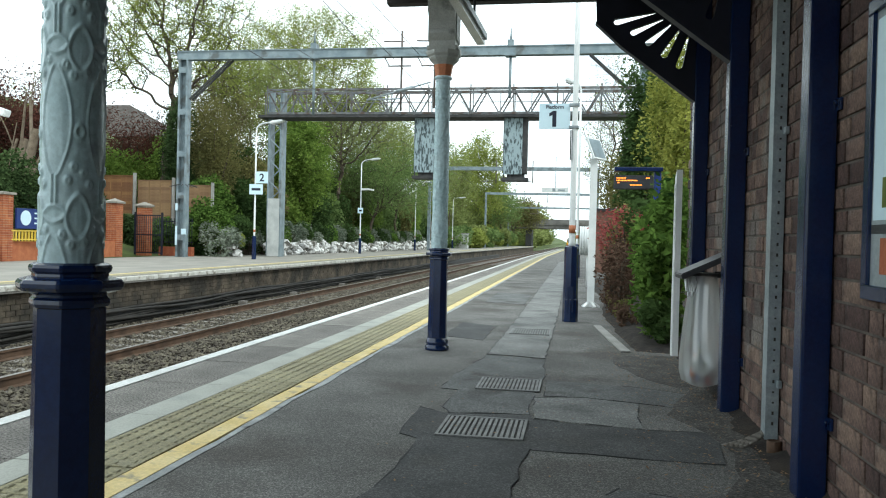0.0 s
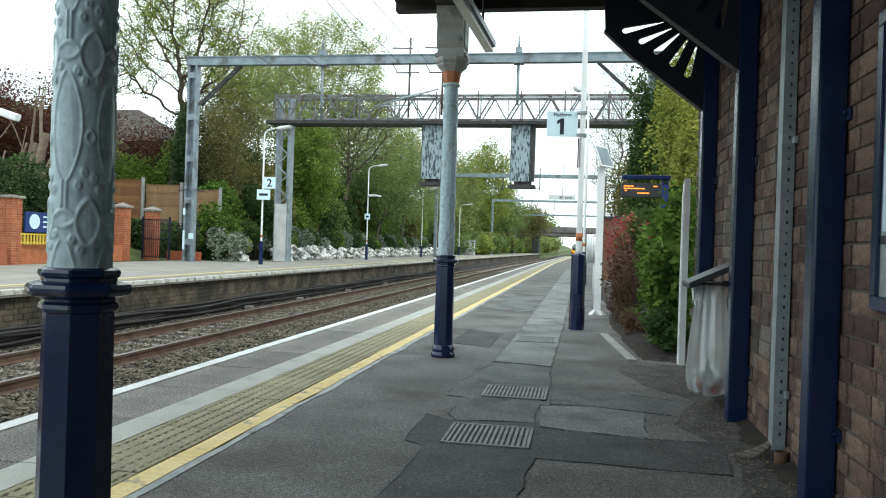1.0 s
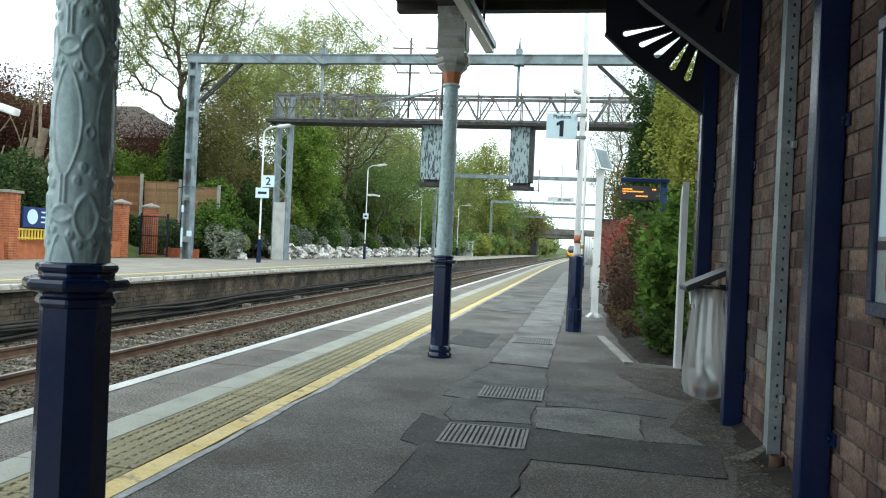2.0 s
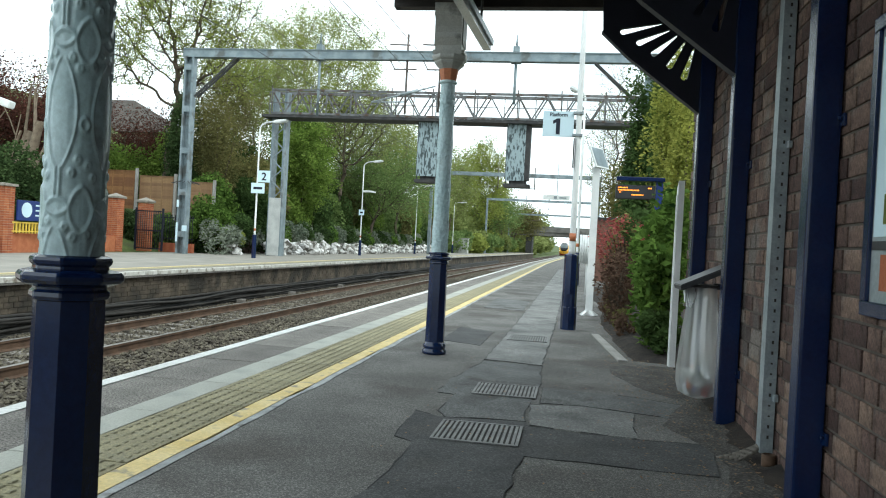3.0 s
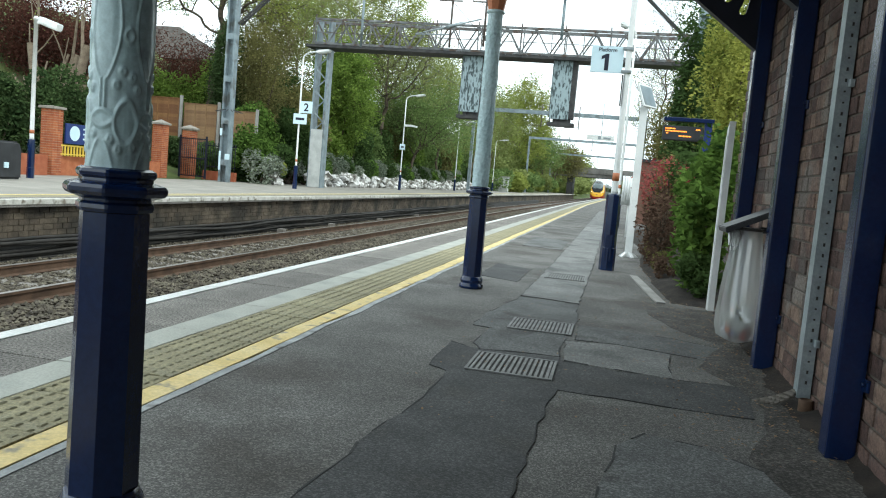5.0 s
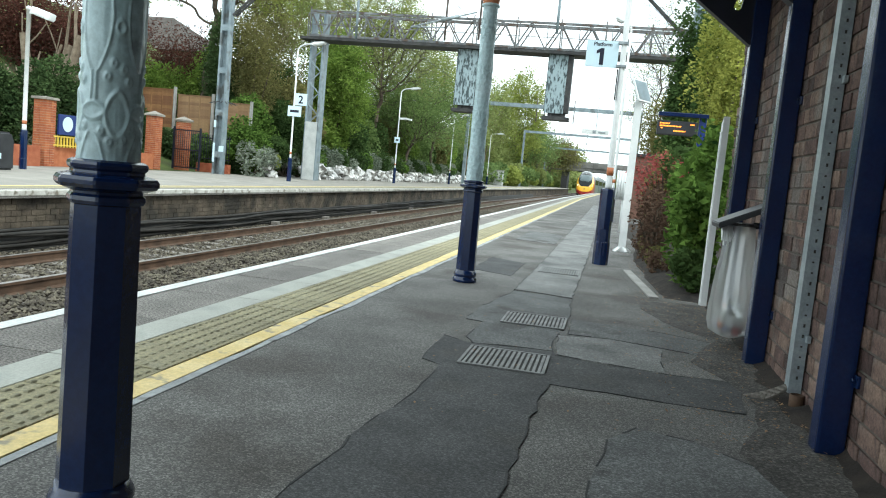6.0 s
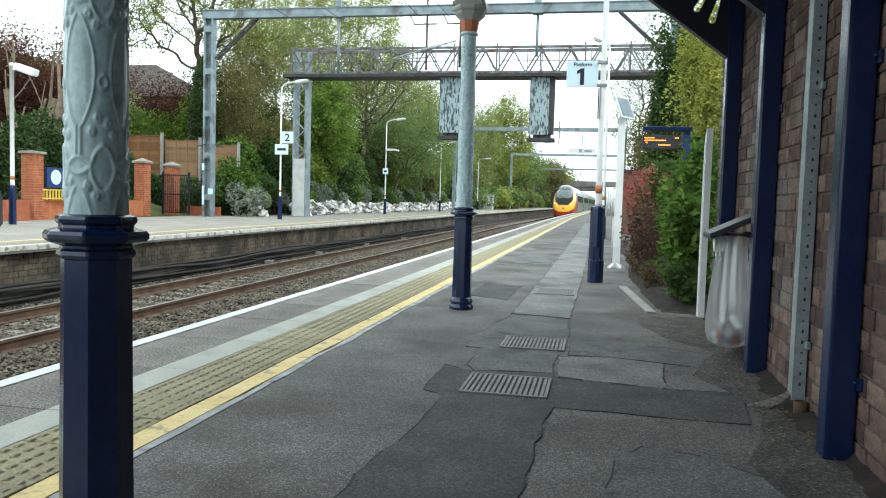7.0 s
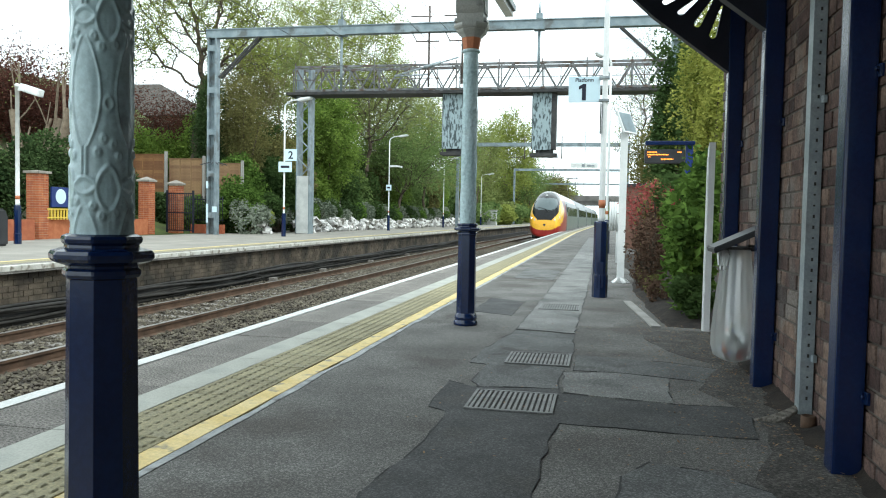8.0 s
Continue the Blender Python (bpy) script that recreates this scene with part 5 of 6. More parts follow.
def signal(x0, x1, z0, z1):
    s = thing("railway_signal", "mottled peeling back of a railway signal hung from the gantry", "signal", group="gantry signals")
    y = 34.7
    b = bmesh.new()
    box(b, x0, x1, y - 0.03, y, z0 + 0.25, z1, 0.0)
    part("back_plate", b, M["peeling"], s)
    b = bmesh.new()
    box(b, x0 - 0.03, x1 + 0.22, y + 0.005, y + 0.65, z0 + 0.3, z1 - 0.03, 0.02)
    part("case", b, M["dark_steel"], s)
    b = bmesh.new()
    box(b, x0 - 0.07, x1 + 0.28, y - 0.12, y + 0.72, z0 - 0.04, z0 + 0.10)
    box(b, x0 + 0.16, x1 + 0.1, y + 0.12, y + 0.6, z0 + 0.10, z0 + 0.31)
    for x in (x0, x0 + 0.28, x1 - 0.05):
        box(b, x, x + 0.05, y - 0.02, y + 0.02, z0, z0 + 0.4)
    part("foot_tray", b, M["dark_steel"], s)
    b = bmesh.new()
    for k in range(4):
        tube(b, (x0 + 0.45, y + 0.65, z0 + 0.75 + k * 0.6), (x0 + 0.45, y + 1.0, z0 + 0.75 + k * 0.6), 0.16, n=12)
    part("lamp_hood", b, M["dark_steel"], s)


signal(-7.22, -6.32, 3.80, 6.75)
signal(-3.13, -2.30, 3.75, 6.75)


def far_portal(y, z, x0, x1, group="far portals"):
    p = thing("far_portal", "distant grey overhead line portal", "gantry", group=group)
    b = bmesh.new()
    box(b, x0, x1, y - 0.15, y + 0.15, z, z + 0.32)
    part("beam", b, M["portal"], p)
    for x in (x0, x1 - 0.25):
        b = bmesh.new()
        box(b, x, x + 0.25, y - 0.15, y + 0.15, -0.3, z)
        part("leg", b, M["portal"], p)
    for x in (NEAR_TRACK, FAR_TRACK):
        b = bmesh.new()
        tube(b, (x + 0.8, y, z + 0.9), (x + 0.8, y, z - 1.1), 0.05, n=6)
        bar(b, (x + 0.8, y, z - 0.9), (x - 0.4, y, z - 1.0), 0.05)
        part("hanger", b, M["rust_steel"], p)


far_portal(68, 7.2, -12.8, 2.2)
far_portal(110, 7.6, -12.4, 3.5)
far_portal(150, 7.4, -12.4, 3.5)


def wires():
    for x, z, amp in ((NEAR_TRACK, 5.3, 0), (NEAR_TRACK, 6.35, 0.6), (FAR_TRACK, 5.3, 0), (FAR_TRACK, 6.35, 0.6)):
        b = bmesh.new()
        ys = [-20, 5, 30.25, 49, 68, 89, 110, 130, 150, 260, 400]
        for i in range(len(ys) - 1):
            m = 0 if i % 2 else 1
            tube(b, (x, ys[i], z - (amp if i % 2 else 0)), (x, ys[i + 1], z - (0 if i % 2 else amp)), 0.010, n=4)
        solid("line_wire", b, M["dark_steel"], "thin overhead electric line wire", "wire", group="overhead wires")
    b = bmesh.new()
    tube(b, (-12.6, 18, 13.9), (-8.7, 30.25, 8.9), 0.018, n=5)
    solid("feeder_wire", b, M["dark_steel"], "slanting feeder wire to the portal", "wire")


wires()

# hanging train-information sign
bm = bmesh.new()
box(bm, -1.6, -0.25, 39.9, 39.95, 3.55, 3.8, 0.01)
s = solid("hanging_sign", bm, M["white_paint"], "pale hanging direction sign", "sign")
bm = bmesh.new()
box(bm, -1.05, -0.9, 39.885, 39.896, 3.6, 3.75)
box(bm, -0.78, -0.42, 39.885, 39.896, 3.63, 3.71)
part("letter_bar", bm, M["galv"], s)
bm = bmesh.new()
tube(bm, (-0.9, 39.93, 3.8), (-0.9, 39.93, 5.4), 0.02, n=6)
tube(bm, (-0.3, 39.93, 3.8), (-0.3, 39.93, 3.82), 0.02, n=6)
part("hanger", bm, M["galv"], s)


# ---- far platform: brick piers, gate, fence, cabinet, rocks ----
def pier(x, y, w, h, cap=0.09, group="brick piers"):
    p = thing("brick_pier", "orange-red brick gate pier with a stone cap", "brick pier", group=group)
    b = bmesh.new()
    box(b, x - w / 2 + 0.012, x + w / 2 - 0.012, y - w / 2 + 0.012, y + w / 2 - 0.012, 0, h)
    part("core", b, M["mortar_pale"], p)
    b = bmesh.new()
    r = 0
    while r * 0.076 < h - 0.06:
        z = 0.004 + r * 0.076
        off = 0 if r % 2 else w / 4
        for face in range(2):
            e = -w / 2
            cuts = [e] + [c for c in (e + off, e + off + w / 2, e + w / 2) if e < c < w / 2 - 0.02] + [w / 2]
            cuts = sorted(set(cuts))
            for a, c in zip(cuts, cuts[1:]):
                if face == 0:
                    box(b, x + a + 0.006, x + c - 0.006, y - w / 2, y - w / 2 + 0.05, z, z + 0.064)
                else:
                    box(b, x + w / 2 - 0.05, x + w / 2, y + a + 0.006, y + c - 0.006, z, z + 0.064)
        r += 1
    tagged(part("brick", b, M["brick_orange"], p), kind="stuff")
    b = bmesh.new()
    k = w / 2 + 0.06
    box(b, x - k, x + k, y - k, y + k, h, h + 0.07)
    vs = [b.verts.new(c) for c in ((x - k, y - k, h + 0.07), (x + k, y - k, h + 0.07), (x + k, y + k, h + 0.07), (x - k, y + k, h + 0.07), (x, y, h + 0.07 + cap))]
    for i in range(4):
        b.faces.new((vs[i], vs[(i + 1) % 4], vs[4]))
    part("cap", b, M["stone_cap"], p, "weathered stone cap")


pier(-17.32, 21.2, 0.45, 2.06, 0.03)
pier(-18.0, 28.2, 0.46, 2.12, 0.14)
pier(-18.12, 30.6, 0.46, 2.10, 0.14)
bm = bmesh.new()
slab_poly(bm, [(-17.45, 21.45), (-17.18, 21.45), (-17.80, 28.0), (-18.08, 28.0)], "z", 0, 0.62)
solid("garden_wall", bm, M["brick_orange"], "low orange brick wall between the piers", "wall", kind="structure")
bm = bmesh.new()
box(bm, -17.27, -16.97, 10, 20.65, 0, 0.62)
solid("garden_wall", bm, M["brick_orange"], "low orange brick wall between the piers", "wall", kind="structure")
sign = thing("welcome_board", "navy station notice board with a white emblem", "sign")
bm = bmesh.new()
box(bm, -17.10, -17.04, 21.5, 24.2, 1.02, 1.66, 0.01)
part("board", bm, M["sign_blue"], sign)
bm = bmesh.new()
tube(bm, (-17.035, 21.9, 1.36), (-17.03, 21.9, 1.36), 0.24, n=20)
part("emblem", bm, M["sign_white"], sign)
for z, a in ((1.52, 1.3), (1.36, 1.1), (1.2, 1.3)):
    bm = bmesh.new()
    box(bm, -17.038, -17.033, 22.3, 22.3 + a, z - 0.025, z + 0.025)
    part("letter_bar", bm, M["sign_white"], sign)
rail = thing("yellow_railing", "yellow painted railing on the low wall", "railing")
for k in range(19):
    bm = bmesh.new()
    box(bm, -17.14, -17.10, 21.4 + k * 0.145, 21.45 + k * 0.145, 0.62, 0.98)
    part("bar", bm, M["yellow_rail"], rail)
bm = bmesh.new()
box(bm, -17.15, -17.09, 21.35, 24.1, 0.93, 0.98)
box(bm, -17.15, -17.09, 21.35, 24.1, 0.66, 0.70)
part("rail", bm, M["yellow_rail"], rail)
gate = thing("iron_gate", "black wrought-iron gate standing open", "gate")
for k in range(11):
    bm = bmesh.new()
    tube(bm, (-18.20 + 0.10 * k, 30.2, 0.12), (-18.20 + 0.10 * k, 30.2, 1.75), 0.013, n=6)
    part("bar", bm, M["black_paint"], gate)
for z in (0.14, 0.9, 1.72):
    bm = bmesh.new()
    bar(bm, (-18.3, 30.2, z), (-17.08, 30.2, z), 0.045)
    part("rail", bm, M["black_paint"], gate)
for x in (-18.3, -17.08):
    bm = bmesh.new()
    bar(bm, (x, 30.2, 0.05), (x, 30.2, 1.85), 0.07)
    part("stile", bm, M["black_paint"], gate)
railing = thing("iron_railing", "black iron railing on a low brick plinth", "railing")
bm = bmesh.new()
box(bm, -17.85, -16.3, 31.3, 31.55, 0, 0.40)
part("plinth", bm, M["brick_orange"], railing, "orange brick plinth")
bm = bmesh.new()
tube(bm, (0, 0, 0), (0, 0, 1.2), 0.014, n=6)
bar_mesh = mesh_from("bar", bm, M["black_paint"])
for k in range(13):
    o = new("bar", bar_mesh)
    o.location, o.parent = (-17.8 + 0.12 * k, 31.42, 0.45), railing
for z in (0.6, 1.5):
    bm = bmesh.new()
    bar(bm, (-17.85, 31.42, z), (-16.3, 31.42, z), 0.04)
    part("rail", bm, M["black_paint"], railing)

bm = bmesh.new()
slab_poly(bm, [(-0.55, 0), (0.55, 0), (0.55, 0.75), (0.45, 0.95), (-0.45, 0.95), (-0.55, 0.75)], "x", -0.4, 0.4)
bmesh.ops.bevel(bm, geom=bm.edges[:], offset=0.05, segments=3, affect="EDGES")
bin_ob = thing("grit_bin", "dark grey plastic grit bin with a rounded lid", "grit bin", m=pose(-15.15, 16.5, 0))
part("body", bm, M["dark_plastic"], bin_ob)
bm = bmesh.new()
box(bm, 0.39, 0.43, -0.07, 0.07, 0.28, 0.42, 0.01)
part("label", bm, M["sign_white"], bin_ob)


def fence():
    """Lapped panels between concrete posts, stepping down the bank."""
    f = thing("timber_fence", "orange-brown lapped timber panel fence between concrete posts", "fence")
    slat = {}
    for key in ("fence", "fence_pale"):
        b = bmesh.new()
        slab_poly(b, [(0.0, 0.0), (0.028, 0.0), (0.010, 0.155), (0.0, 0.155)], "x", 0.03, 1.74)
        slat[key] = mesh_from("slat", b, M[key])
    x, k = -26.1, 0
    while x < -18.0:
        t = (x + 24.5) / 6.9
        y, foot = 33.5 + 0.6 * t, 2.10 - 0.72 * t
        key = "fence_pale" if k in (3, 4) else "fence"
        for r in range(12):
            o = new("slat", slat[key])
            o.location, o.parent = (x, y - 0.02, foot + r * 0.147), f
        for u in (0.03, 0.58, 1.15, 1.70):
            b = bmesh.new()
            box(b, x + u, x + u + 0.045, y - 0.045, y - 0.02, foot, foot + 1.78)
            part("batten", b, M[key], f)
        b = bmesh.new()
        box(b, x, x + 1.77, y - 0.05, y + 0.03, foot + 1.77, foot + 1.81)
        part("capping", b, M[key], f)
        b = bmesh.new()
        box(b, x + 1.775, x + 1.885, y - 0.06, y + 0.06, 0.5, foot + 1.93)
        part("post", b, M["concrete"], f)
        x += 1.89
        k += 1


fence()

cab = thing("relay_cabinet", "pale grey lineside relay cabinet", "cabinet")
bm = bmesh.new()
box(bm, -13.9, -12.1, 90.0, 91.0, 0, 1.75, 0.02)
part("body", bm, M["grey_box"], cab)
for x in (-13.85, -12.95):
    bm = bmesh.new()
    box(bm, x, x + 0.82, 89.97, 90.0, 0.1, 1.65, 0.01)
    part("door", bm, M["grey_box"], cab)
bm = bmesh.new()
box(bm, -13.98, -12.02, 89.9, 91.1, 1.75, 1.82)
part("roof", bm, M["concrete"], cab)


def rocks():
    g = random.Random(21)
    for k in range(170):
        y = 33.0 + k * 0.30 + g.uniform(-0.2, 0.2)
        s = g.uniform(0.14, 0.36) * (1.0 if k > 12 else 0.8)
        x = -14.75 + g.uniform(-0.35, 0.35) - (0.5 if k < 8 else 0)
        if 33.7 < y < 36.3:
            continue
        b = bmesh.new()
        bmesh.ops.create_icosphere(b, subdivisions=2, radius=1)
        for v in b.verts:
            d = 1 + 0.75 * noise.noise(v.co * 1.6 + Vector((k * 3.1, 0, 0)))
            v.co = Vector((v.co.x * s * 1.1, v.co.y * s * 1.2, v.co.z * s * 0.85)) * d
        bmesh.ops.transform(b, matrix=pose(x, y, s * 0.55 + (0.35 if k % 3 == 0 else 0), 0, 0, g.uniform(0, 360)), verts=b.verts[:])
        solid("rock", b, M["rock"], "pale limestone rock edging the flower bed", "rock", group="rocks edging the bed")


rocks()


# ---- bridge, wall and house beyond ----
br = thing("road_bridge", "grey road bridge across the cutting", "bridge")
bm = bmesh.new()
box(bm, -14, 16, 178, 188, 4.1, 4.9)
part("deck", bm, M["bridge"], br)
bm = bmesh.new()
box(bm, -14, 16, 177.8, 178.1, 4.9, 6.2)
part("parapet", bm, M["bridge"], br)
for x in (-10.6, 3.6):
    bm = bmesh.new()
    box(bm, x, x + 1.4, 179, 187, -1, 4.1)
    part("pillar", bm, M["dark_steel"], br)
bm = bmesh.new()
box(bm, -28, -14, 178, 188, -1, 5.6)
part("abutment", bm, M["bridge"], br)

w = thing("end_wall", "dark red-brown brick wall across the end of the yard", "wall", kind="structure")
bm = bmesh.new()
box(bm, 0.75, 6.5, 27.0, 27.35, 0, 2.1)
part("brickwork", bm, M["far_brick"], w)
bm = bmesh.new()
box(bm, 0.70, 6.5, 26.95, 27.4, 2.1, 2.2)
part("coping", bm, M["dark_steel"], w)

house = thing("house", "brick house with a brown tiled roof above the bank", "house")
bm = bmesh.new()
box(bm, -41, -31, 52, 60, 3.0, 8.2)
part("wall", bm, M["render_wall"], house)
bm = bmesh.new()
hip = [bm.verts.new(c) for c in ((-41.4, 51.4, 7.9), (-29.9, 51.4, 7.9), (-29.9, 60.6, 7.9), (-41.4, 60.6, 7.9), (-41.4, 56.0, 11.0), (-34.6, 56.0, 11.0))]
for q in ((0, 1, 5, 4), (1, 2, 5), (2, 3, 4, 5), (3, 0, 4), (3, 2, 1, 0)):
    bm.faces.new([hip[i] for i in q])
part("roof", bm, M["roof_tile"], house)


# ---- trees and shrubs ----
def limbs(base, height, spread, g, levels=4, trunk_r=0.25, lean=(0, 0), kids=(3, 5), first=0.3):
    """Branch segments (p, q, r0, r1) of a tree, and the tips that carry leaves."""
    segs, tips = [], []

    def grow(p, d, ln, r, lv):
        n = 3 if lv < 2 else 2
        for i in range(n):
            d = (d + Vector((g.gauss(0, 0.13), g.gauss(0, 0.13), g.gauss(0.03, 0.08)))).normalized()
            q = p + d * (ln / n)
            r2 = r * 0.80
            segs.append((p, q, r, r2))
            if lv >= 1 or i >= 1:
                for _ in range(g.randint(*kids) if lv < levels - 1 else 0):
                    if g.random() < 0.62:
                        u = g.random()
                        side = Vector((g.gauss(0, 1), g.gauss(0, 1), g.gauss(0.25, 0.5)))
                        side = (side - d * side.dot(d)).normalized()
                        nd = (d * g.uniform(0.35, 0.9) + side * g.uniform(0.5, 1.0) * spread).normalized()
                        grow(p.lerp(q, u), nd, ln * g.uniform(0.48, 0.72), r2 * g.uniform(0.4, 0.62), lv + 1)
            p, r = q, r2
        if lv >= levels - 2:
            tips.append((p, ln))

    grow(Vector(base), Vector((lean[0], lean[1], 1)).normalized(), height * 0.55, trunk_r, 0)
    return segs, tips


def limb_mesh(segs, n=5, least=0.012):
    P = np.array([s[0][:] for s in segs])
    Q = np.array([s[1][:] for s in segs])
    R0 = np.maximum(np.array([s[2] for s in segs]), least)
    R1 = np.maximum(np.array([s[3] for s in segs]), least)
    W = Q - P
    W /= np.linalg.norm(W, axis=1, keepdims=True) + 1e-9
    U = np.cross(W, np.where(np.abs(W[:, 2:3]) < 0.9, [[0, 0, 1.0]], [[1.0, 0, 0]]))
    U /= np.linalg.norm(U, axis=1, keepdims=True) + 1e-9
    V = np.cross(W, U)
    a = np.arange(n) * 2 * np.pi / n
    C, S = np.cos(a)[None, :, None], np.sin(a)[None, :, None]
    ring = U[:, None] * C + V[:, None] * S
    v = np.concatenate([P[:, None] + ring * R0[:, None, None], Q[:, None] + ring * R1[:, None, None]], 1)
    k = np.arange(len(segs))[:, None, None] * (2 * n)
    i = np.arange(n)
    f = np.stack([i, (i + 1) % n, n + (i + 1) % n, n + i], 1)[None] + k
    return v.reshape(-1, 3), f.reshape(-1, 4)


def tree(name, label, base, height, width, spread, leaf, count, size, seed, trunk_r=0.25, levels=4, lean=(0, 0), bark="bark", scatter=0.45, kids=(3, 5), category="tree"):
    g, ng = random.Random(seed), np.random.default_rng(seed)
    t = thing(name, label, category)
    segs, tips = limbs(base, height, spread, g, levels, trunk_r, lean, kids)
    ends = np.array([q[:] for _, q, _, _ in segs]) - np.array(base)
    kz, kx = height / ends[:, 2].max(), width / 2 / np.percentile(np.abs(ends[:, :2]), 96)

    def fitted(p):
        return Vector((base[0] + (p.x - base[0]) * kx, base[1] + (p.y - base[1]) * kx, base[2] + (p.z - base[2]) * kz))

    segs = [(fitted(p), fitted(q), r0, r1) for p, q, r0, r1 in segs]
    tips = [(fitted(p), ln) for p, ln in tips]
    v, f = limb_mesh(segs)
    raw("trunk", v, f, M[bark], t, smooth=True)
    if count:
        c = np.array([p[:] for p, _ in tips])
        count = int(count * 2.2)
        pick = c[ng.integers(0, len(c), count)]
        pts = pick + ng.normal(size=(count, 3)) * scatter
        v, f = leaf_mesh(pts, size * 0.62, ng)
        raw("crown", v, f, M[leaf], t)
    return t


def grown_tree(name, label, base, crowns, step, leaf, count, size, seed, bark="bark", scatter=0.22, twig=0.55, tip_r=0.011, fork=0.6):
    """A tree whose limbs grow towards points spread through its crowns (centre, radii, number of points); leaves sit on the twigs."""
    ng = np.random.default_rng(seed)
    t = thing(name, label, "tree")
    base = np.array(base, float)
    goals = []
    for centre, radii, n in crowns:
        d = ng.normal(size=(n, 3))
        d /= np.linalg.norm(d, axis=1, keepdims=True)
        lump = np.array([0.8 + 0.35 * noise.noise(Vector(q) * 2.2 + Vector((seed, 0, 0))) for q in d])
        goals.append(np.array(centre) + d * (ng.uniform(0.05, 1, (n, 1)) ** 0.45) * lump[:, None] * np.array(radii) * 1.2)
    goals = np.concatenate(goals)
    c0, r0 = np.array(crowns[0][0], float), crowns[0][1]
    top = base + (c0 - np.array([0, 0, r0[2] * fork]) - base)
    n0 = max(3, int(np.linalg.norm(top - base) / step))
    nodes, parent = [base], [-1]
    for i in range(1, n0 + 1):
        u = i / n0
        sway = ng.normal(size=3) * (0.16 * step, 0.16 * step, 0)
        nodes.append(base + (top - base) * np.array([u ** 1.3, u ** 1.3, u]) + sway)
        parent.append(i - 1)
    near = np.full(len(goals), 1e9)
    which = np.zeros(len(goals), int)
    fresh = 0
    for _ in range(90):
        new_nodes = np.array(nodes[fresh:])
        d = np.linalg.norm(goals[:, None] - new_nodes[None], axis=2)
        j = d.argmin(1)
        dm = d[np.arange(len(goals)), j]
        better = dm < near
        near[better], which[better] = dm[better], j[better] + fresh
        live = near > step * 1.25
        goals, near, which = goals[live], near[live], which[live]
        if not len(goals):
            break
        fresh = len(nodes)
        for k in np.unique(which):
            w = goals[which == k] - nodes[k]
            w = (w / np.linalg.norm(w, axis=1, keepdims=True)).mean(0) + ng.normal(size=3) * 0.22 + (0, 0, 0.06)
            nodes.append(nodes[k] + w / (np.linalg.norm(w) + 1e-9) * step)
            parent.append(int(k))
    nodes = np.array(nodes)
    kids = np.zeros(len(nodes), int)
    for p in parent[1:]:
        kids[p] += 1
    mass = np.where(kids == 0, tip_r ** 2.25, 0.0)
    for i in range(len(nodes) - 1, 0, -1):
        mass[parent[i]] += mass[i]
    rad = mass ** (1 / 2.25)
    segs = [(Vector(nodes[parent[i]]), Vector(nodes[i]), min(rad[parent[i]], rad[i] * 1.5), rad[i]) for i in range(1, len(nodes))]
    thin = np.where(rad < tip_r * 2.6)[0]
    tips = []
    for i in thin:
        out = nodes[i] - nodes[parent[i]]
        for _ in range(2):
            w = out / step + ng.normal(size=3) * 0.7 + (0, 0, 0.25)
            q = nodes[i] + w / np.linalg.norm(w) * twig * ng.uniform(0.5, 1.2)
            segs.append((Vector(nodes[i]), Vector(q), tip_r * 0.8, tip_r * 0.45))
            tips.append((nodes[i] + q) / 2)
            tips.append(q)
    v, f = limb_mesh(segs, least=0.005)
    raw("trunk", v, f, M[bark], t, smooth=True)
    tips = np.array(tips)
    pts = tips[ng.integers(0, len(tips), count)] + ng.normal(size=(count, 3)) * scatter
    v, f = leaf_mesh(pts, size, ng)
    raw("crown", v, f, M[leaf], t)
    return t


def shrub(name, label, centre, radii, leaf, count, size, seed, stems=6, stem_mat="bark", droop=0.0, lumps=9, category="shrub", group=""):
    """A bush: stems from the ground and leaves in uneven lumps."""
    g, ng = random.Random(seed), np.random.default_rng(seed)
    t = thing(name, label, category, group=group)
    cx, cy, cz = centre
    rx, ry, rz = radii
    ctr = []
    for k in range(lumps):
        d = ng.normal(size=3)
        d /= np.linalg.norm(d)
        d *= ng.uniform(0.35, 0.78)
        ctr.append((cx + rx * d[0], cy + ry * d[1], cz + rz * d[2], ng.uniform(0.32, 0.55)))
    ctr = np.array(ctr)
    w = ng.integers(0, lumps, count)
    d = ng.normal(size=(count, 3))
    d /= np.linalg.norm(d, axis=1, keepdims=True)
    rad = ng.uniform(0.45, 1.08, (count, 1)) ** 0.5
    pts = ctr[w, :3] + d * rad * ctr[w, 3:4] * np.array([[rx, ry, rz]])
    pts[:, 2] = np.maximum(pts[:, 2], cz - rz * 0.98)
    v, f = leaf_mesh(pts, size, ng, droop)
    raw("foliage", v, f, M[leaf], t)
    b = bmesh.new()
    foot = cz - rz
    for k in range(stems):
        q = ctr[k % lumps]
        tube(b, (cx + g.uniform(-0.15, 0.15) * rx, cy + g.uniform(-0.15, 0.15) * ry, foot - 0.05), tuple(q[:3]), 0.035 * rz + 0.005, 0.008, n=5)
    part("stem", b, M[stem_mat], t)
    return t


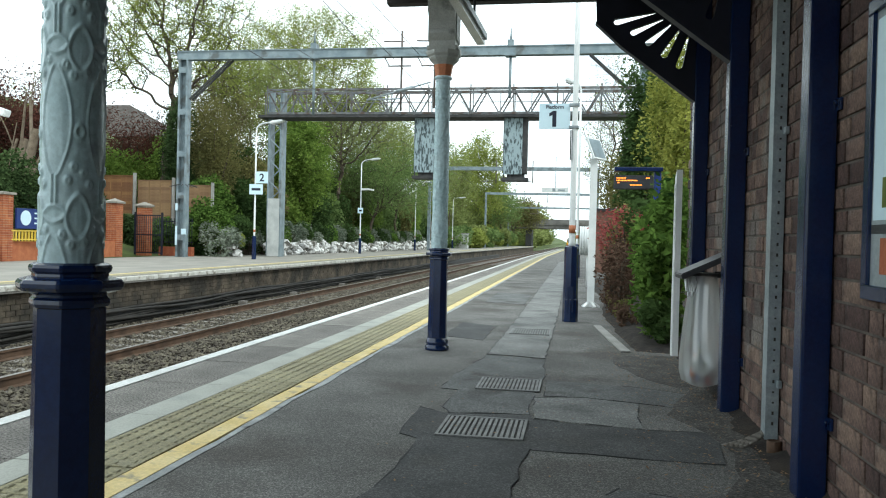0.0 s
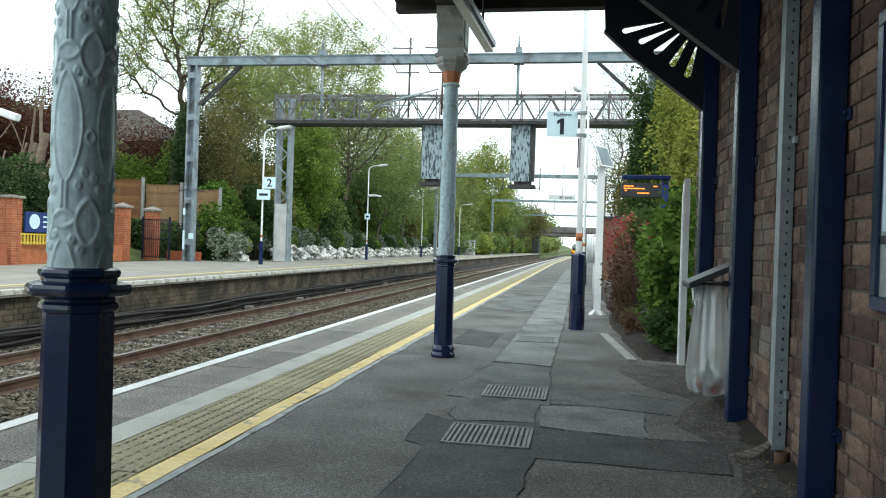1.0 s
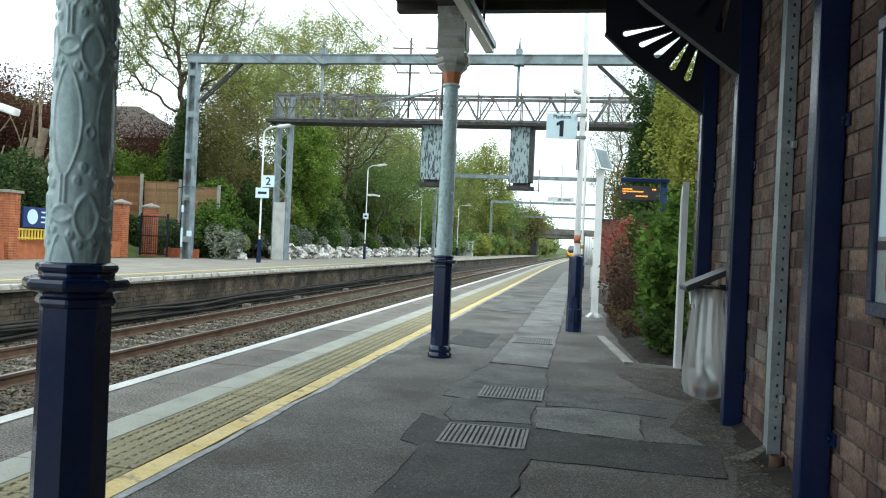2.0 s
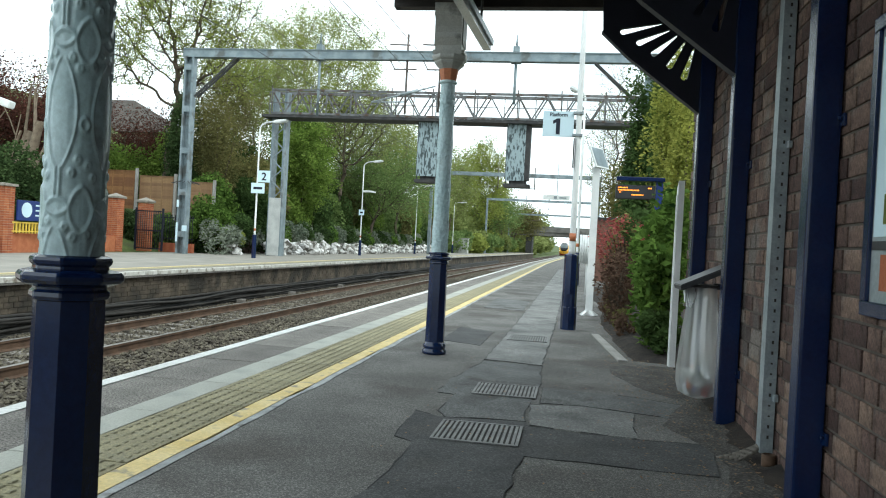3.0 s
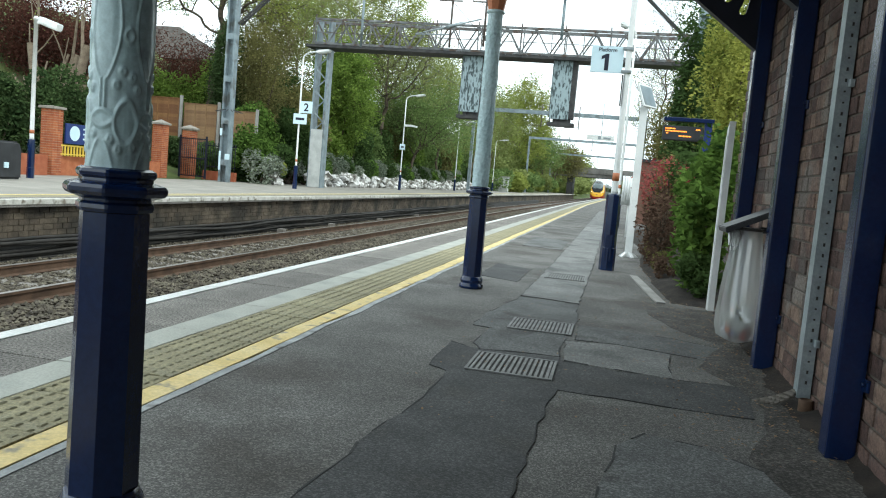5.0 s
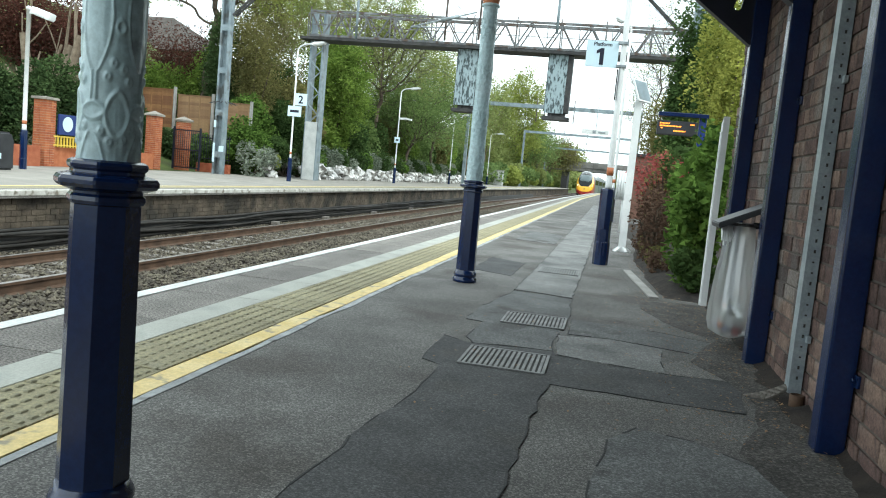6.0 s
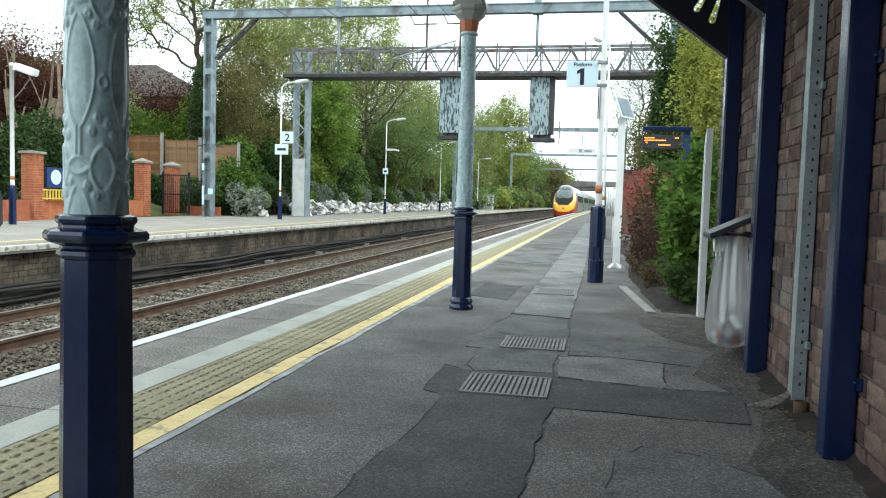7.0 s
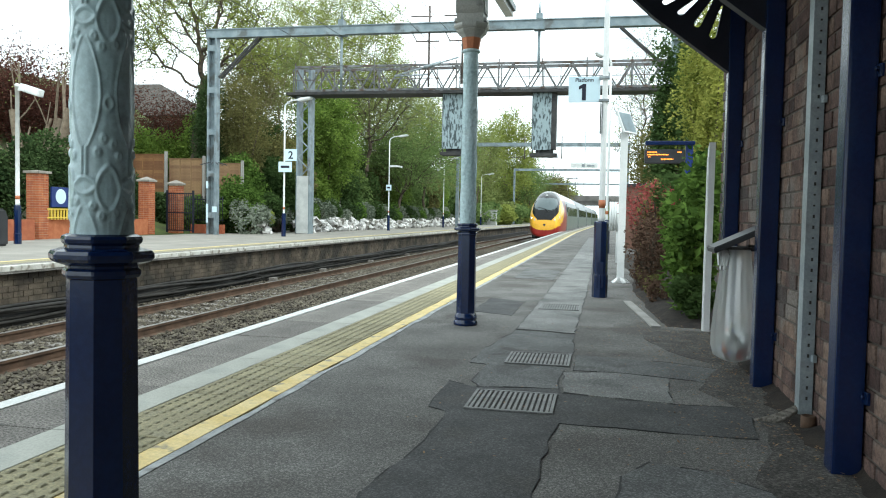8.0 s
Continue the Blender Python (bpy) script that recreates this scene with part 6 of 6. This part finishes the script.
def woods():
    T, G = tree, grown_tree
    G("oak_tree", "tall spreading oak with dark crooked limbs and sparse new leaves", (-21.6, 38.0, 2.2), (((-20.9, 38.0, 12.4), (4.6, 4.0, 4.2), 620), ((-24.4, 38.0, 9.8), (1.8, 1.6, 1.7), 110), ((-18.4, 38.4, 9.8), (2.0, 1.8, 2.0), 130)), 0.38, "leaf_yellow", 38000, 0.055, 1, scatter=0.17, tip_r=0.017, fork=1.05)
    G("ash_tree", "tall domed tree in yellow-green spring leaf behind the gantry", (-20.4, 58.0, 1.0), (((-20.8, 58.0, 13.2), (6.3, 5.2, 5.4), 950),), 0.45, "leaf_yellow", 60000, 0.07, 2, "bark_pale", 0.26, 0.8, fork=0.95)
    G("ash_tree", "olive spring tree between the oak and the gantry", (-22.0, 49.0, 2.6), (((-21.6, 49.0, 9.6), (4.4, 3.6, 4.0), 480),), 0.42, "leaf_olive", 30000, 0.062, 19, "bark_pale", 0.24, 0.7, fork=0.95)
    G("oak_tree", "open-crowned oak with dark limbs and thin new leaves", (-17.3, 54.0, 0.8), (((-16.5, 54.0, 9.0), (4.0, 3.0, 3.2), 460),), 0.40, "leaf_olive", 15000, 0.055, 3, "bark", 0.2, 0.55, tip_r=0.018, fork=0.9)
    G("sycamore_tree", "bright green young sycamore on the bank", (-17.1, 46.0, 0.6), (((-16.9, 46.0, 5.6), (2.0, 2.0, 3.1), 260),), 0.34, "leaf_fresh", 20000, 0.085, 4, "bark", 0.24, 0.5, fork=0.9)
    G("sycamore_tree", "bright green young sycamore on the bank", (-18.4, 50.0, 0.8), (((-18.3, 50.0, 5.2), (2.2, 2.0, 3.2), 260),), 0.34, "leaf_fresh", 16000, 0.085, 24, "bark", 0.24, 0.5, fork=0.9)
    G("maple_tree", "olive young tree in thin leaf on the bank", (-19.9, 39.6, 1.6), (((-19.2, 39.6, 7.4), (1.9, 1.8, 2.4), 220),), 0.34, "leaf_brown", 9000, 0.055, 5, "bark_pale", 0.22, 0.6, fork=0.95)
    G("maple_tree", "yellow-green tree in new leaf behind the bank", (-17.6, 78.0, 1.4), (((-17.4, 78.0, 10.2), (3.0, 2.6, 3.6), 300),), 0.44, "leaf_yellow", 14000, 0.085, 7, "bark_pale", 0.28, 0.7, fork=0.9)
    G("birch_tree", "thin brownish tree on the bank", (-15.9, 86.0, 0.8), (((-15.6, 86.0, 7.4), (2.6, 2.4, 3.6), 260),), 0.46, "leaf_olive", 9000, 0.085, 10, "bark_pale", 0.28, 0.8, fork=0.9)
    G("poplar_tree", "domed brown-green tree above the cutting", (-15.4, 120.0, 1.2), (((-15.0, 120.0, 10.6), (5.0, 4.0, 6.6), 460),), 0.62, "leaf_yellow", 20000, 0.15, 11, "bark_pale", 0.45, 1.0, fork=0.95)
    G("poplar_tree", "brownish tree in thin leaf above the cutting", (-16.2, 100.0, 1.2), (((-15.8, 100.0, 8.4), (3.0, 3.0, 4.4), 300),), 0.52, "leaf_olive", 12000, 0.11, 12, "bark_pale", 0.35, 0.9, fork=0.95)
    G("ash_tree", "olive-yellow spring tree behind the bank", (-18.6, 66.0, 1.2), (((-18.2, 66.0, 9.0), (4.4, 3.6, 4.6), 480),), 0.45, "leaf_olive", 26000, 0.075, 25, "bark_pale", 0.26, 0.7, fork=0.95)
    for k, (x, y, z, rx, rz, leaf) in enumerate(((-19.4, 43.0, 3.4, 2.3, 3.0, "leaf_brown"), (-21.4, 45.5, 4.2, 2.4, 3.0, "leaf_dark"), (-17.3, 35.3, 1.9, 1.5, 1.9, "leaf_shrub"), (-16.2, 37.2, 1.6, 1.3, 1.6, "leaf_dark"), (-16.7, 33.0, 1.15, 1.2, 1.25, "leaf_shrub"), (-25.4, 40.0, 3.9, 2.2, 2.0, "leaf_fresh"), (-22.6, 41.0, 4.2, 1.9, 2.2, "leaf_fresh"), (-20.3, 55.0, 4.4, 2.8, 3.8, "leaf_dark"), (-17.5, 62.0, 3.2, 2.2, 2.8, "leaf_fresh"), (-24.6, 44.0, 4.6, 2.4, 2.2, "leaf_brown"))):
        shrub("bank_thicket", "dense leafy thicket on the bank", (x, y, z), (rx, rx * 0.8, rz), leaf, 12000, 0.085, 320 + k, lumps=30, group="bank thickets")
    shrub("hill_wood", "hazy wooded hill far beyond the bridge", (-19.0, 300.0, 5.0), (12.0, 20.0, 10.5), "leaf_olive", 16000, 0.5, 340, lumps=60, category="wood")
    for k, (x, y, h, r, z) in enumerate(((2.2, 42.0, 10.4, 1.7, 0.6), (4.9, 44.0, 11.0, 2.6, 1.0), (3.4, 60.0, 11.5, 2.8, 0.8))):
        G("bare_tree", "bare twiggy tree behind the station", (x, y, z), (((x - 0.1, y, z + h * 0.6), (r, r, h * 0.4), 300),), 0.36, "leaf_olive", 2600, 0.05, 40 + k, "bark", 0.2, 0.9, fork=0.95)
    shrub("ivy_tree", "dark ivy-clad tree stem on the bank", (-19.7, 36.6, 4.6), (1.15, 1.0, 3.4), "leaf_ivy", 20000, 0.06, 301, lumps=30, category="tree")
    shrub("ivy_tree", "olive-brown leafy ivy-clad tree on the bank", (-17.9, 36.4, 4.9), (1.35, 1.1, 3.6), "leaf_brown", 17000, 0.055, 302, lumps=34, category="tree")
    T("willow_tree", "feathery grey-green willow on the bank", (-15.6, 58.0, 0.6), 7.8, 6.5, 0.9, "leaf_sage", 12000, 0.11, 8, 0.16, 4, scatter=0.8)
    T("willow_tree", "feathery grey-green willow on the bank", (-15.6, 68.0, 0.8), 8.0, 7.0, 0.9, "leaf_sage", 11000, 0.13, 9, 0.16, 4, scatter=0.8)
    T("poplar_tree", "olive tree on the cutting side", (-13.6, 128.0, 1.5), 11.5, 8.0, 0.7, "leaf_sage", 7000, 0.22, 16, 0.2, 4, scatter=0.9)
    T("poplar_tree", "brown-green tree on the cutting side", (-12.8, 146.0, 1.0), 10.0, 8.0, 0.7, "leaf_brown", 7000, 0.26, 17, 0.2, 4, scatter=0.9)
    T("poplar_tree", "brown-green tree near the bridge", (-12.6, 166.0, 1.0), 8.5, 8.0, 0.7, "leaf_brown", 6000, 0.28, 18, 0.2, 4, scatter=0.9)
    T("copper_tree", "dark copper-leaved tree behind the hedge", (-26.2, 32.0, 1.2), 7.6, 6.0, 0.8, "leaf_maroon", 22000, 0.10, 14, 0.22, 4, scatter=0.5)
    T("copper_tree", "small copper-leaved tree beside the house", (-25.3, 42.0, 2.6), 5.4, 4.0, 0.8, "leaf_maroon", 4500, 0.10, 15, 0.12, 4, scatter=0.5)
    for k, (x, y) in enumerate(((-22.6, 26.8), (-21.9, 27.4), (-21.2, 27.0))):
        T("pollard_tree", "pollarded bare tree stump with stubby limbs", (x, y, 0.5), 6.6, 2.4, 0.6, "leaf_olive", 40, 0.07, 30 + k, 0.30, 3, bark="bark_pale", scatter=0.3, kids=(1, 3))
    # behind the station
    shrub("cypress", "dark green cypress behind the garden", (1.80, 22.0, 2.9), (0.66, 1.0, 3.3), "leaf_dark", 16000, 0.06, 50, lumps=26)
    shrub("cypress", "dark green cypress behind the garden", (2.55, 23.8, 3.0), (0.75, 1.0, 3.6), "leaf_dark", 14000, 0.06, 62, lumps=26)
    shrub("cypress", "brown-green bushy tree behind the garden", (2.3, 31.5, 2.4), (1.5, 1.4, 3.0), "leaf_brown", 9000, 0.07, 51, lumps=26)
    shrub("privet_bush", "tall golden variegated bush against the wall end", (2.06, 15.6, 3.35), (0.80, 1.1, 2.1), "leaf_variegated", 13000, 0.042, 52, lumps=40)
    shrub("privet_bush", "tall golden variegated bush against the wall end", (1.92, 14.6, 2.4), (0.36, 0.7, 2.0), "leaf_variegated", 6500, 0.040, 53, lumps=20)
    shrub("laurel_bush", "glossy green rounded shrub in the planting bed", (0.93, 8.35, 0.62), (0.30, 0.55, 0.64), "leaf_shrub", 2600, 0.05, 54, lumps=22)
    shrub("laurel_bush", "glossy green rounded shrub in the planting bed", (1.05, 9.6, 0.95), (0.34, 0.7, 0.95), "leaf_shrub", 2800, 0.052, 55, lumps=22)
    shrub("bugle_plant", "low dark leafy plant at the bed's edge", (0.86, 7.85, 0.22), (0.22, 0.4, 0.24), "leaf_dark", 1800, 0.034, 56, lumps=8)
    for k, (x, y, leaf) in enumerate(((0.66, 9.3, "twig"), (0.66, 10.0, "leaf_brown"), (0.60, 10.5, "twig"), (0.62, 12.2, "twig"), (0.60, 11.2, "leaf_brown"))):
        shrub("ground_plant", "low leafy plant covering the bed's soil", (x, y, 0.17), (0.15, 0.34, 0.17), leaf, 420, 0.024, 360 + k, lumps=9, category="plant", group="bed plants")
    shrub("photinia_bush", "red-leaved shrub in the planting bed", (0.86, 13.6, 1.22), (0.62, 0.9, 0.52), "leaf_red", 1600, 0.034, 57, lumps=22, stems=16)
    shrub("photinia_bush", "brownish green shrub mixed with red shoots", (0.95, 13.2, 0.85), (0.5, 1.0, 0.8), "leaf_brown", 1500, 0.032, 61, stems=30, lumps=14)
    shrub("photinia_bush", "red-leaved shrub in the planting bed", (0.98, 10.4, 1.0), (0.2, 0.3, 0.35), "leaf_red", 600, 0.03, 58, lumps=6)
    shrub("twiggy_bush", "brown bare-twigged shrub in the planting bed", (0.70, 11.2, 0.62), (0.34, 1.1, 0.62), "twig", 2600, 0.028, 59, stems=46, lumps=40)
    shrub("fern_bush", "dark spiky green shrub below the display", (1.35, 13.0, 1.15), (0.5, 0.8, 0.6), "leaf_dark", 3000, 0.06, 60, lumps=10)
    # the hedge and bank planting of the far platform
    for k in range(7):
        shrub("ivy_hedge", "dark ivy hedge behind the brick wall", (-20.0 + 0.05 * k, 17.5 + 1.9 * k, 1.7), (1.2, 1.5, 1.9), "leaf_ivy", 7000, 0.07, 70 + k, lumps=14, category="hedge", group="ivy hedge")
    g = random.Random(77)
    for k in range(26):
        y = 32.6 + 1.75 * k
        kind = ("leaf_grey", "leaf_dark", "leaf_grey", "leaf_ivy", "leaf_shrub")[k % 5]
        shrub("border_shrub", "grey-green and dark border shrub above the rocks", (-15.75 + g.uniform(-0.2, 0.3), y, 0.85 + g.uniform(0, 0.2)), (0.95, 1.5, 0.9), kind, 2600, 0.075, 90 + k, lumps=10, group="border shrubs")
    for k in range(16):
        y = 38.5 + 3.4 * k
        kind = ("leaf_dark", "leaf_brown", "leaf_fresh", "leaf_dark", "leaf_sage")[k % 5]
        shrub("bank_bush", "tangled green bush on the bank", (-17.6 + g.uniform(-0.6, 0.6), y, 2.3 + g.uniform(-0.2, 0.7)), (1.6, 2.2, 2.1), kind, 5000, 0.12, 120 + k, lumps=14, group="bank bushes")
    for k in range(14):
        y = 92.0 + 7.0 * k
        kind = ("leaf_sage", "leaf_yellow", "leaf_olive")[k % 3]
        shrub("bank_bush", "green scrub on the cutting side", (-13.2 + g.uniform(-0.8, 0.8), y, 1.2 + g.uniform(0, 0.8)), (2.0, 4.2, 1.8), kind, 4000, 0.2, 150 + k, lumps=14, group="bank bushes")
    for k in range(9):
        y = 95.0 + 12.0 * k
        shrub("bank_bush", "olive scrub higher on the cutting side", (-17.0 + g.uniform(-0.8, 0.8), y, 4.0 + g.uniform(0, 1.0)), (3.0, 6.0, 3.0), "leaf_olive", 4000, 0.25, 180 + k, lumps=14, group="bank bushes")
    for k in range(8):
        y = 200.0 + 25.0 * k
        shrub("bank_bush", "distant scrub beyond the bridge", (-13 + (18 if k % 2 else 0), y, 2.5), (5, 12, 4.0), "leaf_olive", 2500, 0.5, 200 + k, lumps=14, group="bank bushes")
    for k, x in enumerate((-21.6, -20.2, -18.8, -17.6, -16.6)):
        shrub("bank_bush", "dark green bush in front of the timber fence", (x, 32.9, land(x, 32.9) + 0.75), (0.95, 0.55, 0.85), ("leaf_dark", "leaf_ivy", "leaf_shrub")[k % 3], 3000, 0.08, 240 + k, lumps=12, group="bank bushes")
    shrub("flower_clump", "small yellow-leaved plant above the rocks", (-15.0, 33.2, 0.75), (0.4, 0.4, 0.35), "leaf_yellow", 900, 0.05, 220, lumps=6)


woods()


# ---- the train ----
def train():
    t = thing("express_train", "silver tilting express train with a yellow nose and dark windscreen", "train", m=pose(NEAR_TRACK, 362, RAIL))

    def section(y):
        f = min(1.0, max(0.0, y / 4.0))
        g = math.sqrt(max(0.0, 1 - (1 - f) ** 2.5))
        a = 0.72 + (1.365 - 0.72) * g ** 0.7
        top = 1.40 + (3.60 - 1.40) * g ** 1.35
        low = 0.30 + 0.12 * (1 - g)
        return a, top, low

    def front(x, z):
        """How far back the nose's skin lies at a given offset and height."""
        y = 0.0
        while y < 4.0:
            a, top, low = section(y)
            zc = 1.25 + 0.15 * (top - 1.35) / 2.2
            w = a * (1 - 0.16 * max(0.0, (z - 1.6) / 1.96) ** 2)
            if (abs(x) / w) ** 3 + (max(0.0, z - zc) / (top - zc)) ** 2.5 <= 1:
                break
            y += 0.01
        return y

    ys = [0, 0.03, 0.07, 0.12, 0.18, 0.25, 0.33, 0.42, 0.52, 0.64, 0.78, 0.86, 0.94, 1.02, 1.1, 1.18, 1.25, 1.32, 1.4, 1.48, 1.55, 1.62, 1.7, 1.8, 1.9, 2.0, 2.1, 2.2, 2.3, 2.45, 2.6, 2.75, 2.9, 3.05, 3.2, 3.4, 3.6, 3.8, 4.0, 4.8, 6, 10, 16, 23.5]
    n = 192
    grid = []
    for y in ys:
        a, top, low = section(y)
        zc = 1.25 + 0.15 * (top - 1.35) / 2.2
        ring = []
        for i in range(n):
            w = 2 * math.pi * i / n
            c, s = math.cos(w), math.sin(w)
            x = a * math.copysign(abs(c) ** (2 / 3.0), c)
            z = zc + (top - zc) * abs(s) ** (2 / 2.5) if s > 0 else zc - (zc - low) * abs(s) ** (2 / 4.0)
            if z > 1.6:
                x *= 1 - 0.16 * ((z - 1.6) / 1.96) ** 2
            ring.append(Vector((x, y, z)))
        grid.append(ring)
    bins = {k: bmesh.new() for k in ("nose_cone", "windscreen", "screen_surround", "skirt", "body", "flash", "roof")}

    def region(c):
        if c.y < 5.6:
            ax = abs(c.x)
            if c.z >= 2.15:
                mask = (ax / 1.02) ** 3.2 + (max(0.0, c.z - 2.25) / 1.22) ** 3.2 < 1
            else:
                mask = c.z > 1.50 and ax < 1.02 - 0.55 * ((2.15 - c.z) / 0.65) ** 1.6
            if mask and c.y < 4.4:
                inner = (ax / 0.88) ** 4 + (abs(c.z - 2.66) / 0.42) ** 4
                return "windscreen" if inner < 1 else "screen_surround"
            if c.z < 0.86 + 0.45 * (ax / 1.25) ** 3 + 0.45 * max(0.0, c.y - 1.2):
                return "skirt" if c.z < 1.0 else "flash"
            if c.z > 2.95:
                return "roof" if c.y > 3.0 else "screen_surround"
            if c.y < 2.7 - 0.5 * max(0.0, 1.9 - c.z):
                return "nose_cone"
            return "flash" if c.y < 3.3 else "body"
        if c.z > 3.0:
            return "roof"
        return "skirt" if c.z < 0.5 else "body"

    for j in range(len(ys) - 1):
        for i in range(n):
            q = [grid[j][i], grid[j][(i + 1) % n], grid[j + 1][(i + 1) % n], grid[j + 1][i]]
            c = sum(q, Vector()) / 4
            b = bins[region(c)]
            b.faces.new([b.verts.new(p) for p in q]).smooth = True
    hub = Vector((0, 0, 0.95))
    caps = [[hub + (p - hub) * f + Vector((0, -0.03 * (1 - f * f), 0)) for p in grid[0]] for f in (0.02, 0.2, 0.4, 0.55, 0.7, 0.85, 1.0)]
    for ra, rb in zip(caps, caps[1:]):
        for i in range(n):
            q = [ra[i], ra[(i + 1) % n], rb[(i + 1) % n], rb[i]]
            b = bins[region(sum(q, Vector()) / 4)]
            b.faces.new([b.verts.new(p) for p in q]).smooth = True
    mats = {"nose_cone": "train_yellow", "windscreen": "cab_glass_reflection", "screen_surround": "dark_glass", "skirt": "train_red", "body": "train_silver", "flash": "train_red", "roof": "train_white"}
    remarks = {"nose_cone": "bright yellow nose", "windscreen": "dark curved windscreen, reflected sky and trees in its tint", "skirt": "dark red lower skirt", "flash": "red flash behind the nose"}
    for k, b in bins.items():
        bmesh.ops.remove_doubles(b, verts=b.verts[:], dist=0.0005)
        part(k, b, M[mats[k]], t, remarks.get(k, ""))
    for s in (-1, 1):
        b = bmesh.new()
        p, q = Vector((s * 0.72, front(0.72, 1.50), 1.50)), Vector((s * 1.14, front(1.14, 1.72), 1.72))
        bar(b, p, q, 0.10, 0.22)
        bmesh.ops.bevel(b, geom=b.edges[:], offset=0.03, segments=2, affect="EDGES")
        part("headlamp_housing", b, M["grey_box"], t)
        b = bmesh.new()
        p = p.lerp(q, 0.55)
        tube(b, p + Vector((0, -0.10, 0)), p + Vector((0, 0.1, 0)), 0.085, n=14)
        part("headlamp", b, M["headlight"] if s < 0 else M["lamp_glass"], t, "lit headlamp" if s < 0 else "unlit headlamp")
    b = bmesh.new()
    y = front(0, 3.25)
    tube(b, (0, y - 0.06, 3.25), (0, y + 0.1, 3.25), 0.08, n=10)
    part("marker_lamp", b, M["lamp_glass"], t)
    b = bmesh.new()
    for x, z, x2, z2 in ((-0.55, 2.42, 0.1, 2.25), (0.1, 2.25, 0.3, 2.08)):
        bar(b, (x, front(x, z) - 0.03, z), (x2, front(x2, z2) - 0.03, z2), 0.04)
    part("wiper", b, M["train_dark"], t)
    b = bmesh.new()
    slab_poly(b, [(-0.09, 1.28), (0.09, 1.28), (0.09, 1.20), (0, 1.11), (-0.09, 1.20)], "y", -0.045, -0.02)
    part("coupler_badge", b, M["train_dark"], t)
    # following cars
    sec = [(v.x, v.z) for v in grid[-1]]
    for k in range(4):
        y0 = 23.5 + 0.7 + k * 23.9
        b = bmesh.new()
        slab_poly(b, sec, "y", y0, y0 + 23.2)
        part("car_body", b, M["train_silver"], t)
        b = bmesh.new()
        box(b, -0.95, 0.95, y0 - 0.75, y0 + 0.05, 0.6, 3.2)
        part("gangway", b, M["train_dark"], t)
    for k in range(5):
        y0 = 0 if k == 0 else 24.2 + (k - 1) * 23.9
        for s in (-1, 1):
            for j in range(9):
                ya = y0 + (6.5 if k == 0 else 2.2) + j * (1.85 if k == 0 else 2.15)
                if ya + 1.5 > y0 + 22.5:
                    continue
                b = bmesh.new()
                slab_poly(b, [(s * 1.372, 1.85), (s * 1.345, 2.55), (s * 1.30, 2.55), (s * 1.30, 1.85)], "y", ya, ya + 1.45)
                part("window", b, M["dark_glass"], t)
            for ya in (y0 + 4.9 if k == 0 else y0 + 0.9, y0 + 22.2):
                b = bmesh.new()
                slab_poly(b, [(s * 1.374, 0.75), (s * 1.378, 1.6), (s * 1.32, 2.75), (s * 1.28, 2.75), (s * 1.3, 0.75)], "y", ya, ya + 0.75)
                part("door", b, M["train_silver"], t)
        for yb in (y0 + 3.6, y0 + 19.8):
            b = bmesh.new()
            box(b, -1.15, 1.15, yb - 1.6, yb + 1.6, 0.25, 0.62)
            for w in (-1.25, 1.25):
                for s in (-1, 1):
                    tube(b, (s * 0.70, yb + w, 0.43), (s * 0.83, yb + w, 0.43), 0.42, n=16)
            part("bogie", b, M["train_dark"], t)
    b = bmesh.new()
    yb = 34.0
    bar(b, (-0.5, yb, 3.55), (-0.5, yb + 1.3, 4.7), 0.05)
    bar(b, (0.5, yb, 3.55), (0.5, yb + 1.3, 4.7), 0.05)
    bar(b, (-0.5, yb + 1.3, 4.7), (-0.3, yb + 0.2, 6.05), 0.04)
    bar(b, (0.5, yb + 1.3, 4.7), (0.3, yb + 0.2, 6.05), 0.04)
    bar(b, (-0.8, yb + 0.2, 6.08), (0.8, yb + 0.2, 6.08), 0.06)
    part("pantograph", b, M["dark_steel"], t)
    return t


express = train()
express.scale = (0.94, 1.05, 1.06)


def motions():
    """The train runs in at a steady pace, along the bend of the line."""
    rows = []
    for t in (0.0, 1.0, 2.0, 3.0, 4.0, 5.0, 6.0, 7.0, 8.0):
        y = 56.0 + 27.0 * (8.0 - t)
        rows.append((t, pose(NEAR_TRACK + 0.28 + BEND * max(0.0, y - BEND_FROM), y, RAIL, 0, 0, -0.888)))
    walk(express, rows)



def bend(ob):
    """Turns the far stretch of a long straight thing along the line's bend."""
    for o in (ob, *ob.children_recursive):
        if o.type != "MESH":
            continue
        if o.data.users > 1:
            o.location.x += BEND * max(0.0, o.location.y - BEND_FROM)
            continue
        b = bmesh.new()
        b.from_mesh(o.data)
        bmesh.ops.bisect_plane(b, geom=b.verts[:] + b.edges[:] + b.faces[:], plane_co=(0, BEND_FROM, 0), plane_no=(0, 1, 0))
        for v in b.verts:
            v.co.x += BEND * max(0.0, v.co.y - BEND_FROM)
        b.to_mesh(o.data)
        b.free()


for ob in [o for o in bpy.data.objects if o.parent is None and o.name in ("platform_near", "platform_far", "track_near", "track_far", "trackbed", "cable_trough")]:
    bend(ob)

motions()
